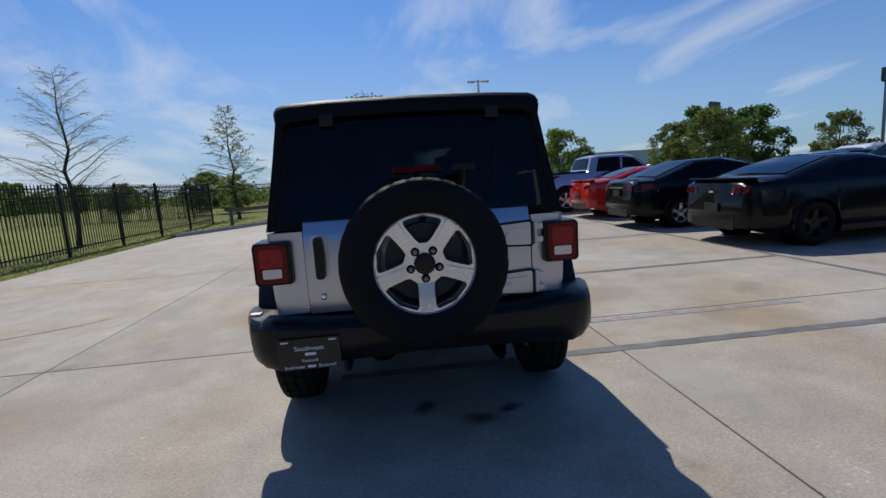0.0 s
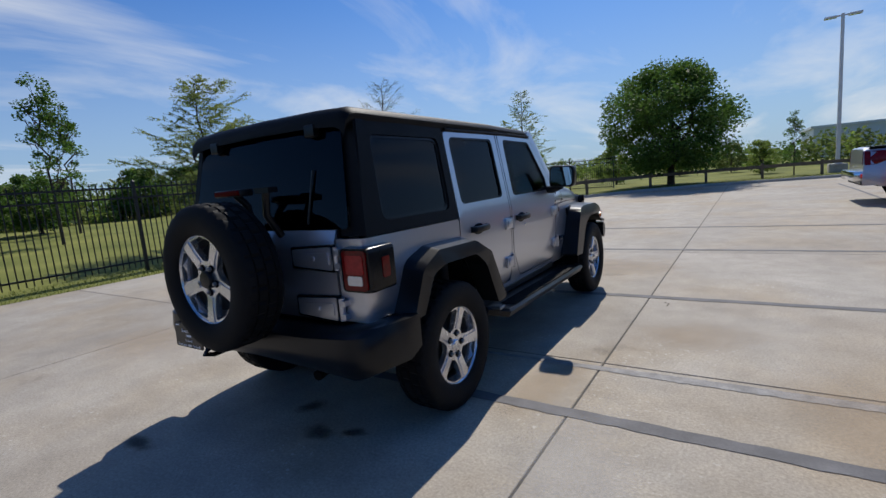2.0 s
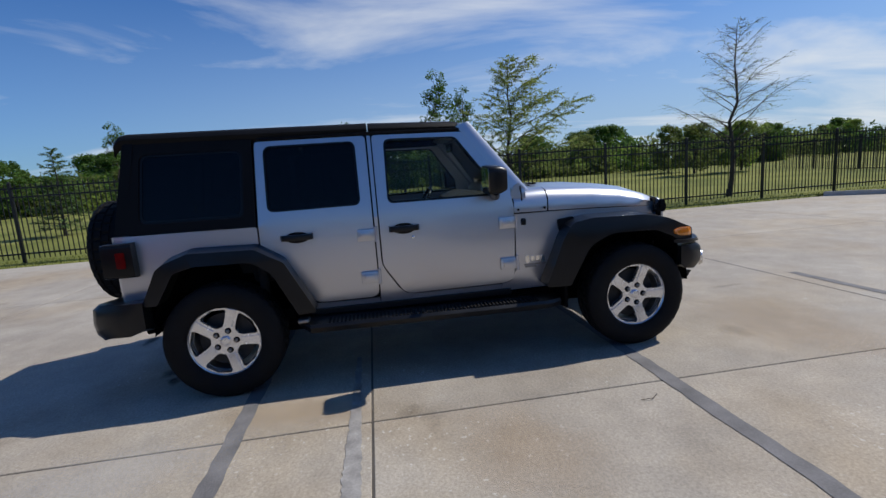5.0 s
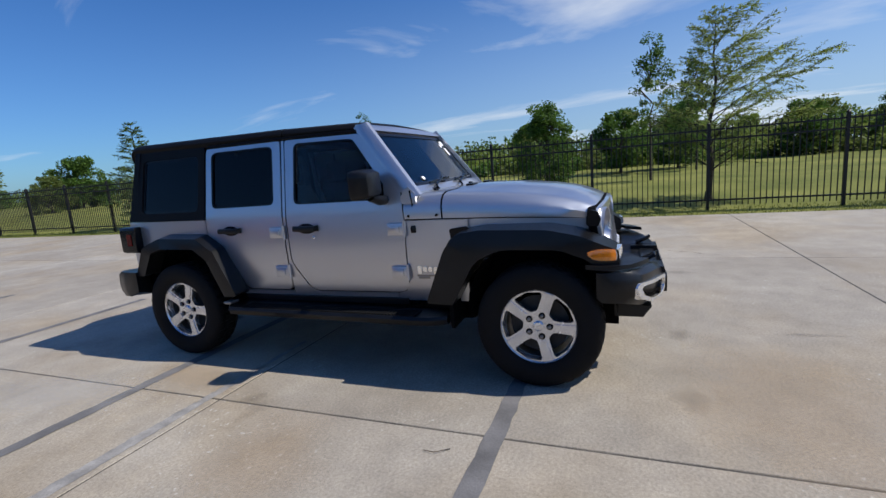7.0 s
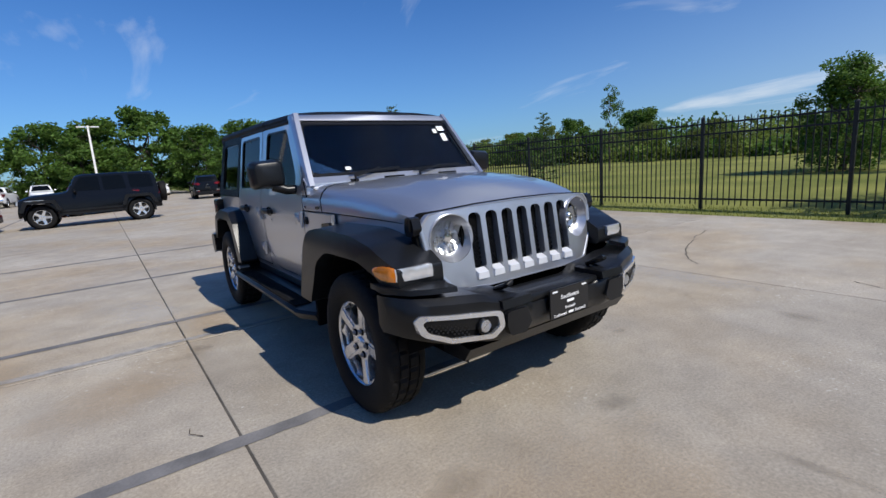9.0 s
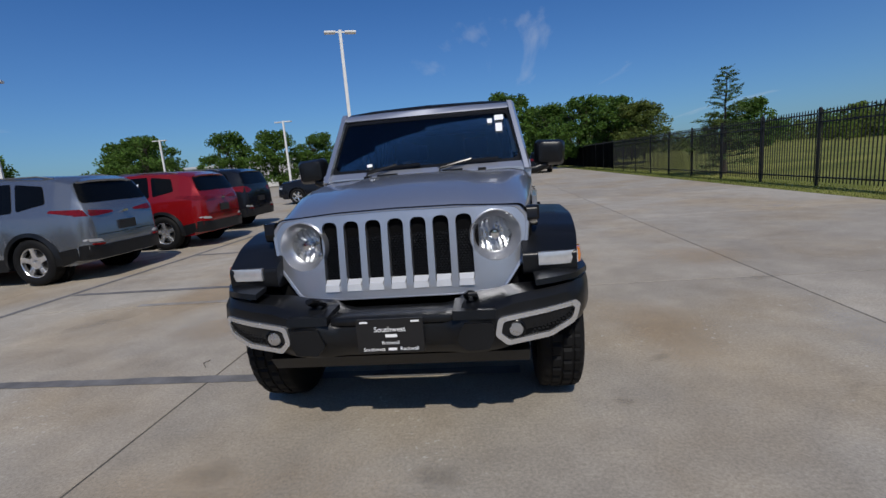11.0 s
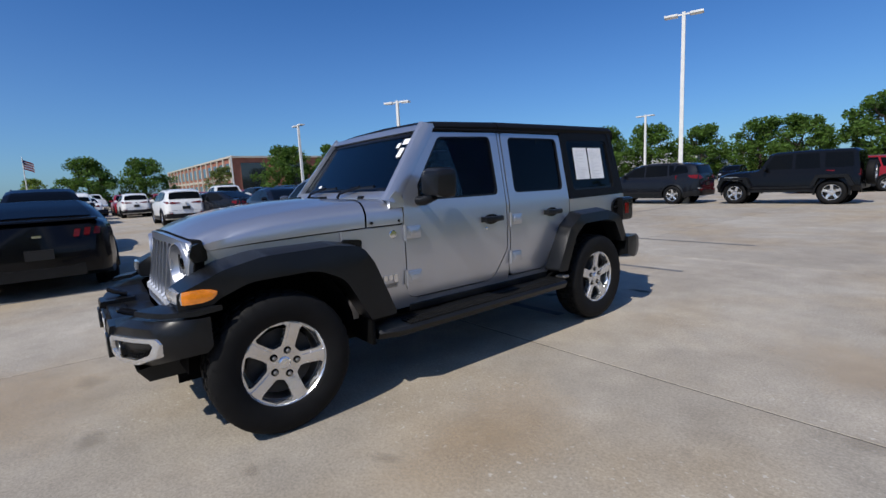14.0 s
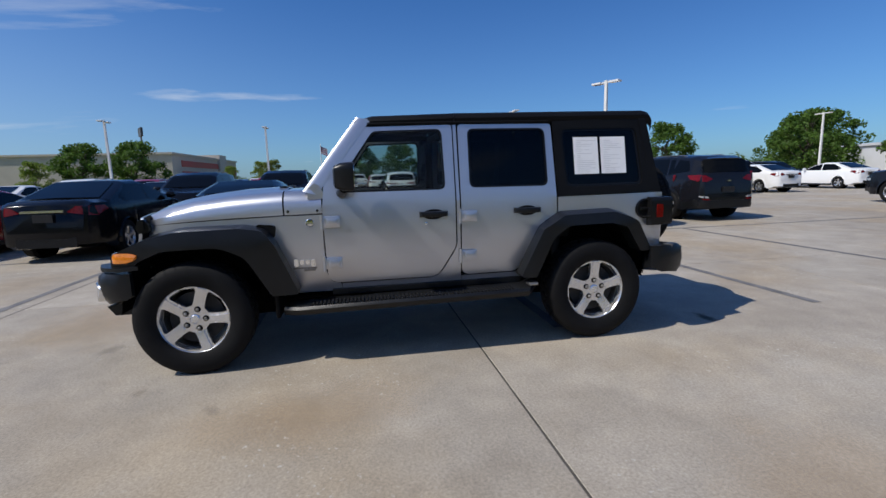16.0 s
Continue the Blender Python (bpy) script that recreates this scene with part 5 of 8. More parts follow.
for s in (1, -1):
    def on_b(u, v, w, s=s, p=0.012):
        return (s * u, bump_y(u) + p - w * 0.05 - 0.10 * abs(v - 0.62) ** 1.2, v)
    fo = fillet([(0.468, 0.575), (0.520, 0.522), (0.72, 0.532), (0.842, 0.580), (0.866, 0.650), (0.842, 0.676), (0.482, 0.654)], [0.03, 0.035, 0.08, 0.05, 0.02, 0.02, 0.03], 5)
    fi = fillet([(0.494, 0.582), (0.530, 0.546), (0.715, 0.556), (0.818, 0.597), (0.836, 0.640), (0.822, 0.654), (0.505, 0.634)], [0.02, 0.025, 0.06, 0.04, 0.015, 0.015, 0.02], 5)
    fz = part("fog_surround", sheet([fo, fi], on_b, (), (0.6, 0.7, 0.8)), M_ALLOY, fb, "bright silver fog lamp surround", 35)
    part("fog_recess", sheet([fi], lambda u, v, w, s=s: on_b(u, v, w, s, -0.006), (), (0.6, 0.7, 0.8)), M_DARK, fz)
    bm = bmesh.new()
    for r in range(7):
        for c in range(11):
            u, v = 0.635 + c * 0.019 + (0.0095 if r % 2 else 0), 0.560 + r * 0.0125
            if v < 0.548 + (u - 0.6) * 0.22 or v > 0.632:
                continue
            p = on_b(u, v, 0, s, -0.003)
            bm.faces.new([bm.verts.new((p[0] + a, p[1], p[2] + b)) for a, b in ((-0.007, 0), (-0.0035, -0.005), (0.0035, -0.005), (0.007, 0), (0.0035, 0.005), (-0.0035, 0.005))])
    part("fog_mesh", bm, M_PLASTIC, fz)
    bm = bmesh.new()
    lathe(bm, [(0.044, -0.05), (0.044, 0.004), (0.038, 0.008), (0.036, 0.0)], 24, "y", (s * 0.560, 2.216, 0.590))
    fg2 = part("fog_lamp", bm, M_SMOOTHBLACK, fz, "", 30)
    bm = bmesh.new()
    lathe(bm, [(0.036, -0.004), (0.030, 0.008), (0.004, 0.012)], 24, "y", (s * 0.560, 2.216, 0.590))
    part("fog_lens", bm, M_REFL, fz, "clear round lens", 50)
    # tow hook
    bm = bmesh.new()
    tube(bm, [(s * 0.385, 2.10, 0.710), (s * 0.385, 2.17, 0.738), (s * 0.385, 2.195, 0.752), (s * 0.365, 2.195, 0.758), (s * 0.345, 2.17, 0.742), (s * 0.345, 2.10, 0.712)], 0.014, 8)
    part("tow_hook", bm, M_SMOOTHBLACK, fb, "", 40)
    bm = bmesh.new()
    rings = []
    for x in (0.66, 0.75, 0.85, 0.925):
        y = bump_y(x) - 0.03
        rings.append([(s * x, y - 0.12, 0.775), (s * x, y, 0.765), (s * x, y - 0.006, 0.79), (s * x, y - 0.12, 0.80)])
    loft(bm, rings); soften(bm, 0.006)
    part("bumper_cap", bm, M_PLASTIC, fb, "", 40)
    bm = bmesh.new(); box(bm, s * 0.42, s * 0.60, 1.70, 2.05, 0.50, 0.64)
    part("frame_horn", bm, M_DARK, suv)


def dealer_plate(m):
    bm = bmesh.new()
    prism(bm, fillet([(-0.152, -0.078), (0.152, -0.078), (0.152, 0.078), (-0.152, 0.078)], 0.008, 3), "y", -0.004, 0.004)
    pl = part("dealer_plate", bm, M_PLATE, suv, "black dealer plate with white lettering", 0, m)
    q = Matrix.Translation((0, 0.0045, 0)) @ Euler((radians(90), 0, radians(180))).to_matrix().to_4x4()
    words("Southwest", 0.034, M_LETTER, pl, q @ Matrix.Translation((0, 0.028, 0)))
    words("Rockwall", 0.022, M_LETTER, pl, q @ Matrix.Translation((0, -0.034, 0)))
    words("Southwest", 0.0235, M_LETTER, pl, q @ Matrix.Translation((-0.078, -0.064, 0)))
    words("Rockwall", 0.0235, M_LETTER, pl, q @ Matrix.Translation((0.083, -0.064, 0)))
    bm = bmesh.new()
    for x0, x1, z0, z1 in ((-0.022, 0.032, -0.008, 0.006), (-0.013, 0.026, -0.070, -0.058), (-0.135, -0.098, 0.060, 0.068), (0.098, 0.135, 0.060, 0.068)):
        box(bm, -x0, -x1, 0.004, 0.0055, z0, z1)
    part("logo_bar", bm, M_LETTER, pl)
    return pl


for s in (1, -1):
    # raised pods inboard of the fog lamps, creased towards the tow hooks
    bm = bmesh.new()
    o = fillet([(0.300, 0.560), (0.340, 0.516), (0.440, 0.520), (0.462, 0.570), (0.462, 0.640), (0.330, 0.640)], 0.02, 4)
    prism(bm, [(s * u, v) for u, v in o], "y", 2.20, 2.268)
    soften(bm, 0.010, 2)
    part("bumper_pod", bm, M_PLASTIC, fb, "", 40)
    bm = bmesh.new()
    loft(bm, [[(s * x, y, z) for y, z in ((2.06, 0.698), (2.250, 0.694), (2.258, 0.655), (2.06, 0.655))] for x in (0.285, 0.300, 0.450, 0.475)])
    soften(bm, 0.012, 2)
    part("hook_bezel", bm, M_PLASTIC, fb, "", 40)
dealer_plate(pose(0.0, 2.252, 0.598, 0, 0, 0))

# rear bumper
bm = bmesh.new()
rings = []
for i in range(-16, 17):
    x = 0.955 * i / 16
    ax = abs(x)
    yr = lerp_table([(0, -2.335), (0.78, -2.335), (0.86, -2.31), (0.92, -2.23), (0.955, -2.10)], ax)
    zt = lerp_table([(0, 0.690), (0.5, 0.70), (0.93, 0.735)], ax)
    zb = lerp_table([(0, 0.50), (0.5, 0.485), (0.8, 0.47), (0.93, 0.52)], ax)
    rings.append([(x, -1.95, zb + 0.04), (x, yr + 0.05, zb), (x, yr + 0.01, zb + 0.05), (x, yr, (zb + zt) / 2), (x, yr + 0.01, zt - 0.03), (x, yr + 0.05, zt), (x, -1.95 if ax > 0.8 else -2.10, zt)])
loft(bm, rings)
rb = part("rear_bumper", bm, M_PLASTIC, suv, "black moulded plastic rear bumper", 40)
dealer_plate(pose(-0.600, -2.346, 0.566, 2, 0, 180))
bm = bmesh.new(); box(bm, -0.925, -0.865, -2.16, -2.145 + 0.03, 0.690, 0.742); soften(bm, 0.004)
part("reflector_tab", bm, M_STEEL, rb)
bm = bmesh.new()
tube(bm, [(-0.42, -2.1, 0.455), (-0.42, -2.30, 0.45), (-0.42, -2.36, 0.47), (-0.42, -2.33, 0.50)], 0.016, 8)
part("rear_tow_hook", bm, M_SMOOTHBLACK, rb, "", 40)

# tailgate
bm = bmesh.new()
rings = []
for z, y in ((0.715, -2.150), (0.80, -2.162), (1.10, -2.162), (1.125, -2.158), (1.150, -2.150), (1.203, -2.128)):
    rings.append([(-0.607, y, z), (0.602, y, z), (0.602, -2.10, z), (-0.607, -2.10, z)])
loft(bm, rings); soften(bm, 0.008, 2, 40)
gate = part("tailgate", bm, M_SILVER, suv, "", 35)
bm = bmesh.new(); box(bm, -0.62, 0.62, -2.125, -2.06, 0.70, 1.20)
part("gate_seal", bm, M_DARK, suv)
for z0 in (1.058, 0.790):
    bm = bmesh.new()
    prism(bm, fillet([(0.30, z0 - 0.045), (0.60, z0 - 0.062), (0.60, z0 + 0.062), (0.30, z0 + 0.045)], 0.012, 3), "y", -2.150, -2.182); soften(bm, 0.006)
    hg = part("gate_hinge", bm, M_SILVER, gate, "", 35)
    bm = bmesh.new()
    prism(bm, fillet([(0.285, z0 - 0.058), (0.612, z0 - 0.074), (0.612, z0 + 0.074), (0.285, z0 + 0.058)], 0.012, 3), "y", -2.155, -2.176)
    part("hinge_gasket", bm, M_SMOOTHBLACK, hg)
    bm = bmesh.new()
    prism(bm, fillet([(0.34, z0 - 0.022), (0.58, z0 - 0.034), (0.58, z0 + 0.034), (0.34, z0 + 0.022)], 0.010, 3), "y", -2.178, -2.189); soften(bm, 0.003)
    lathe(bm, [(0.014, -2.17), (0.014, -2.194), (0.006, -2.196)], 10, "y", (0.47, 0, z0))
    part("hinge_strap", bm, M_SILVER, hg, "", 35)
    bm = bmesh.new()
    lathe(bm, [(0.018, z0 - 0.06), (0.018, z0 + 0.06)], 10, "z", (0.628, -2.172, 0))
    box(bm, 0.628, 0.665, -2.19, -2.145, z0 - 0.05, z0 - 0.02); box(bm, 0.628, 0.665, -2.19, -2.145, z0 + 0.02, z0 + 0.05)
    part("hinge_knuckle", bm, M_SILVER, hg, "", 40)
bm = bmesh.new()
prism(bm, fillet([(-0.572, 0.895), (-0.488, 0.895), (-0.488, 1.135), (-0.572, 1.135)], 0.035, 4), "y", -2.155, -2.168)
part("handle_cup", bm, M_SILVER, gate, "", 30)
bm = bmesh.new()
prism(bm, fillet([(-0.553, 0.905), (-0.507, 0.905), (-0.500, 1.02), (-0.507, 1.125), (-0.553, 1.125)], 0.02, 4), "y", -2.165, -2.205); soften(bm, 0.008)
part("gate_handle", bm, M_PLASTIC, gate, "black tailgate handle", 40)
bm = bmesh.new(); lathe(bm, [(0.017, -2.16), (0.017, -2.170), (0.010, -2.173), (0.003, -2.173)], 16, "y", (-0.530, 0, 0.805))
part("gate_lock", bm, M_CHROME, gate)

# spare wheel and its carrier
wheel_part(suv, pose(-0.003, -2.425, 0.996, 0, 0, -90) , phase=radians(-90), cap=False)["label"] = "full-size spare wheel on the tailgate"
bm = bmesh.new()
lathe(bm, [(0.13, -2.40), (0.15, -2.25), (0.16, -2.15)], 20, "y", (-0.003, 0, 0.996))
part("spare_carrier", bm, M_DARK, suv)
bm = bmesh.new()
tube(bm, [(0.02, -2.19, 1.15), (0.02, -2.22, 1.36), (0.0, -2.27, 1.425)], 0.022, 8)
box(bm, -0.12, 0.12, -2.32, -2.24, 1.415, 1.452); soften(bm, 0.006)
bl = part("brake_lamp_arm", bm, M_PLASTIC, suv, "", 40)
bm = bmesh.new(); box(bm, -0.11, 0.11, -2.328, -2.315, 1.420, 1.447); soften(bm, 0.003)
part("high_brake_lens", bm, M_REDLENS, bl, "red lamp lens")
bm = bmesh.new()
tube(bm, [(0.22, -2.17, 1.18), (0.22, -2.25, 1.30), (0.24, -2.25, 1.44)], 0.020, 8)
box(bm, 0.18, 0.30, -2.28, -2.22, 1.42, 1.45)
part("camera_arm", bm, M_PLASTIC, suv, "", 40)

# rear of the hardtop
def ry(v):
    return -2.128 + (v - 1.18) * 0.185


ro = fillet([(-0.795, 1.165), (0.795, 1.165), (0.705, 1.775), (-0.705, 1.775)], [0.01, 0.01, 0.04, 0.04], 5)
ri = fillet([(-0.690, 1.215), (0.690, 1.215), (0.620, 1.700), (-0.620, 1.700)], 0.03, 4)
rear = part("hardtop_rear", sheet([ro, ri], lambda u, v, w: (u, ry(v) + w * 0.06 + 0.02 * (abs(u) / 0.79) ** 6, v), (1.3, 1.5)), M_HARDTOP, suv, "", 35)
gl = fillet([(-0.700, 1.205), (0.700, 1.205), (0.628, 1.745), (-0.628, 1.745)], 0.03, 4)
lg = part("liftgate_glass", sheet([gl], lambda u, v, w: (u, ry(v) - 0.012 + w * 0.006, v)), M_TINT, suv, "dark tinted rear glass")
for x in (-0.44, 0.44):
    bm = bmesh.new()
    prism(bm, fillet([(-2.03, 1.775), (-2.085, 1.755), (-2.085, 1.69), (-2.05, 1.69)], 0.01, 3), "x", x - 0.035, x + 0.035); soften(bm, 0.006)
    part("glass_hinge", bm, M_PLASTIC, lg, "", 35)
bm = bmesh.new()
tube(bm, [(0.405, ry(1.25) - 0.02, 1.235), (0.44, ry(1.5) - 0.02, 1.52)], 0.006, 6)
wp = part("rear_wiper", bm, M_PLASTIC, lg)

# roof
def roof_ring(y, zt, hw, d=0.0):
    pts = [(hw, zt - 0.110 + d), (hw + 0.005, zt - 0.085 + d), (hw - 0.012, zt - 0.058 + d * 0.9), (hw - 0.05, zt - 0.040 + d * 0.8), (0.45, zt - 0.015 + d * 0.3), (0.0, zt)]
    half = [(x, y, z) for x, z in pts]
    up = half + [(-x, y2, z) for x, y2, z in half[-2::-1]]
    return up + [(x * 0.97, y2, z - 0.03) for x, y2, z in up[::-1]]


bm = bmesh.new()
loft(bm, [roof_ring(0.272, 1.795, 0.690, 0.025), roof_ring(0.20, 1.818, 0.695, 0.02), roof_ring(-0.412, 1.842, 0.698, 0.012)])
part("front_roof_panel", bm, M_HARDTOP, suv, "black front roof panel", 40)
bm = bmesh.new()
loft(bm, [roof_ring(-0.420, 1.843, 0.700, 0.012), roof_ring(-1.2, 1.850, 0.703, 0.012), roof_ring(-1.85, 1.847, 0.706, 0.020), roof_ring(-2.00, 1.842, 0.706, 0.028), roof_ring(-2.045, 1.832, 0.704, 0.030), roof_ring(-2.075, 1.805, 0.698, 0.025), roof_ring(-2.08, 1.775, 0.692, 0.02)])
part("hardtop_roof", bm, M_HARDTOP, suv, "black hardtop roof", 40)
for s in (1, -1):
    bm = bmesh.new()
    tube(bm, [(s * 0.702, 0.24, 1.730), (s * 0.704, -0.4, 1.737), (s * 0.704, -1.17, 1.738)], 0.011, 6)
    part("drip_rail", bm, M_HARDTOP, suv, "", 40)
    bm = bmesh.new()
    loft(bm, [[(s * 0.64, y, 1.70), (s * 0.685, y, 1.70), (s * 0.685, y, 1.75), (s * 0.64, y, 1.75)] for y in (0.25, -1.2)])
    part("roof_rail", bm, M_HARDTOP, suv)
    # body post between the doors, near-black to carry the shade of the gap
    bm = bmesh.new()
    loft(bm, [[(s * (sx(z) - 0.05), -0.47, z), (s * (sx(z) - 0.006), -0.47, z), (s * (sx(z) - 0.006), -0.32, z), (s * (sx(z) - 0.05), -0.32, z)] for z in (0.765, 0.9, 1.15, 1.71)])
    part("door_post", bm, M_DARK, suv)
    bm = bmesh.new()
    loft(bm, [[(s * (sx(z) - 0.03), -0.427 - k, z), (s * (sx(z) - 0.001), -0.427 - k, z), (s * (sx(z) - 0.001), -0.403 - k, z), (s * (sx(z) - 0.03), -0.403 - k, z)] for z, k in ((0.82, 0.0), (0.92, 0.0), (1.15, 0.0), (1.72, 0.0))])
    part("pillar_strip", bm, M_SILVER, suv)
    bm = bmesh.new()
    loft(bm, [[(s * (sx(z) - 0.05), y0 - 0.03, z), (s * (sx(z) - 0.034), y0 - 0.03, z), (s * (sx(z) - 0.034), y0 + 0.08, z), (s * (sx(z) - 0.05), y0 + 0.08, z)] for z, y0 in ((0.55, -0.9), (1.0, -1.24), (1.15, -1.24), (1.71, -1.20))])
    part("rear_post", bm, M_SMOOTHBLACK, suv)
# fuel filler on the driver side
bm = bmesh.new()
lathe(bm, [(0.082, -0.004), (0.082, 0.010), (0.070, 0.014), (0.062, 0.006), (0.05, 0.004), (0.003, 0.006)], 28, c=(0, 0, 0))
for v in bm.verts:
    v.co = Vector((-(sx(1.03) + v.co.x), -1.978 + v.co.y, 1.025 + v.co.z))
fuel = part("fuel_filler", bm, M_SMOOTHBLACK, suv, "round black fuel filler", 30)
bm = bmesh.new(); box(bm, -(sx(1.03) + 0.016), -(sx(1.03) - 0.004), -2.02, -1.935, 1.015, 1.035); soften(bm, 0.004)
part("filler_cap", bm, M_PLASTIC, fuel)

# underbody, axles, cabin floor; the shade beneath the car is in their colour
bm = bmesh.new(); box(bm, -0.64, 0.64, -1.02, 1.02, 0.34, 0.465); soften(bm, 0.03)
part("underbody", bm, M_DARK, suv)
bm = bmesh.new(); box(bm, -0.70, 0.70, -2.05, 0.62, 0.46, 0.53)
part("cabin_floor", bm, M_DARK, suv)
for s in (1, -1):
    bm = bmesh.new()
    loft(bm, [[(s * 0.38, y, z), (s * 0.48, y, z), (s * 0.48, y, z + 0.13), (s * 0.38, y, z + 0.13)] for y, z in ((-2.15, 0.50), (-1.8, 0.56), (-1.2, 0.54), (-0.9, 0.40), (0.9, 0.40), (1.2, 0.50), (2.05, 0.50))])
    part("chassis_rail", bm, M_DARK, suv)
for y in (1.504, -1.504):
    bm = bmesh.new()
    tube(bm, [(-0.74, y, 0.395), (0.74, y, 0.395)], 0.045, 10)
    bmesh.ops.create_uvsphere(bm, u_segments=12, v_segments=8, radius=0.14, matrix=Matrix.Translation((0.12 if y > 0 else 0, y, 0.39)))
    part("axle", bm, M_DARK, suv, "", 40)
# exhaust steel coloured near-black so that it sinks into the shade
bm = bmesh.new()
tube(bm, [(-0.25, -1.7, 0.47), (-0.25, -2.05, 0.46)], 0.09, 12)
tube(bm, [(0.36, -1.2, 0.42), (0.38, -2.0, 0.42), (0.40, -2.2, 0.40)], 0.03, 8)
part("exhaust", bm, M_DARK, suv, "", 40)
for x, y, yaw, ph in ((0.80, 1.504, 0, -2), (0.80, -1.504, 0, -1), (-0.80, 1.504, 180, 0), (-0.80, -1.504, 180, 17)):
    wheel_part(suv, pose(x, y, 0.398, 0, 0, yaw), phase=radians(ph))

# cabin: dash, wheel, seats, bars
bm = bmesh.new()
loft(bm, [[(x, 0.60, 0.80), (x, 0.60, 1.235), (x, 0.42, 1.255), (x, 0.26, 1.20), (x, 0.24, 1.02), (x, 0.34, 0.80)] for x in (-0.71, 0.71)]); soften(bm, 0.02)
part("dashboard", bm, M_SEAT, suv, "", 40)
bm = bmesh.new()
c = Vector((-0.36, 0.05, 1.13))
ring = [c + Matrix.Rotation(radians(-25), 3, "X") @ Vector((0.185 * math.cos(t), 0, 0.185 * math.sin(t))) for t in [2 * math.pi * i / 24 for i in range(25)]]
tube(bm, ring, 0.016, 8)
tube(bm, [c, c + Vector((0, 0.25, -0.05))], 0.04, 8)
tube(bm, [ring[0], c, ring[12]], 0.018, 6)
part("steering_wheel", bm, M_SMOOTHBLACK, suv, "", 50)
for x, y in ((-0.36, -0.28), (0.36, -0.28), (-0.36, -1.12), (0.36, -1.12)):
    bm = bmesh.new()
    box(bm, x - 0.25, x + 0.25, y - 0.22, y + 0.28, 0.72, 0.86)
    soften(bm, 0.04)
    base = part("seat_cushion", bm, M_SEAT, suv, "", 40)
    bm = bmesh.new()
    loft(bm, [[(x - w, y - 0.16 - (z - 0.8) * 0.28, z), (x + w, y - 0.16 - (z - 0.8) * 0.28, z), (x + w * 0.9, y - 0.29 - (z - 0.8) * 0.28, z), (x - w * 0.9, y - 0.29 - (z - 0.8) * 0.28, z)] for z, w in ((0.80, 0.24), (1.0, 0.25), (1.25, 0.23), (1.36, 0.18))]); soften(bm, 0.03)
    part("seat_back", bm, M_SEAT, base, "", 40)
    bm = bmesh.new(); box(bm, x - 0.12, x + 0.12, y - 0.44, y - 0.34, 1.39, 1.57); soften(bm, 0.035)
    tube(bm, [(x - 0.05, y - 0.38, 1.32), (x - 0.05, y - 0.39, 1.42)], 0.007, 6); tube(bm, [(x + 0.05, y - 0.38, 1.32), (x + 0.05, y - 0.39, 1.42)], 0.007, 6)
    part("head_rest", bm, M_SEAT, base, "", 40)
for y in (-0.42, -1.25):
    bm = bmesh.new()
    tube(bm, [(-0.66, y, 0.6), (-0.655, y, 1.55), (-0.58, y, 1.70), (0.58, y, 1.70), (0.655, y, 1.55), (0.66, y, 0.6)], 0.035, 8)
    part("roll_bar", bm, M_SEAT, suv, "", 50)
bm = bmesh.new(); box(bm, -0.12, 0.12, 0.27, 0.29, 1.60, 1.67); soften(bm, 0.01)
part("inside_mirror", bm, M_SMOOTHBLACK, suv)


# ---- parked vehicles ----
def paint(name, col, metal=0.3, rough=0.3):
    return mat(name, col, rough, metal, 0.04, 300, coat=0.7, spec=0.25)


P_BLACK = mat("black_paint", (0.004, 0.004, 0.005), 0.16, 0.0, 0.04, 300, coat=0.08, spec=0.22)
P_RED = paint("red_paint", (0.25, 0.006, 0.008), 0.35, 0.24)
P_BRIGHTRED = paint("bright_red_paint", (0.46, 0.018, 0.012), 0.0, 0.2)
P_DRED = paint("deep_red_paint", (0.30, 0.012, 0.014), 0.3)
P_WHITE = paint("white_paint", (0.78, 0.78, 0.77), 0.0)
P_GREY = paint("grey_paint", (0.22, 0.235, 0.26), 0.75, 0.24)
P_DGREY = mat("dark_grey_paint", (0.011, 0.012, 0.016), 0.18, 0.25, 0.04, 300, coat=0.25, spec=0.22)
P_SILV = paint("pale_silver_paint", (0.46, 0.46, 0.49), 0.7)
P_BLUE = paint("dark_blue_paint", (0.02, 0.035, 0.08), 0.4)

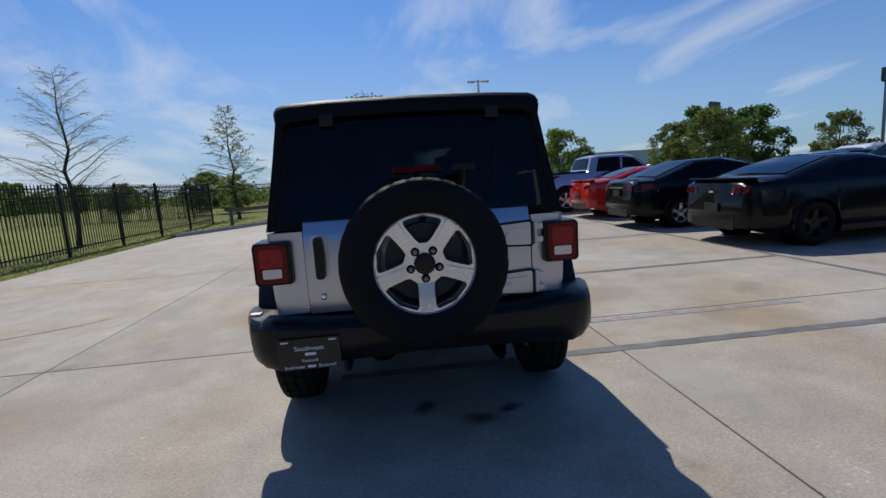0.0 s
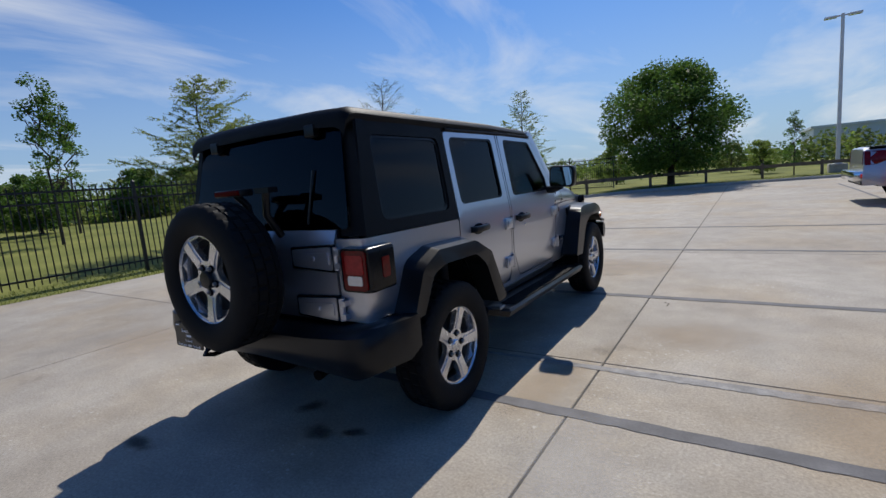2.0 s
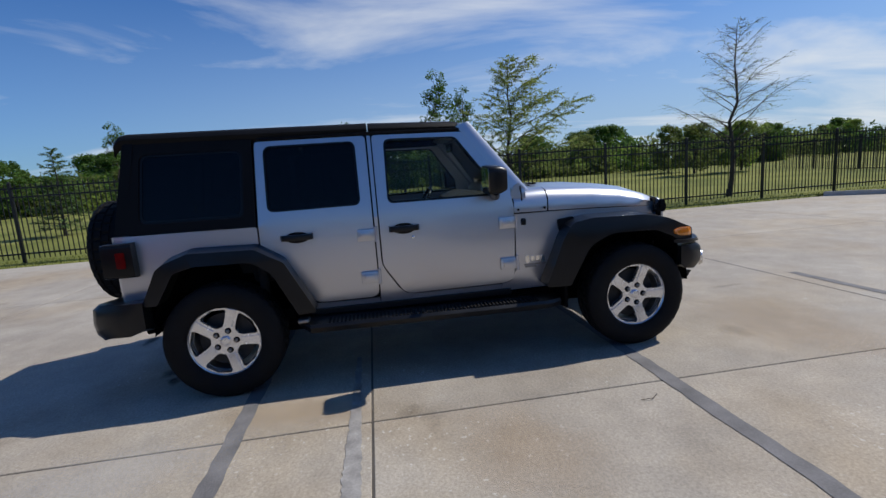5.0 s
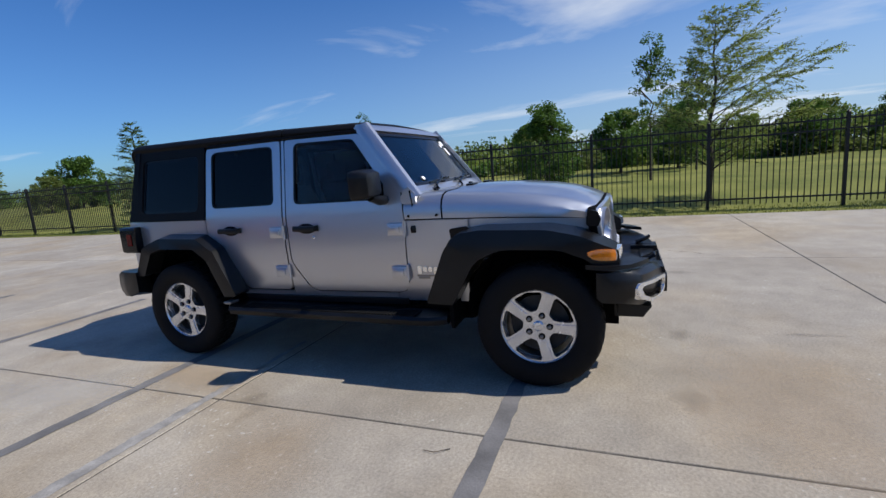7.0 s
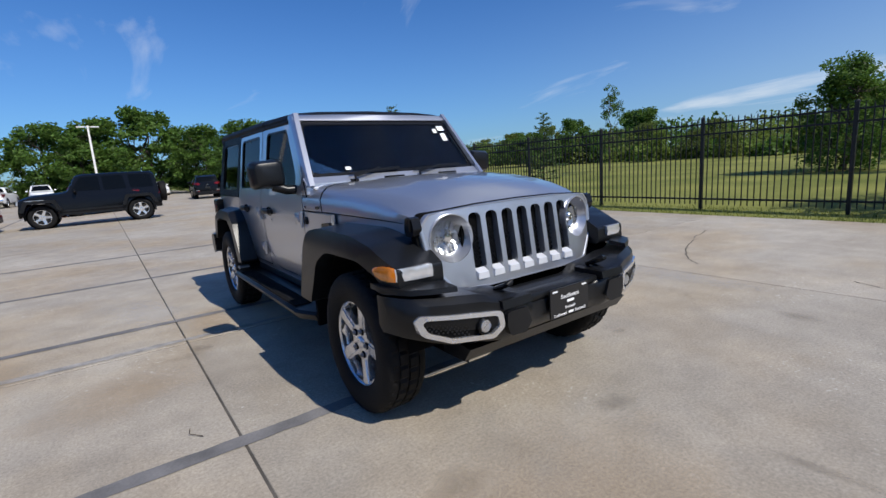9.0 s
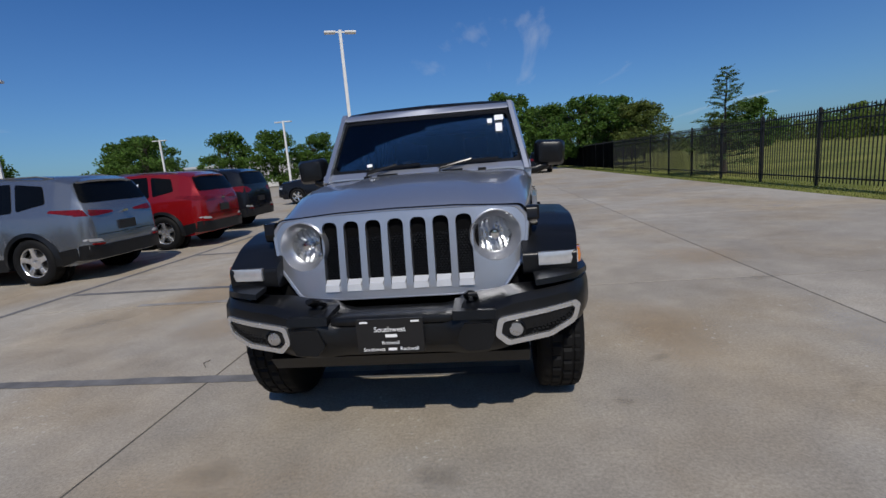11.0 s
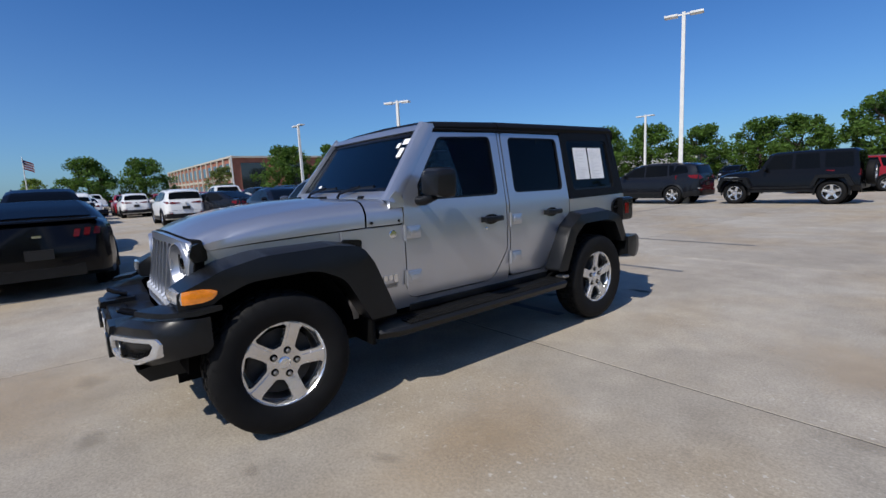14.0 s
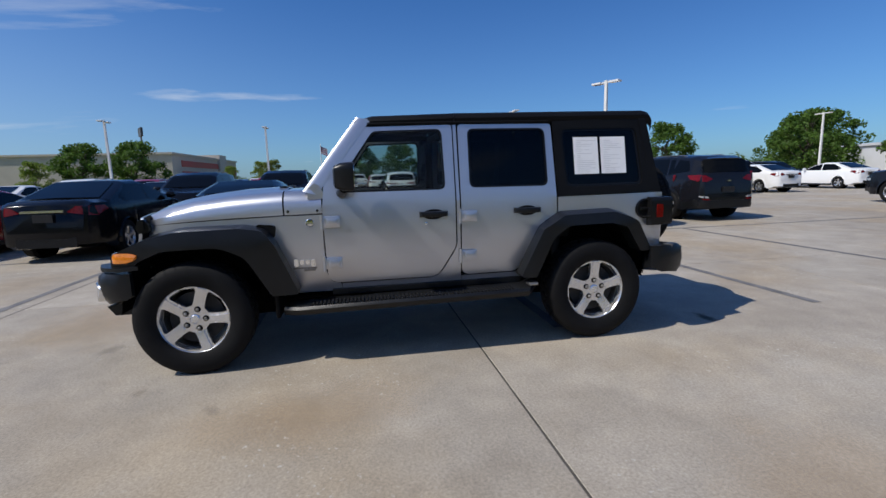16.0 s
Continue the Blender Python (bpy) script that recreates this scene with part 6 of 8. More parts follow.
# side silhouettes: (y, z) from nose to tail, plan half widths, belt height, window outlines, wheel places
CAR = {
    "coupe": dict(top=[(2.35, 0.55), (2.30, 0.72), (1.95, 0.86), (1.2, 0.97), (0.72, 1.02), (0.15, 1.27), (-0.25, 1.36), (-0.75, 1.36), (-1.25, 1.24), (-1.75, 1.09), (-2.18, 1.07), (-2.34, 1.00), (-2.38, 0.60)],
                  plan=[(2.38, 0.70), (2.1, 0.86), (1.3, 0.93), (0, 0.93), (-1.3, 0.955), (-1.9, 0.925), (-2.2, 0.84), (-2.33, 0.74), (-2.38, 0.62)], belt=0.98, tumble=0.62, bot=0.22, wb=(1.36, -1.36), r=0.345,
                  win=[[(0.62, 1.01), (0.10, 1.235), (-0.45, 1.29), (-0.95, 1.20), (-1.12, 1.05), (-0.6, 1.0)]], ws=(0.70, 0.0), rg=(-1.68, -0.82), tail=(0.40, 0.80, 0.82, 0.94, 3)),
    "sedan": dict(top=[(2.40, 0.50), (2.36, 0.70), (1.95, 0.88), (1.1, 1.0), (0.85, 1.05), (0.15, 1.36), (-0.30, 1.46), (-0.95, 1.44), (-1.55, 1.23), (-1.92, 1.10), (-2.25, 1.10), (-2.38, 1.02), (-2.42, 0.60)],
                  plan=[(2.42, 0.62), (2.1, 0.84), (1.3, 0.91), (0, 0.915), (-1.3, 0.915), (-1.9, 0.885), (-2.2, 0.81), (-2.36, 0.71), (-2.42, 0.60)], belt=1.0, tumble=0.50, bot=0.22, wb=(1.40, -1.40), r=0.335,
                  win=[[(0.72, 1.04), (0.12, 1.31), (-0.28, 1.38), (-0.33, 1.03)], [(-0.38, 1.03), (-0.34, 1.385), (-0.95, 1.37), (-1.50, 1.12), (-1.30, 1.04)]], ws=(0.83, 0.02), rg=(-1.86, -1.02), tail=(0.34, 0.84, 0.84, 1.0, 1)),
    "suv": dict(top=[(2.20, 0.55), (2.17, 0.80), (1.95, 0.98), (1.2, 1.09), (0.88, 1.13), (0.25, 1.52), (-0.15, 1.63), (-0.9, 1.65), (-1.7, 1.60), (-1.95, 1.53), (-2.12, 1.18), (-2.20, 1.0), (-2.22, 0.55)],
                plan=[(2.22, 0.66), (1.9, 0.86), (1.2, 0.92), (0, 0.925), (-1.3, 0.92), (-1.75, 0.885), (-2.0, 0.83), (-2.15, 0.74), (-2.22, 0.62)], belt=1.05, tumble=0.36, bot=0.27, wb=(1.335, -1.335), r=0.36,
                win=[[(0.70, 1.12), (0.20, 1.45), (-0.18, 1.54), (-0.22, 1.09)], [(-0.28, 1.09), (-0.25, 1.55), (-1.02, 1.55), (-1.10, 1.12)], [(-1.17, 1.13), (-1.10, 1.54), (-1.55, 1.48), (-1.62, 1.22)]],
                ws=(0.85, 0.20), rg=(-2.11, -1.90), tail=(0.36, 0.86, 1.0, 1.10, 1)),
    "bigsuv": dict(top=[(2.38, 0.55), (2.35, 0.88), (2.12, 1.06), (1.3, 1.16), (1.0, 1.20), (0.38, 1.58), (-0.05, 1.69), (-1.0, 1.71), (-1.95, 1.65), (-2.2, 1.57), (-2.34, 1.22), (-2.40, 1.0), (-2.42, 0.55)],
                   plan=[(2.42, 0.70), (2.05, 0.89), (1.3, 0.94), (0, 0.945), (-1.4, 0.945), (-1.95, 0.91), (-2.2, 0.86), (-2.35, 0.77), (-2.42, 0.66)], belt=1.10, tumble=0.34, bot=0.27, wb=(1.39, -1.39), r=0.375,
                   win=[[(0.82, 1.18), (0.32, 1.52), (-0.10, 1.60), (-0.14, 1.15)], [(-0.20, 1.15), (-0.18, 1.61), (-1.08, 1.61), (-1.15, 1.17)], [(-1.22, 1.18), (-1.16, 1.60), (-1.85, 1.54), (-1.98, 1.28)]],
                   ws=(0.98, 0.33), rg=(-2.33, -2.12), tail=(0.40, 0.90, 1.02, 1.20, 1)),
    "boxy": dict(top=[(2.10, 0.55), (2.05, 1.05), (1.7, 1.18), (0.85, 1.22), (0.68, 1.27), (0.38, 1.78), (0.2, 1.83), (-0.9, 1.85), (-1.95, 1.83), (-2.08, 1.74), (-2.15, 1.2), (-2.18, 0.9), (-2.2, 0.6)],
                 plan=[(2.18, 0.62), (1.8, 0.70), (1.0, 0.78), (0, 0.80), (-1.4, 0.80), (-2.0, 0.80), (-2.2, 0.76)], belt=1.15, tumble=0.17, bot=0.45, wb=(1.47, -1.47), r=0.41,
                 win=[[(0.55, 1.25), (0.25, 1.72), (-0.30, 1.74), (-0.32, 1.23)], [(-0.42, 1.23), (-0.40, 1.74), (-1.05, 1.74), (-1.12, 1.23)], [(-1.25, 1.24), (-1.22, 1.74), (-1.95, 1.72), (-2.0, 1.24)]],
                 ws=(0.66, 0.40), rg=(-2.14, -2.09), tail=(0.62, 0.80, 0.95, 1.18, 0)),
    "van": dict(top=[(2.5, 0.55), (2.45, 0.85), (2.1, 1.05), (1.5, 1.22), (0.6, 1.66), (0.1, 1.74), (-1.2, 1.76), (-2.1, 1.70), (-2.4, 1.55), (-2.52, 1.0), (-2.55, 0.55)],
                plan=[(2.55, 0.72), (2.1, 0.92), (1.3, 0.98), (0, 0.99), (-1.6, 0.98), (-2.2, 0.94), (-2.55, 0.85)], belt=1.08, tumble=0.33, bot=0.24, wb=(1.5, -1.5), r=0.35,
                win=[[(1.3, 1.14), (0.6, 1.55), (0.05, 1.62), (0.03, 1.12)], [(-0.03, 1.12), (-0.01, 1.63), (-1.05, 1.64), (-1.1, 1.13)], [(-1.17, 1.14), (-1.12, 1.63), (-2.0, 1.58), (-2.15, 1.2)]],
                ws=(1.45, 0.64), rg=(-2.47, -2.38), tail=(0.60, 0.92, 0.95, 1.3, 1)),
    "pickup": dict(top=[(2.90, 0.60), (2.86, 1.05), (2.6, 1.18), (1.6, 1.26), (1.35, 1.30), (0.72, 1.76), (0.35, 1.86), (-0.55, 1.86), (-0.82, 1.80), (-0.98, 1.36), (-1.02, 1.32), (-2.85, 1.32), (-2.90, 1.28), (-2.92, 0.65)],
                   plan=[(2.92, 0.78), (2.5, 0.97), (1.5, 1.0), (0, 1.0), (-2.6, 1.0), (-2.92, 0.96)], belt=1.25, tumble=0.30, bot=0.42, wb=(1.82, -1.82), r=0.41,
                   win=[[(1.15, 1.30), (0.65, 1.70), (0.28, 1.75), (0.24, 1.28)], [(0.16, 1.28), (0.20, 1.76), (-0.55, 1.76), (-0.72, 1.30)]], ws=(1.32, 0.68), rg=(-0.97, -0.84), tail=(0.80, 0.97, 0.92, 1.22, 0)),
}


TAIL = {
    "coupe": ([[(0.40, 0.84), (0.47, 0.84), (0.50, 0.95), (0.43, 0.95)], [(0.52, 0.85), (0.59, 0.85), (0.62, 0.96), (0.55, 0.96)], [(0.64, 0.86), (0.72, 0.86), (0.74, 0.96), (0.67, 0.96)]], []),
    "sedan": ([[(0.36, 0.90), (0.80, 0.82), (0.80, 1.0), (0.52, 1.0)]], [[(0.20, 0.84), (0.45, 0.93), (0.38, 1.0), (0.18, 1.0)]]),
    "suv": ([[(0.22, 1.010), (0.55, 0.985), (0.80, 1.0), (0.80, 1.095), (0.50, 1.070), (0.22, 1.040)]], [[(0.10, 1.0), (0.26, 1.03), (0.56, 1.085), (0.52, 1.115), (0.10, 1.095)]]),
    "bigsuv": ([[(0.42, 1.06), (0.62, 1.0), (0.90, 1.02), (0.90, 1.18), (0.60, 1.16)]], [[(0.10, 1.02), (0.34, 1.06), (0.46, 1.17), (0.10, 1.18)]]),
    "boxy": ([[(0.60, 0.95), (0.74, 0.95), (0.74, 1.15), (0.60, 1.15)]], []),
    "van": ([[(0.62, 1.0), (0.92, 0.98), (0.92, 1.22), (0.70, 1.22)]], [[(0.08, 1.0), (0.30, 1.05), (0.30, 1.2), (0.08, 1.22)]]),
    "pickup": ([[(0.82, 0.92), (0.955, 0.92), (0.955, 1.24), (0.82, 1.24)]], [[(0.03, 0.92), (0.14, 0.92), (0.14, 1.24), (0.03, 1.24)]]),
}


def car(kind, material, label, m, group="parked cars", stickers=False, rim=None):
    d = CAR[kind]
    top, plan, belt = d["top"], d["plan"], d["belt"]
    tz = [(-y, z) for y, z in top]
    name = {"coupe": "coupe", "sedan": "sedan", "suv": "suv", "bigsuv": "suv", "boxy": "off_road_suv", "van": "minivan", "pickup": "pickup_truck"}[kind]
    c = thing(name, label, "car" if kind != "pickup" else "truck", group, m)

    def ztop(y):
        return lerp_table(tz, -y)

    def hw(y):
        return lerp_table([(-a, b) for a, b in plan], -y)

    def xs(y, z):
        w = hw(y)
        if z > belt:
            return w * (1.0 - 0.075 * ((belt - 0.65) / 0.45) ** 2) - (z - belt) * d["tumble"]
        t = (z - 0.65) / 0.45
        return w * (1.0 - 0.075 * max(0, t) ** 2 - 0.10 * max(0, -t - 0.35) ** 1.5)
    rw = d["r"] + 0.045
    ys = {round(y, 3) for y, _ in top} | {round(y, 3) for y, _ in plan if abs(y) < top[0][0]} | {round(2.2 - 0.22 * i, 3) for i in range(24) if abs(2.2 - 0.22 * i) < top[0][0] - 0.05}
    for yw in d["wb"]:
        ys = {y for y in ys if abs(y - yw) > rw + 0.05} | {round(yw + rw * math.cos(math.pi * i / 10), 3) for i in range(11)} | {round(yw + sg * (rw + 0.012), 3) for sg in (1, -1)}
    ys = sorted(ys, reverse=True)

    def sunk(y, z):
        return any((y - yw) ** 2 + (z - d["r"]) ** 2 < (rw + 0.001) ** 2 for yw in d["wb"])
    rings = []
    for y in ys:
        zt = max(ztop(y), 0.56)
        zb = d["bot"] + (0.10 if abs(y) > abs(top[0][0]) - 0.25 else 0)
        arch = min((abs(y - yw) for yw in d["wb"]))
        za = d["r"] + math.sqrt(max(0.0, rw * rw - arch * arch)) if arch <= rw + 0.001 else 0.50
        zl = [zb, min(zb + 0.06, za - 0.05), max(za, zb + 0.07), max(za, zb + 0.07) + 0.012, max(0.85, za + 0.03), belt - 0.04, belt, belt + (max(zt, belt) - belt) * 0.5, zt - 0.05, zt]
        half = []
        for i, z in enumerate(zl):
            z = min(z, zt - (0.05 if i < 9 else 0.0)) if i > 3 else z
            x = xs(y, z)
            if i < 3 and arch <= rw + 0.001:
                x -= 0.26
            if i == 9:
                x = max(0.2, xs(y, zt) - 0.10)
            half.append((x, y, z))
        half.append((0.0, y, zt + (0.012 if zt > 0.9 else 0)))
        rings.append(half + [(-a, b, e) for a, b, e in half[-2::-1]])
    def tail_y(x, z):
        y = yr
        while y < yr + 0.9 and (xs(y, z) < abs(x) + 0.004 or ztop(y) - (0.05 * max(0, (abs(x) - xs(y, z) + 0.12) / 0.12)) < z):
            y += 0.008
        return y

    yr, yf = top[-1][0], top[0][0]
    bm = bmesh.new()
    loft(bm, rings)
    body = part("body", bm, material, c, "", 42)
    # lower dark skirt
    bm = bmesh.new()
    rr = []
    for y in [d["wb"][0] - rw - 0.02 - k * (d["wb"][0] - d["wb"][1] - 2 * rw - 0.04) / 8 for k in range(9)]:
        w = xs(y, 0.36) + 0.012
        z1 = d["bot"] + (0.17 if kind in ("suv", "bigsuv", "boxy", "pickup") else 0.07)
        rr.append([(-w, y, d["bot"] - 0.02), (w, y, d["bot"] - 0.02), (w, y, z1), (-w, y, z1)])
    loft(bm, rr)
    part("skirt", bm, M_PLASTIC, c)
    # windows
    for s in (1, -1):
        for o in d["win"]:
            part("side_window", sheet([fillet(o, 0.04, 3)], lambda u, v, w, s=s: (s * (xs(u, v) + 0.006 - w * 0.01), u, v), (belt + 0.2,)), M_CARGLASS, c)
        if stickers:
            o = d["win"][-1 if kind == "sedan" else 1]
            yc = sum(p[0] for p in o) / len(o)
            bm = bmesh.new()
            for k in (-0.17, 0.03):
                bm.faces.new([bm.verts.new((s * (xs(yc, z) + 0.010), yc + k + a, z)) for a, z in ((0, 1.20), (0.15, 1.20), (0.15, 1.42), (0, 1.42))])
            part("price_sheet", bm, M_PAPER, c, "white price sheets on the side window")
    tall = kind in ("suv", "bigsuv", "van")
    if tall:
        za, zb = ztop(d["rg"][0]) - 0.01, ztop(d["rg"][1]) - 0.045
        wl, wh = hw(yr) + 0.06, xs(d["rg"][1], zb) - 0.05
        o = fillet([(-wl, za), (wl, za), (wh, zb), (-wh, zb)], 0.06, 3)
        part("rear_window", sheet([o], lambda u, v, w: (u, tail_y(u, v) - 0.016 + w * 0.01, v), (za + (zb - za) / 3, za + (zb - za) * 2 / 3), (-0.5, -0.25, 0, 0.25, 0.5)), M_CARGLASS, c, "", 30)
        bm = bmesh.new()
        yq = d["rg"][1]
        rr = []
        for k in (-1, -0.6, 0, 0.6, 1):
            x = k * (xs(yq, ztop(yq)) - 0.06)
            zq = ztop(yq) - 0.035 * abs(k) ** 3
            rr.append([(x, yq + 0.16, zq + 0.045), (x, yq - 0.13 + 0.05 * k * k, zq - 0.005), (x, yq - 0.12 + 0.05 * k * k, zq - 0.035), (x, yq + 0.10, zq - 0.03)])
        loft(bm, rr)
        part("roof_spoiler", bm, material, c, "", 50)
    for nm, (ya, yb) in (("windshield", d["ws"]),) if tall else (("windshield", d["ws"]), ("rear_window", d["rg"])):
        n2 = 6
        bm = bmesh.new()
        rows = []
        for i in range(n2 + 1):
            y = ya + (yb - ya) * i / n2
            z = ztop(y)
            w = max(0.3, xs(y, z) - 0.13)
            rows.append([bm.verts.new((w * k, y, z + 0.007 + 0.012 * (1 - abs(k)))) for k in (-1, -0.5, 0, 0.5, 1)])
        off = Vector((0, 0.012 if nm == "windshield" else -0.012, 0.006))
        for a, b in zip(rows, rows[1:]):
            for i in range(4):
                bm.faces.new((a[i], a[i + 1], b[i + 1], b[i]))
        for v in bm.verts:
            v.co += off
        part(nm, bm, M_CARGLASS, c, "", 60)
    for s in (1, -1):
        for o in TAIL[kind][0]:
            part("tail_light", sheet([fillet(o, 0.014, 2)], lambda u, v, w, s=s: (s * u, tail_y(u, v) - 0.014 + w * 0.03, v), (), (0.3, 0.45, 0.6, 0.7, 0.78, 0.84)), M_CARTAIL, c, "dark red tail light lens", 30)
        for o in TAIL[kind][1]:
            part("tail_light", sheet([fillet([(yr + u, v) for u, v in o], 0.014, 2)], lambda u, v, w, s=s: (s * (xs(u, v) + 0.008 - w * 0.03), u, v), (), (yr + 0.2, yr + 0.3)), M_CARTAIL, c, "dark red tail light lens", 30)
        if kind in ("suv", "bigsuv"):
            o = fillet([(0.52, 0.585), (0.70, 0.60), (0.78, 0.625), (0.76, 0.65), (0.58, 0.635)], 0.01, 2)
            part("bumper_lamp", sheet([o], lambda u, v, w, s=s: (s * u, tail_y(u, v) - 0.016 + w * 0.03, v), (), (0.6, 0.7)), M_WHITELENS, c, "clear bumper lamp", 30)
            o = fillet([(0.54, 0.535), (0.70, 0.55), (0.70, 0.575), (0.54, 0.565)], 0.008, 2)
            part("bumper_reflector", sheet([o], lambda u, v, w, s=s: (s * u, tail_y(u, v) - 0.040 + w * 0.04, v), (), (0.6,)), M_REDLENS, c, "red bumper reflector", 30)
        bm = bmesh.new()
        hzz = ztop(yf - 0.12) - 0.06
        rr = []
        for x in (0.45, 0.60, 0.74, 0.84):
            yy = yf + 0.01
            while xs(yy, 0.75) < x and yy > yf - 0.6:
                yy -= 0.02
            rr.append([(s * x, yy + 0.012, hzz - 0.14), (s * x, yy - 0.02, hzz), (s * x, yy - 0.15, hzz), (s * x, yy - 0.15, hzz - 0.14)])
        loft(bm, rr)
        part("headlight", bm, M_WHITELENS, c, "", 30)
        bm = bmesh.new()
        ym = d["win"][0][0][0] - 0.10
        lathe(bm, [(0.004, -0.10), (0.075, -0.09), (0.085, 0.0), (0.06, 0.08), (0.004, 0.10)], 10)
        for v in bm.verts:
            v.co = Vector((s * (hw(ym) + 0.06 + v.co.x), ym + v.co.y * 0.7, belt + 0.10 + v.co.z * 0.9))
        part("door_mirror", bm, material, c, "", 50)
        # near-black discs for the shade in the wheel openings, then wheels
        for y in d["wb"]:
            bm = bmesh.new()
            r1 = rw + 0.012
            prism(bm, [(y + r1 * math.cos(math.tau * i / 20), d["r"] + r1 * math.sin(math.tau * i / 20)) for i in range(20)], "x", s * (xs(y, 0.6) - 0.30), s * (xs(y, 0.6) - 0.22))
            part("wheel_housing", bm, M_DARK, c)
            bm = bmesh.new()
            r2 = rw + (0.055 if kind in ("suv", "bigsuv", "boxy", "pickup") else 0.014)
            arc = [math.pi * i / 18 for i in range(-1, 20)]
            rr = [[(s * (xs(y + r2 * math.cos(t), max(0.3, d["r"] + r2 * math.sin(t))) + 0.010), y + r2 * math.cos(t), d["r"] + r2 * math.sin(t)),
                   (s * (xs(y, 0.6) + 0.012), y + rw * math.cos(t) * 0.99, d["r"] + rw * math.sin(t) * 0.99),
                   (s * (xs(y, 0.6) - 0.10), y + rw * math.cos(t) * 0.99, d["r"] + rw * math.sin(t) * 0.99),
                   (s * (xs(y, 0.6) - 0.10), y + r2 * math.cos(t), d["r"] + r2 * math.sin(t))] for t in arc]
            loft(bm, rr)
            part("wheel_arch", bm, M_PLASTIC if kind in ("suv", "bigsuv", "boxy", "pickup") else material, c, "", 40)
            wheel_part(c, pose(s * (xs(y, 0.5) - 0.112), y, d["r"], 0, 0, 0 if s > 0 else 180), d["r"], 0.225, radians(20 + 50 * (y > 0)), d["r"] * 0.66, rim or M_ALLOY, detail=False)
    # rear: dark lower bumper, plate, badge bar
    w = hw(yr) + 0.19 if tall else hw(yr) - 0.12
    zv = 0.565 if tall else d["bot"] + 0.24
    o = fillet([(-w, d["bot"] + 0.06), (w, d["bot"] + 0.06), (w, zv), (w * 0.7, zv - 0.03), (-w * 0.7, zv - 0.03), (-w, zv)], 0.03, 2)
    part("rear_valance", sheet([o], lambda u, v, w: (u, tail_y(u, v) - (0.030 if tall else 0.010) + w * 0.06, v), (0.40, 0.48), (-0.7, -0.6, -0.4, 0, 0.4, 0.6, 0.7)), M_PLASTIC, c, "", 40)
    if tall:
        for s in (1, -1):
            o = [(yr + 0.20, d["bot"] + 0.08), (d["wb"][1] - rw - 0.03, d["bot"] + 0.0), (d["wb"][1] - rw - 0.03, 0.50), (yr + 0.20, 0.535)]
            part("side_cladding", sheet([fillet(o, 0.02, 2)], lambda u, v, w, s=s: (s * (xs(u, v) + 0.014 - w * 0.03), u, v), (0.4,), (-1.85, -1.95)), M_PLASTIC, c)
        o = [(-0.62, 0.96), (0.62, 0.96), (0.62, 0.966), (-0.62, 0.966)]
        part("tailgate_seam", sheet([o], lambda u, v, w: (u, tail_y(u, v) - 0.004 + w * 0.01, v), (), (-0.4, 0, 0.4)), M_DARK, c)
        o = [(-0.60, 0.685), (0.60, 0.685), (0.60, 0.693), (-0.60, 0.693)]
        part("tailgate_seam", sheet([o], lambda u, v, w: (u, tail_y(u, v) - 0.004 + w * 0.01, v), (), (-0.4, 0, 0.4)), M_DARK, c)
    bm = bmesh.new()
    zp = 0.80 if kind in ("suv", "bigsuv", "sedan") else 0.62
    box(bm, -0.16, 0.16, yr - 0.028, yr + 0.02, zp - 0.07, zp + 0.07)
    part("plate", bm, M_PLATE, c)
    bm = bmesh.new()
    if kind == "sedan":
        box(bm, -0.34, 0.34, yr - 0.026, yr + 0.03, 0.90, 0.94)
    elif kind in ("suv", "bigsuv"):
        box(bm, -0.05, 0.05, yr - 0.02, yr + 0.04, 1.0, 1.03)
    else:
        box(bm, -0.05, 0.05, yr - 0.026, yr + 0.03, 0.86, 0.89)
    part("trim_bar", bm, M_CHROME, c)
    bm = bmesh.new()
    box(bm, -0.45, 0.45, yf - 0.05, yf + 0.012, 0.42, 0.66); soften(bm, 0.02)
    part("front_grille", bm, M_PLASTIC, c)
    if kind == "pickup":
        bm = bmesh.new(); box(bm, -0.88, 0.88, -2.80, -1.05, 1.319, 1.345)
        part("bed_cover", bm, M_SMOOTHBLACK, c)
        bm = bmesh.new(); box(bm, -0.95, 0.95, -3.08, -2.90, 0.55, 0.78); soften(bm, 0.03)
        part("chrome_bumper", bm, M_CHROME, c, "", 30)
    if kind == "coupe":
        bm = bmesh.new()
        rr = [[(x, -2.16, 1.060), (x, -2.16, 1.078), (x, -2.34 + 0.10 * x * x, 1.098), (x, -2.35 + 0.10 * x * x, 1.075)] for x in (-0.72, -0.5, -0.25, 0, 0.25, 0.5, 0.72)]
        loft(bm, rr)
        part("spoiler", bm, material, c, "", 40)
    if kind == "boxy":
        wheel_part(c, pose(0, -2.34, 1.02, 0, 0, -90), 0.40, 0.24, 0, 0.24, rim or M_ALLOY, detail=False)
        for s in (1, -1):
            for y in d["wb"]:
                bm = bmesh.new()
                o = fillet([(y - 0.62, 0.62), (y - 0.42, 1.0), (y + 0.42, 1.0), (y + 0.58, 0.62), (y + 0.46, 0.62), (y + 0.34, 0.90), (y - 0.34, 0.90), (y - 0.48, 0.62)], 0.06, 3)
                prism(bm, o, "x", s * 0.76, s * 0.93); soften(bm, 0.01, 1)
                part("flare", bm, M_PLASTIC, c)
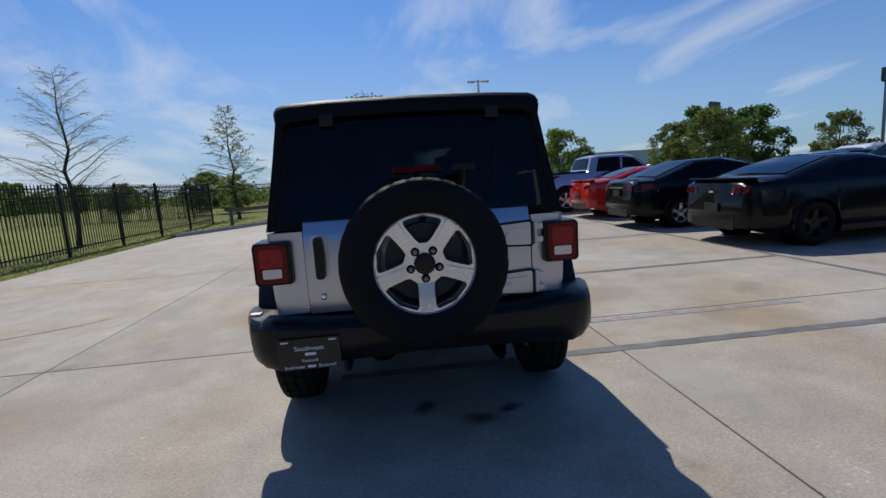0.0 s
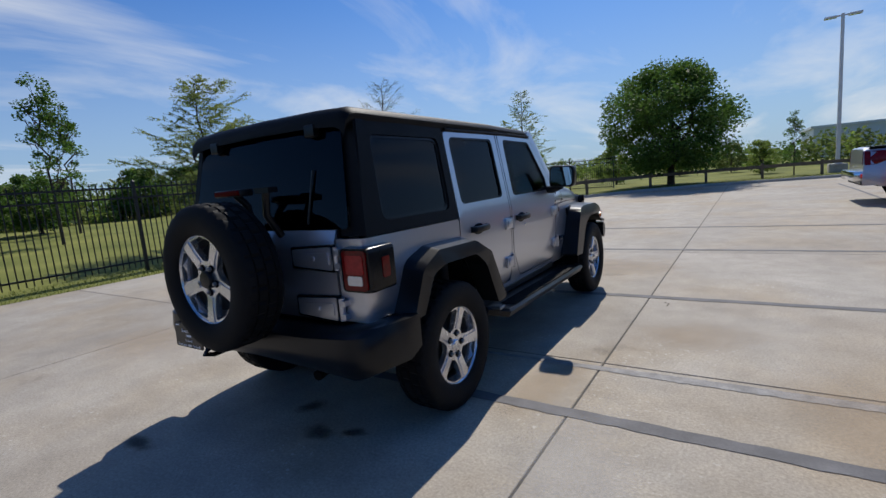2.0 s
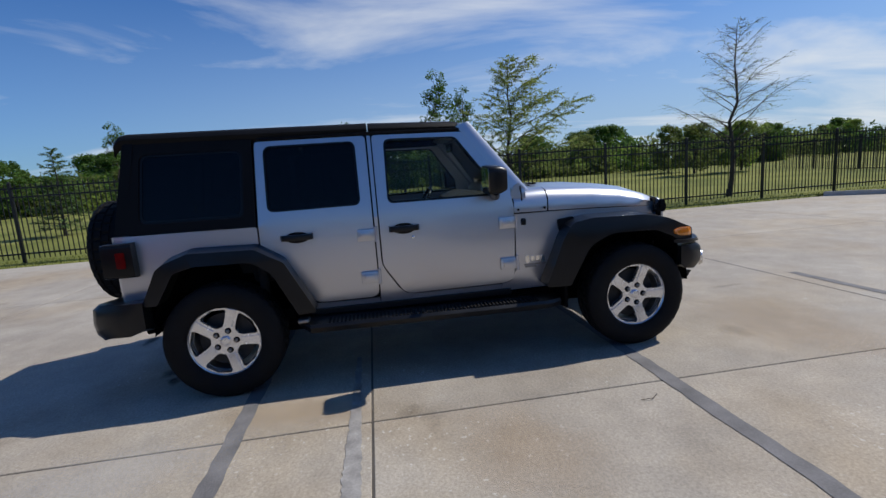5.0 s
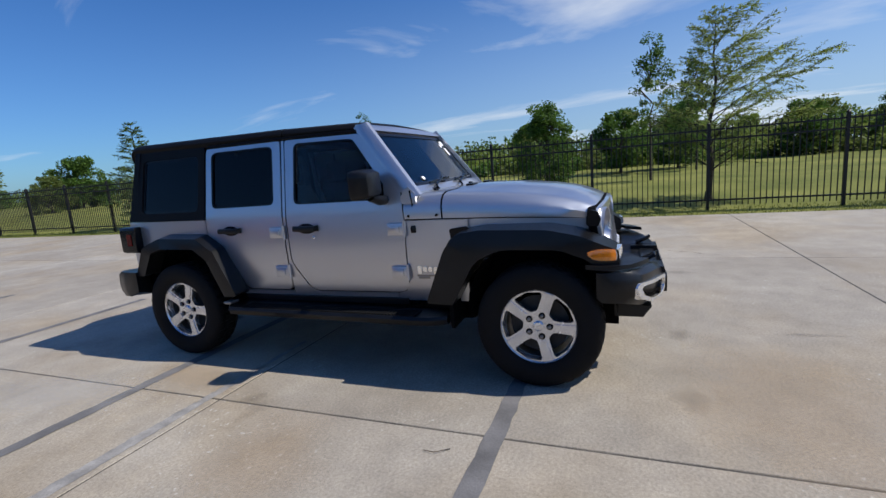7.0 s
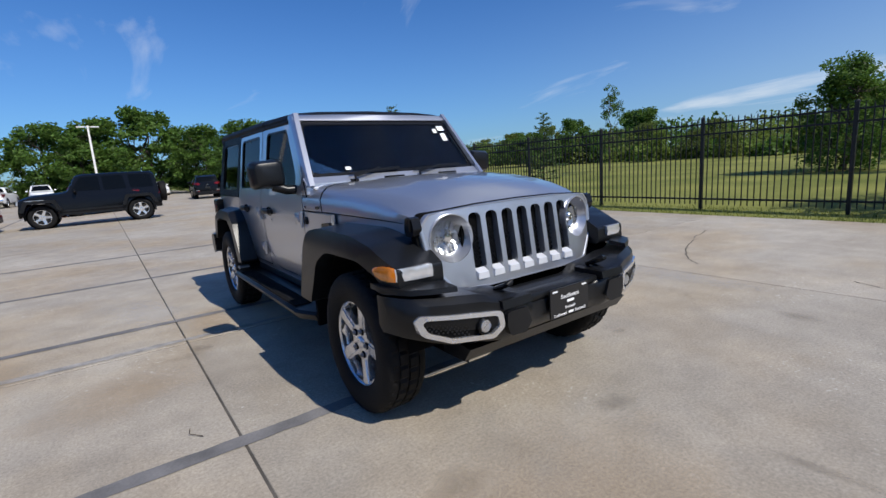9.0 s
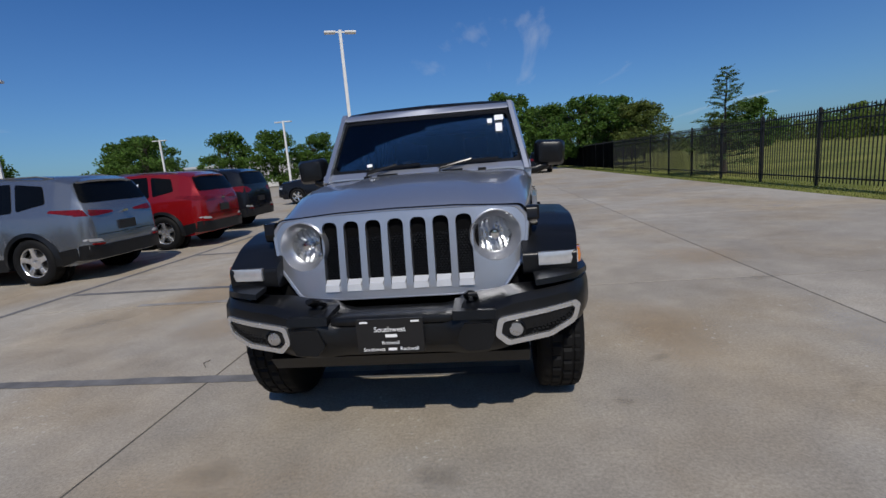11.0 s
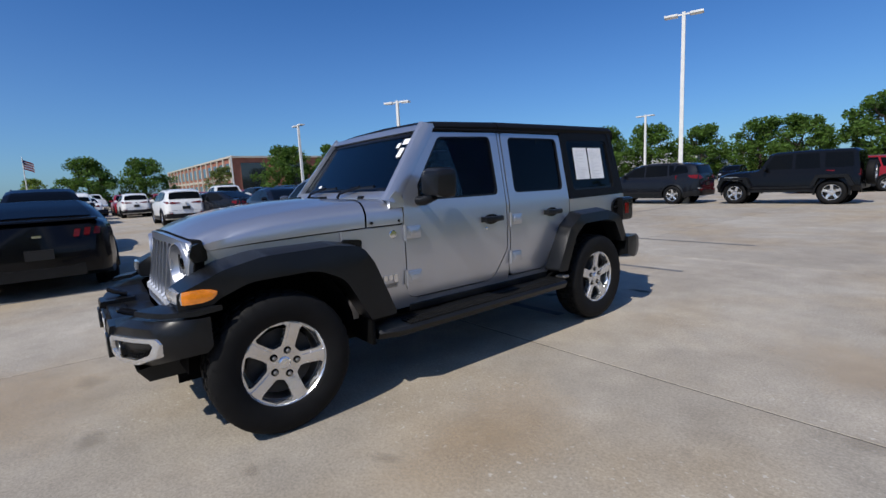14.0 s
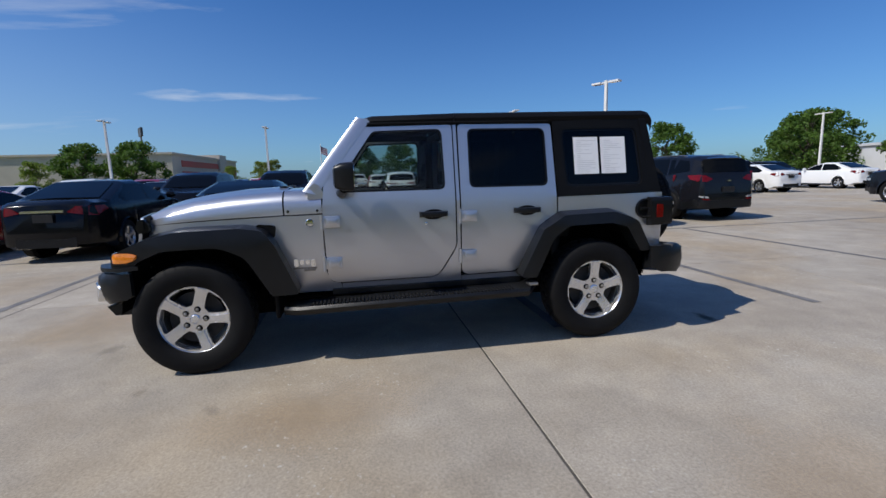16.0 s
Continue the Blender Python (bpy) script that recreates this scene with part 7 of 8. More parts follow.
    if kind in ("suv", "bigsuv"):
        for s in (1, -1):
            bm = bmesh.new()
            tube(bm, [(s * 0.60, 0.0, ztop(0) - 0.02), (s * 0.61, -0.4, ztop(-0.4) + 0.012), (s * 0.60, -1.4, ztop(-1.4) + 0.012), (s * 0.58, -1.65, ztop(-1.65) - 0.02)], 0.013, 6)
            part("roof_rail", bm, M_STEEL, c, "", 40)
    return c


def east(x, y, off=0.0):
    return pose(x, y, 0, 0, 0, -90 + off)


row = "cars in the row behind"
c_coupe = car("coupe", P_BLACK, "black two-door coupe with red tail lamps and black wheels", east(7.55, 2.75, 1), row, rim=M_SMOOTHBLACK)
c_sedan = car("sedan", P_BLACK, "black four-door sedan with chrome trim bar", east(7.45, 5.75, -1), row)
c_red = car("coupe", P_BRIGHTRED, "bright red muscle coupe with a rear spoiler", east(7.6, 8.6), row)
c_truck = car("pickup", P_SILV, "silver crew-cab pickup with black bed cover and chrome bumper", east(7.5, 11.7), row)
c_greysuv = car("suv", P_GREY, "grey compact suv with price sheets on its window", east(7.75, -2.95), row, stickers=True)
c_redsuv = car("suv", P_RED, "red compact suv with price sheets on its window", east(7.75, -5.85), row, stickers=True)
c_darksuv = car("bigsuv", P_DGREY, "dark grey family suv in the parked row", east(8.6, -8.9), row)
c_mid = car("bigsuv", P_DGREY, "dark grey suv beside the lamp post", east(7.3, -18.3), row)
c_offroad = car("boxy", P_BLACK, "black four-door off-road car with spare wheel", east(2.2, -18.4), "cars down the lot")
c_rsuv = car("suv", P_DRED, "deep red suv parked far down the lot", east(2.2, -26.5, 30), "cars down the lot")
c_far = car("bigsuv", P_BLACK, "black suv with white sheets far down the lot", pose(-4.6, -36, 0, 0, 0, 175), "cars down the lot", stickers=True)
c_wsed = car("sedan", P_WHITE, "white four-door sedan parked across the lot", east(21.5, -8.0), "cars across the lot")
c_wsuv = car("suv", P_WHITE, "white compact suv parked across the lot", east(23, -2.0), "cars across the lot")
c_bsed = car("sedan", P_DGREY, "dark grey sedan parked across the lot", pose(21.5, -3.4, 0, 0, 0, -62), "cars across the lot")
c_wpk = car("pickup", P_WHITE, "white crew-cab pickup parked across the lot", east(30, -6), "cars across the lot")
c_van = car("van", P_WHITE, "white minivan parked across the lot", east(30, 2), "cars across the lot")
c_dred = car("suv", P_DRED, "deep red compact suv parked across the lot", east(30, 6), "cars across the lot")
c_blue = car("sedan", P_BLUE, "dark blue sedan parked across the lot", east(30, 9), "cars across the lot")
c_ssed = car("sedan", P_SILV, "pale silver sedan parked across the lot", east(30, 12), "cars across the lot")
c_bsuv = car("bigsuv", P_BLACK, "black family suv parked across the lot", east(30, -10), "cars across the lot")
random.seed(21)
kinds = [c_wsed, c_wsuv, c_bsed, c_wpk, c_van, c_dred, c_blue, c_ssed, c_bsuv, c_darksuv, c_coupe]
wts = [5, 3, 3, 2, 1, 2, 2, 3, 3, 1, 1]
taken = {(30, -6), (30, 2), (30, 6)}
for x0, ya, yb, off in ((18.5, 5.7, 16, 0), (18.8, -27, -17, 0), (24.5, -31, 16, 180), (36.5, -30, 22, 0), (42.0, -30, 24, 180), (54, -34, 28, 0), (59.5, -34, 28, 180), (71, -36, 30, 0), (13.2, 2.8, 16, 180), (13.2, -9.5, -2.5, 180)):
    y = ya
    while y < yb:
        if random.random() < 0.80:
            k = random.choices(kinds, wts)[0]
            copy_thing(k, pose(x0 + random.gauss(0, 0.25), y, 0, 0, 0, -90 + off + random.gauss(0, 2)))
        y += 2.85
for x, y in ((-9 + 2.0, -52), (-3.0, -55), (0, -56), (3, -57), (6.5, -56), (9.5, -55), (12.5, -54), (16, -52)):
    copy_thing(random.choices(kinds, wts)[0], pose(x, y, 0, 0, 0, random.choice((175, 185, 5))))


# ---- trees ----
def limbs_mesh(segs, parent, bark=None):
    vs, fs = [], []
    for pts, r0, r1 in segs:
        nn = 9 if r0 > 0.05 else (5 if r0 > 0.012 else 3)
        a = None
        base = len(vs)
        for i, p in enumerate(pts):
            d = (pts[min(i + 1, len(pts) - 1)] - pts[max(i - 1, 0)]).normalized()
            a = d.orthogonal().normalized() if a is None else (a - d * a.dot(d)).normalized()
            b = d.cross(a)
            rad = r0 + (r1 - r0) * i / (len(pts) - 1)
            vs += [tuple(p + (a * math.cos(math.tau * j / nn) + b * math.sin(math.tau * j / nn)) * rad) for j in range(nn)]
            if i:
                o = base + (i - 1) * nn
                fs += [(o + j, o + (j + 1) % nn, o + nn + (j + 1) % nn, o + nn + j) for j in range(nn)]
    me = bpy.data.meshes.new("trunk")
    me.from_pydata(vs, [], fs)
    me.materials.append(bark or M_BARK)
    me.polygons.foreach_set("use_smooth", [True] * len(me.polygons))
    ob = new("trunk", me)
    ob.parent = parent
    return ob


def leaf_mesh(name, spots, leaf, parent):
    """spots: centre, long axis, side axis of each leaf."""
    vs, fs = [], []
    for c, a, b in spots:
        k = len(vs)
        vs += [tuple(c - a), tuple(c + b), tuple(c + a), tuple(c - b)]
        fs.append((k, k + 1, k + 2, k + 3))
    me = bpy.data.meshes.new(name)
    me.from_pydata(vs, [], fs)
    me.materials.append(leaf)
    ob = new(name, me)
    ob.parent = parent
    return ob


def rand_leaf(rnd, c, size, flat=0.6, slim=0.5):
    a = Vector((rnd.gauss(0, 1), rnd.gauss(0, 1), rnd.gauss(0, flat))).normalized()
    b = a.cross(Vector((rnd.gauss(0, 1), rnd.gauss(0, 1), rnd.gauss(0, 1)))).normalized()
    sz = size * rnd.uniform(0.65, 1.3)
    return c, a * sz, b * sz * slim


def bend(rnd, p, q, n, wob):
    out = [p]
    for i in range(1, n):
        f = i / n
        k = wob * (q - p).length * math.sin(math.pi * f)
        out.append(p.lerp(q, f) + Vector((rnd.gauss(0, k), rnd.gauss(0, k), rnd.gauss(0.5 * k, k * 0.6))))
    return out + [q]


def cypress(label, seed, height, half, leaf, per, m, up=0.28, gust=0.3, start=0.16, n=40, twigs=15, r0=0.085, group="trees along the fence"):
    """A young conifer: straight leader, whorled limbs, flat sprays of fine leaves."""
    rnd = random.Random(seed)
    t = thing("tree", label, "tree", group, m)
    lead = bend(rnd, Vector((0, 0, -0.1)), Vector((0.05, 0.10, height)), 9, 0.012)
    segs, spots = [(lead, r0, 0.006)], []
    segs.append(([Vector((0, 0, -0.1)), Vector((0, 0, 0.25))], r0 * 1.5, r0 * 0.98))
    for i in range(n):
        f = start + (0.985 - start) * ((i + rnd.random()) / n) ** 0.92
        j = min(int(f * 9), 8)
        p = lead[j].lerp(lead[j + 1], f * 9 - j)
        az = i * 2.39996 + rnd.gauss(0, 0.3)
        ln = half * ((1.02 - f) / (1 - start)) ** 0.72 * rnd.uniform(0.65, 1.15) * (1 + gust * math.sin(az))
        if f < start + 0.12:
            ln *= 0.75
        d = Vector((math.cos(az), math.sin(az) + gust * 0.35, 0)).normalized()
        rise = up * rnd.uniform(0.4, 1.5) + 0.45 * f
        pts = [p]
        for k in range(1, 7):
            g = k / 6
            pts.append(p + d * ln * g + Vector((rnd.gauss(0, 0.02), rnd.gauss(0, 0.02), ln * (rise * g - 0.10 * g * g) + rnd.gauss(0, 0.015))))
        segs.append((pts, max(0.008, r0 * 0.34 * (1.05 - f)), 0.003))
        side = Vector((-d.y, d.x, 0))
        for k in range(max(4, int(twigs * (0.35 + 0.65 * ln / half)))):
            g = rnd.uniform(0.16, 1.0)
            jj = min(int(g * 6), 5)
            q = pts[jj].lerp(pts[jj + 1], g * 6 - jj)
            sd = rnd.choice((-1, 1))
            td = (d * rnd.uniform(0.35, 1.0) + side * sd * rnd.uniform(0.3, 1.0) + Vector((0, 0, rnd.gauss(0.12, 0.22)))).normalized()
            tl = (0.20 + 0.32 * ln) * rnd.uniform(0.5, 1.2) * (1.15 - 0.5 * g)
            e = q + td * tl + Vector((0, 0, -0.06 * tl))
            segs.append(([q, q.lerp(e, 0.5) + Vector((0, 0, 0.015)), e], 0.0045, 0.002))
            for _ in range(int(per * rnd.uniform(0.6, 1.4) * max(0.4, tl / 0.4) + rnd.random())):
                h = rnd.random()
                c = q.lerp(e, h) + Vector((rnd.gauss(0, 0.022), rnd.gauss(0, 0.022), rnd.gauss(0, 0.018)))
                a = (td + Vector((rnd.gauss(0, 0.6), rnd.gauss(0, 0.6), rnd.gauss(-0.15, 0.35)))).normalized()
                b = a.cross(Vector((rnd.gauss(0, 0.5), rnd.gauss(0, 0.5), 1))).normalized()
                sz = rnd.uniform(0.028, 0.060)
                spots.append((c, a * sz, b * sz * 0.30))
    limbs_mesh(segs, t)
    leaf_mesh("crown", spots, leaf, t)
    return t


def broad(label, seed, height, half, leaf, clumps, per, size, m, low=0.16, r0=0.16, group="broad trees", shape=1.0, slim=0.52):
    """A leafy tree: forked limbs that carry many clumps of small leaves."""
    rnd = random.Random(seed)
    t = thing("tree", label, "tree", group, m)
    fork = Vector((rnd.gauss(0, 0.06), rnd.gauss(0, 0.06), height * (low + 0.14)))
    segs = [([Vector((0, 0, -0.1)), Vector((0, 0, 0.18)), fork * 0.6, fork], r0 * 1.25, r0 * 0.8)]
    segs.append((bend(rnd, fork, Vector((0, 0, height * 0.88)), 6, 0.04), r0 * 0.75, 0.02))
    mains = []
    for i in range(9):
        az = i * 2.4 + rnd.gauss(0, 0.3)
        f = rnd.uniform(0.25, 0.95)
        q = Vector((half * 0.62 * math.cos(az), half * 0.62 * math.sin(az), height * (low + (0.90 - low) * f)))
        pts = bend(rnd, Vector((0, 0, max(height * low, q.z - half * 0.75))), q, 6, 0.07)
        segs.append((pts, r0 * 0.42, 0.016))
        mains.append(pts)
    bumps = [(rnd.uniform(0, math.tau), rnd.uniform(0.1, 0.9), rnd.uniform(-0.42, 0.30)) for _ in range(16)]
    spots = []
    for i in range(clumps):
        az, v = rnd.uniform(0, math.tau), rnd.random()
        prof = math.sin(math.pi * min(1.0, 0.10 + 0.86 * v ** (0.80 * shape))) ** 0.62
        lump = 1.0
        for ba, bv, bh in bumps:
            dd = (math.atan2(math.sin(az - ba), math.cos(az - ba)) / 0.55) ** 2 + ((v - bv) / 0.17) ** 2
            lump += bh * math.exp(-dd)
        k = rnd.random() ** 0.38
        c = Vector((half * prof * lump * k * math.cos(az), half * prof * lump * k * math.sin(az), height * (low + (0.98 - low) * v) + rnd.gauss(0, 0.05)))
        pts = min(mains, key=lambda mm: (mm[4] - c).length)
        b0 = pts[rnd.choice((2, 3, 4, 5))]
        segs.append((bend(rnd, b0, c, 3, 0.06), 0.012 + 0.004 * r0, 0.003))
        rad = rnd.uniform(0.085, 0.15) * half ** 0.8 * 1.22
        for _ in range(int(per * rnd.uniform(0.6, 1.3))):
            o = Vector((rnd.gauss(0, 1), rnd.gauss(0, 1), rnd.gauss(0, 0.7)))
            o = o * rad * min(1.0, 1.55 / o.length)
            spots.append(rand_leaf(rnd, c + o, size, 0.6, slim))
    limbs_mesh(segs, t)
    leaf_mesh("crown", spots, leaf, t)
    return t


M_CYP = mat("cypress_leaf", (0.24, 0.30, 0.075), 0.6, 0, 0.25, 1.1, per=0.35, sub=0.5, spec=0.25)
M_CON = mat("conifer_leaf", (0.115, 0.185, 0.055), 0.6, 0, 0.25, 1.1, per=0.35, sub=0.25, spec=0.25)
t_cyp = cypress("young bald cypress with feathery new leaves behind the fence", 4, 4.9, 2.75, M_CYP, 19, pose(-11.3, 4.2, -0.02, 0, 0, 0), up=0.42, twigs=28, n=56)
t_bare = cypress("nearly bare young cypress behind the fence", 8, 5.6, 2.3, M_CYP, 1.4, pose(-10.4, 11.7, -0.02), up=0.55, gust=0.1, twigs=24, n=48, start=0.22)
t_cyp2 = cypress("slender cypress with thin new leaves at the corner of the field", 12, 6.1, 2.3, M_CYP, 26, pose(-8.6, 22.2, -0.02, 0, 0, 90), up=0.4, gust=0.05, n=46)
t_con = cypress("dense dark green conifer behind the fence", 19, 4.3, 1.35, M_CON, 34, pose(-10.3, -16.9, -0.02), up=0.12, gust=0.0, start=0.08, n=52, twigs=18)
copy_thing(t_con, pose(-16, -12.3, 0.05, 0, 0, 120) @ Matrix.Scale(0.80, 4))
t_young = broad("slim young tree with small leaves in the field", 15, 6.3, 0.95, M_LEAF, 60, 46, 0.065, pose(-19.5, 3.1, 0.15), low=0.22, r0=0.055, group="trees in the field")
copy_thing(t_young, pose(-23.2, -13.5, 0.25, 0, 0, 70) @ Matrix.Scale(0.80, 4))
copy_thing(t_young, pose(-25.0, 5.6, 0.3, 0, 0, 160))
t_oak = broad("broad dense green oak at the end of the lot", 22, 6.5, 3.5, M_LEAF, 330, 120, 0.085, pose(-1.2, 24.3, 0.05) @ Matrix.Scale(0.95, 4), low=0.17, r0=0.19)
t_oak2 = broad("rounded dense green oak beyond the lot", 31, 6.6, 3.4, M_LEAF, 100, 85, 0.17, pose(3, -62, -0.05), low=0.12)
t_olive = broad("loose olive-green tree beyond the lot", 37, 6.4, 2.9, M_LEAF3, 80, 80, 0.14, pose(22.5, 26.5, -0.05, 0, 0, 0) @ Matrix.Scale(0.78, 4), low=0.08, r0=0.12)
t_bush = broad("spring-green leafy tree beyond the lot", 41, 4.6, 2.1, M_LEAF2, 64, 80, 0.12, pose(11.4, 27, -0.05) @ Matrix.Scale(0.9, 4), low=0.06, r0=0.10)
t_dark = broad("bushy dark green tree standing in the field", 47, 4.4, 1.75, M_LEAF, 150, 90, 0.07, pose(-19.6, -1.5, 0.15) @ Matrix.Scale(0.88, 4), low=0.04, r0=0.12, group="trees in the field")
kinds_t = [t_oak2, t_olive, t_bush, t_oak]


def put_tree(k, x, y, s, z=-0.05):
    copy_thing(k, pose(x, y, z, 0, 0, random.uniform(0, 360)) @ Matrix.Scale(s, 4))


random.seed(77)
# north side
for k, x, y, s in ((1, 20.6, 28.4, 0.62), (2, 9.4, 28.5, 0.66), (1, 13.6, 28, 0.62), (2, 3.0, 36, 0.55), (2, -6.0, 33, 0.80), (2, -11.5, 31, 0.66), (1, -16, 36, 0.6), (1, 1, 44, 0.5), (2, -3, 44, 0.6), (0, -18, 44, 0.55), (1, -24, 40, 0.6)):
    put_tree(kinds_t[k], x, y, s)
copy_thing(t_young, pose(4.3, 27, -0.05, 0, 0, 40) @ Matrix.Scale(0.55, 4))
# wood behind the field
for i in range(44):
    y = -64 + i * 2.9 + random.gauss(0, 1.2)
    x = -36 - 14 * random.random() - (8 if i % 3 == 0 else 0)
    put_tree(kinds_t[random.choice((0, 1, 1, 2))], x, y, random.uniform(0.55, 0.85), 0.7)
for i in range(26):
    y = -50 + i * 4.0 + random.gauss(0, 1.5)
    put_tree(kinds_t[random.choice((1, 2, 2, 0))], -31 - 5 * random.random(), y, random.uniform(0.32, 0.55), 0.55)
# taller trees standing out of the wood
for k, x, y, s in ((1, -22.8, 19.6, 0.60), (1, -27.2, 20.8, 0.66), (2, -22.5, 22.6, 0.70), (1, -12.7, -38.4, 0.94), (0, -11.9, -40.8, 0.85), (1, -13.6, -38.0, 0.95), (0, -9.5, -43.1, 0.90), (1, -12.6, -44.5, 0.87), (0, -8.2, -55.5, 1.02)):
    put_tree(kinds_t[k], x, y, s, 0.4)
put_tree(t_oak2, -27, 1.8, 0.55, 0.4); put_tree(t_oak2, -28, 5.0, 0.45, 0.4)
# south end of the lot
for k, x, y, s in ((0, 1.5, -64, 1.35), (0, -3.5, -63, 1.5), (0, 6.5, -66, 1.3), (0, -8, -60, 1.0), (1, -13, -60, 0.8), (0, -17, -56, 0.85), (1, -13, -50, 0.62), (0, 13, -63, 1.05), (0, 18, -66, 1.1), (0, 30, -62, 1.2), (0, 36, -60, 1.2), (0, 25, -66, 1.1), (1, -22, -44, 0.7), (0, -27, -48, 0.8), (0, 45, -56, 1.2), (0, 52, -60, 1.2)):
    put_tree(kinds_t[k], x, y, s)
# east, among the far cars and before the buildings
for k, x, y, s in ((0, 62, -30, 1.15), (0, 60, -22, 1.1), (0, 64, -38, 1.1), (1, 66, -15, 1.0), (0, 70, -0.2, 0.97), (0, 70, -6.4, 0.97), (1, 76, 13.6, 0.95), (2, 90, 18, 1.2), (0, 60, 27, 1.0), (0, 62, 34, 1.0), (2, 80, 50, 1.3), (2, 96, 6, 1.2), (0, 58, -44, 1.2), (0, 40, -48, 1.1), (2, 100, 26, 1.1), (1, 50, 44, 1.2), (0, 46, 52, 1.2), (0, 34, 44, 1.1), (1, 28, 40, 1.1)):
    put_tree(kinds_t[k], x, y, s)

# dense far woods as one mass of foliage
rw = random.Random(5)


def woods(label, leaf, spots, size):
    pts = []
    for x, y, z, r, h in spots:
        for _ in range(int(190 * r)):
            t, u = rw.random() * math.tau, rw.random()
            k = rw.random() ** 0.4
            pts.append(Vector((x + r * k * math.cos(t), y + r * k * math.sin(t), z + h * max(0.02, (u ** 0.7) * math.sqrt(max(0, 1 - (k * 0.85) ** 2))))))
    ob = leaf_mesh("far_woods", [rand_leaf(rw, q, size, 0.6, 0.55) for q in pts], leaf, None)
    tagged(ob, label, "woods", kind="stuff")


sp = [[], [], []]
for i in range(230):
    y = -95 + i * 0.72 + rw.gauss(0, 0.6)
    d = rw.random()
    x = -37 - 16 * d
    sp[rw.choice((0, 1, 1, 2))].append((x, y, 0.45, rw.uniform(1.2, 2.4), rw.uniform(2.2, 3.6) + 1.2 * d))
for i in range(70):
    y = -30 + i * 0.95
    sp[rw.choice((0, 1, 2))].append((-33 - 3 * rw.random(), y, 0.4, rw.uniform(0.7, 1.3), rw.uniform(1.0, 2.0)))
for i in range(90):
    x = -50 + i * 1.2
    sp[rw.choice((0, 1, 2))].append((x, 50 + 12 * rw.random(), 0, rw.uniform(1.2, 2.4), rw.uniform(1.8, 3.4)))
for i in range(110):
    x = -30 + i * 1.1
    sp[rw.choice((0, 0, 1))].append((x, -70 - 10 * rw.random(), 0, rw.uniform(1.4, 2.6), rw.uniform(2.4, 4.6)))
for i in range(120):
    y = -60 + i * 1.2
    sp[rw.choice((0, 0, 1))].append((104 + 8 * rw.random(), y, 0, rw.uniform(1.4, 2.6), rw.uniform(1.5, 3.0)))
woods("dense dark green scrub and trees behind the field", M_LEAF, sp[0], 0.20)
woods("olive-green scrub and trees behind the field", M_LEAF3, sp[1], 0.20)
woods("spring-green scrub and trees behind the field", M_LEAF2, sp[2], 0.18)




# ---- far buildings, flag, signs ----
def far_building(label, x, y, yaw, length, depth, h, wall_m, bays, style):
    b = thing("commercial_building", label, "building", "far buildings", pose(x, y, 0, 0, 0, yaw))
    bm = bmesh.new(); box(bm, 0, length, 0, depth, -0.1, h)
    part("wall", bm, wall_m, b)
    bm = bmesh.new(); box(bm, -0.3, length + 0.3, -0.3, depth + 0.3, h, h + 0.35)
    part("parapet", bm, M_TAN if style != "shed" else M_ROOFW, b)
    if style == "brick":
        w = length / bays
        for i in range(bays + 1):
            bm = bmesh.new(); box(bm, i * w - 0.35, i * w + 0.35, -0.25, 0.05, 0, h + 0.1)
            part("pilaster", bm, M_TAN, b)
        bm = bmesh.new(); box(bm, 0, length, -0.15, 0.0, h * 0.48, h * 0.54)
        part("string_course", bm, M_TAN, b)
        for i in range(bays):
            for z0, z1 in ((h * 0.12, h * 0.40), (h * 0.62, h * 0.88)):
                bm = bmesh.new(); box(bm, (i + 0.22) * w, (i + 0.78) * w, -0.06, 0.02, z0, z1)
                part("window", bm, M_FARWIN, b)
        for j in range(3):
            bm = bmesh.new(); box(bm, length - 0.02, length + 0.06, depth * (j + 0.2) / 3, depth * (j + 0.75) / 3, h * 0.12, h * 0.88)
            part("window", bm, M_FARWIN, b)
    if style == "store":
        bm = bmesh.new(); box(bm, length * 0.1, length * 0.62, -0.15, 0.0, h * 0.68, h * 0.86)
        part("red_band", bm, M_REDSIGN, b, "red painted band")
        bm = bmesh.new(); box(bm, length * 0.1, length * 0.62, -0.15, 0.0, h * 0.44, h * 0.56)
        part("red_band", bm, M_REDSIGN, b, "red painted band")
        bm = bmesh.new(); box(bm, length * 0.62, length * 0.74, -0.6, depth, 0, h + 1.2)
        part("entrance_tower", bm, M_TAN, b)
        bm = bmesh.new(); box(bm, length * 0.76, length * 0.98, -0.15, 0.0, h * 0.5, h * 0.82)
        part("red_band", bm, M_REDSIGN, b, "red painted band")
        for i in range(6):
            bm = bmesh.new(); box(bm, length * (0.12 + i * 0.085), length * (0.18 + i * 0.085), -0.1, 0.02, 0.3, h * 0.36)
            part("window", bm, M_FARWIN, b)
    return b


far_building("long red brick commercial building with pale piers", 161, -23.5, 180, 68, 26, 8.0, M_BRICK, 14, "brick")
far_building("tan store building with red bands and an entrance tower", 89, 33, 0, 46, 30, 6.7, M_TAN, 6, "store")
far_building("low pale warehouse beyond the north trees", 10, 84, 0, 50, 20, 4.2, M_ROOFW, 6, "shed")
far_building("low white roofed shed far down the lot", 24, -84, 0, 40, 14, 3.8, M_ROOFW, 4, "shed")

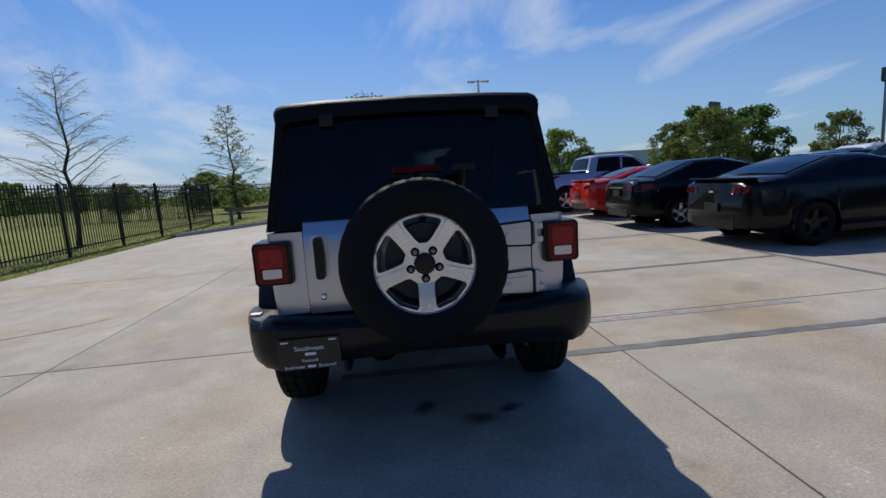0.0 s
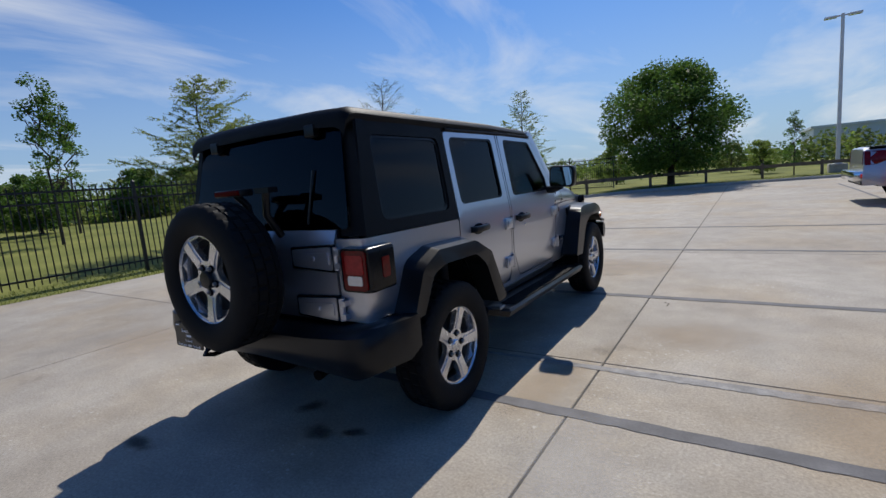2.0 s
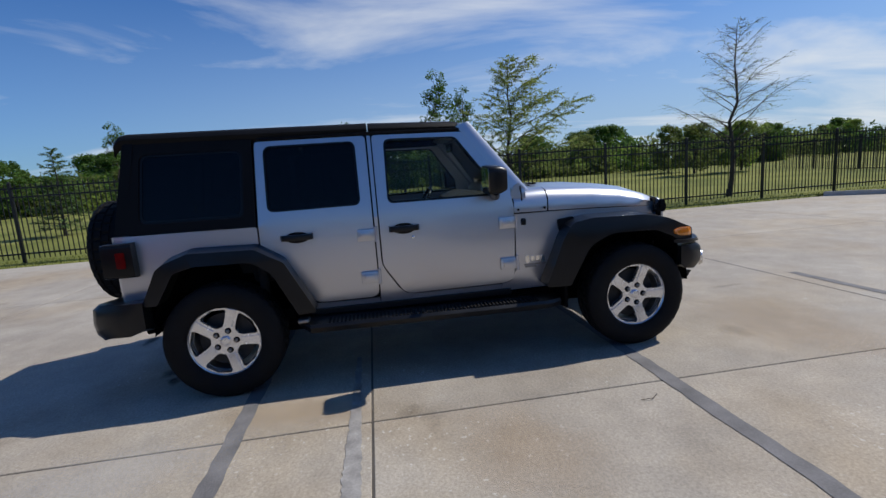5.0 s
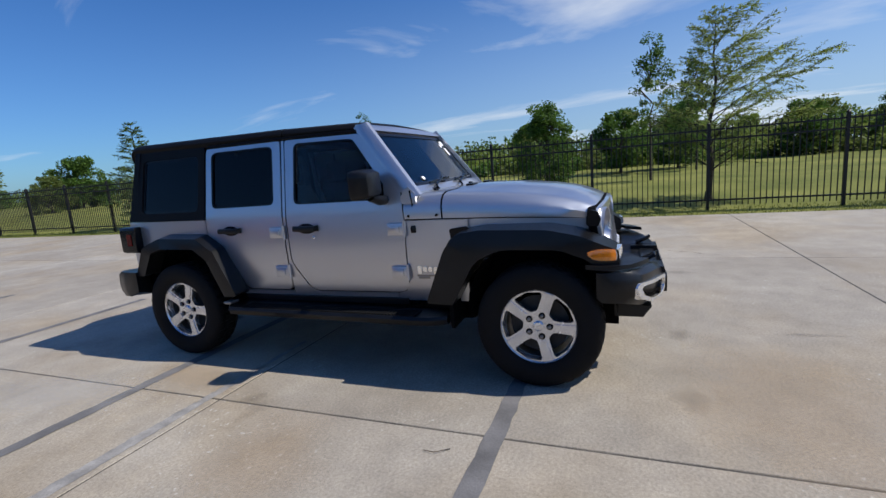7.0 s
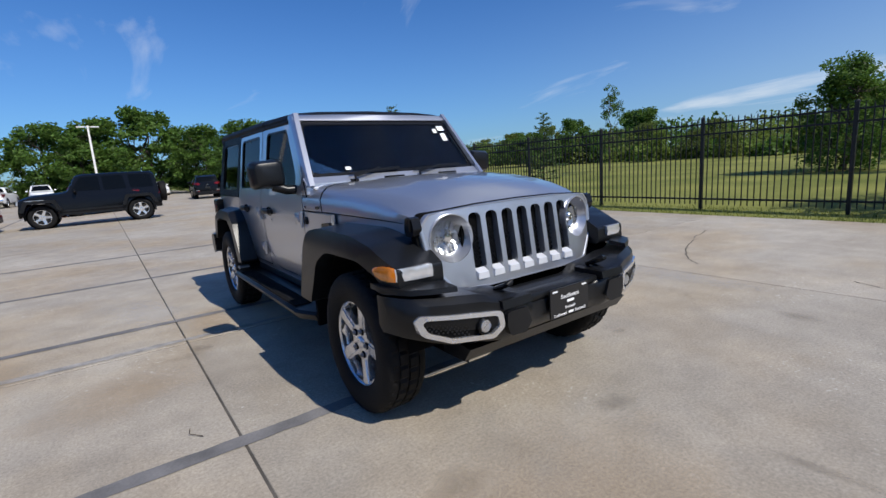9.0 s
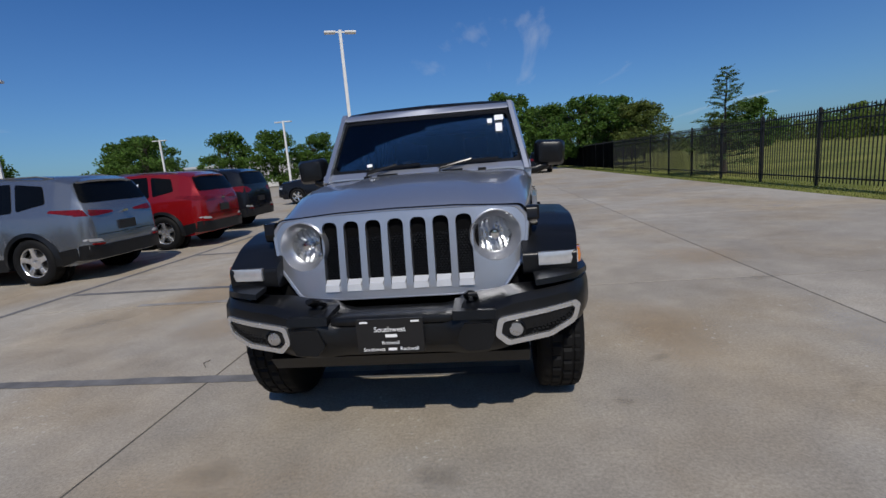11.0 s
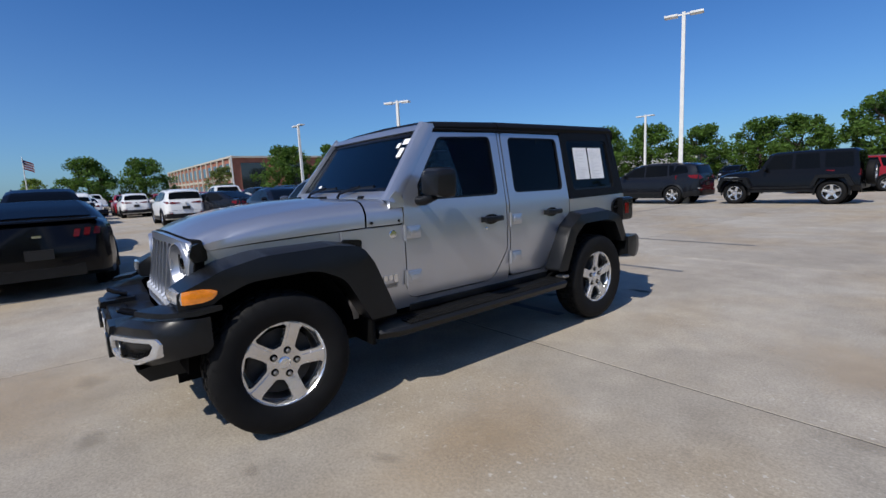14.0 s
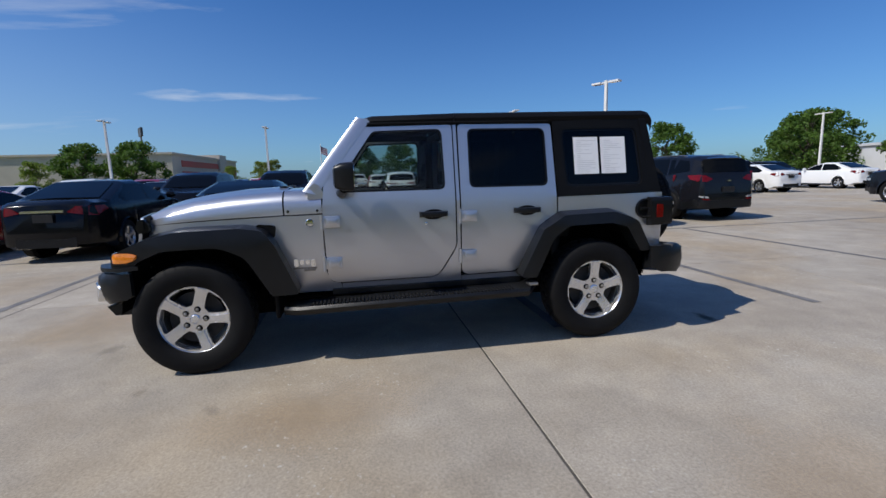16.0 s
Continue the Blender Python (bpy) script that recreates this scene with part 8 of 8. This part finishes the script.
fp = thing("flagpole", "tall flagpole with a striped flag", "flagpole", m=pose(70, 5.5, 0) @ Matrix.Scale(0.72, 4))
bm = bmesh.new(); lathe(bm, [(0.12, 0), (0.06, 9.0), (0.09, 9.05), (0.02, 9.2)], 10, "z")
part("pole", bm, M_POLE, fp)
for i in range(7):
    bm = bmesh.new()
    rows = []
    for j in range(9):
        x = j * 0.22
        yy = 0.16 * math.sin(j * 0.8)
        z0 = 8.9 - i * 0.21 - j * 0.10
        rows.append([(x * 0.6, -x * 0.75 + yy, z0), (x * 0.6, -x * 0.75 + yy, z0 - 0.21)])
    vs = [[bm.verts.new(p) for p in r] for r in rows]
    for a, b in zip(vs, vs[1:]):
        bm.faces.new((a[0], a[1], b[1], b[0]))
    bmesh.ops.solidify(bm, geom=bm.faces[:], thickness=0.01)
    part("flag_stripe", bm, M_FLAGRED if i % 2 == 0 else M_PAPER, fp)
bm = bmesh.new()
vs = [[bm.verts.new((j * 0.22 * 0.6 + 0.03, -j * 0.22 * 0.75 + 0.16 * math.sin(j * 0.8) - 0.03, 8.92 - k * 0.8 - j * 0.10)) for k in (0, 1)] for j in range(4)]
for a, b in zip(vs, vs[1:]):
    bm.faces.new((a[0], a[1], b[1], b[0]))
bmesh.ops.solidify(bm, geom=bm.faces[:], thickness=0.05)
part("flag_canton", bm, M_FLAGBLUE, fp)
# roadside signs
for x, y, h, w in ((60, 48, 11, 3.4), (48, 62, 10, 3.0), (95, 40, 12, 3.0)):
    sg = thing("road_sign", "dark pole sign far beyond the lot", "sign", "far signs", pose(x, y, 0, 0, 0, 30))
    bm = bmesh.new(); box(bm, -0.15, 0.15, -0.15, 0.15, 0, h - 1.5)
    part("pole", bm, M_STEEL, sg)
    bm = bmesh.new(); box(bm, -w / 2, w / 2, -0.2, 0.2, h - 1.6, h); soften(bm, 0.05, 1)
    part("sign_panel", bm, M_DGREYP, sg)
# dark screen along the far part of the fence
scr = thing("fence_screen", "dark mesh screen tied to the fence far down the lot", "screen")
for k in range(9):
    bm = bmesh.new()
    y = -30 - k * 4.0
    loft(bm, [[(FENCE_X + 0.03 + 0.015 * math.sin(j * 1.7), y - j * 0.5, z) for z in (0.1, 0.7, 1.3, HF)] for j in range(9)], caps=False, closed=False)
    bmesh.ops.solidify(bm, geom=bm.faces[:], thickness=0.006)
    part("screen_panel", bm, M_DARK, scr)

# ---- concrete slabs of the lot, nearest ones apart ----
random.seed(2)
GAP = 0.006
slab_mesh = {}


def slab_bm(wx, wy):
    bm = bmesh.new()
    box(bm, 0, wx, 0, wy, -0.05, 0.0)
    ed = [e for e in bm.edges if all(abs(v.co.z) < 1e-5 for v in e.verts)]
    bmesh.ops.bevel(bm, geom=ed, offset=0.004, segments=1, affect="EDGES")
    return bm


xcuts = [EDGE_X] + [-3.155 + STEP_X * k for k in range(0, 27)]
ycuts = [-0.548 + STEP_Y * k for k in range(-23, 7)] + [NORTH_Y]
far_bm = bmesh.new()
for xa, xb in zip(xcuts, xcuts[1:]):
    for ya, yb in zip(ycuts, ycuts[1:]):
        wx, wy = round(xb - xa - 2 * GAP, 3), round(yb - ya - 2 * GAP, 3)
        if -9 < xa < 24 and -34 < ya < 20:
            if (wx, wy) not in slab_mesh:
                ob = part("concrete_slab", slab_bm(wx, wy), M_CONC, lot)
                slab_mesh[wx, wy] = ob.data
            else:
                ob = new("concrete_slab", slab_mesh[wx, wy])
                ob.parent = lot
            ob.matrix_basis = Matrix.Translation((xa + GAP, ya + GAP, 0))
        else:
            box(far_bm, xa + GAP, xb - GAP, ya + GAP, yb - GAP, -0.05, 0.0)
tagged(part("far_slabs", far_bm, M_CONC, lot), kind="stuff")
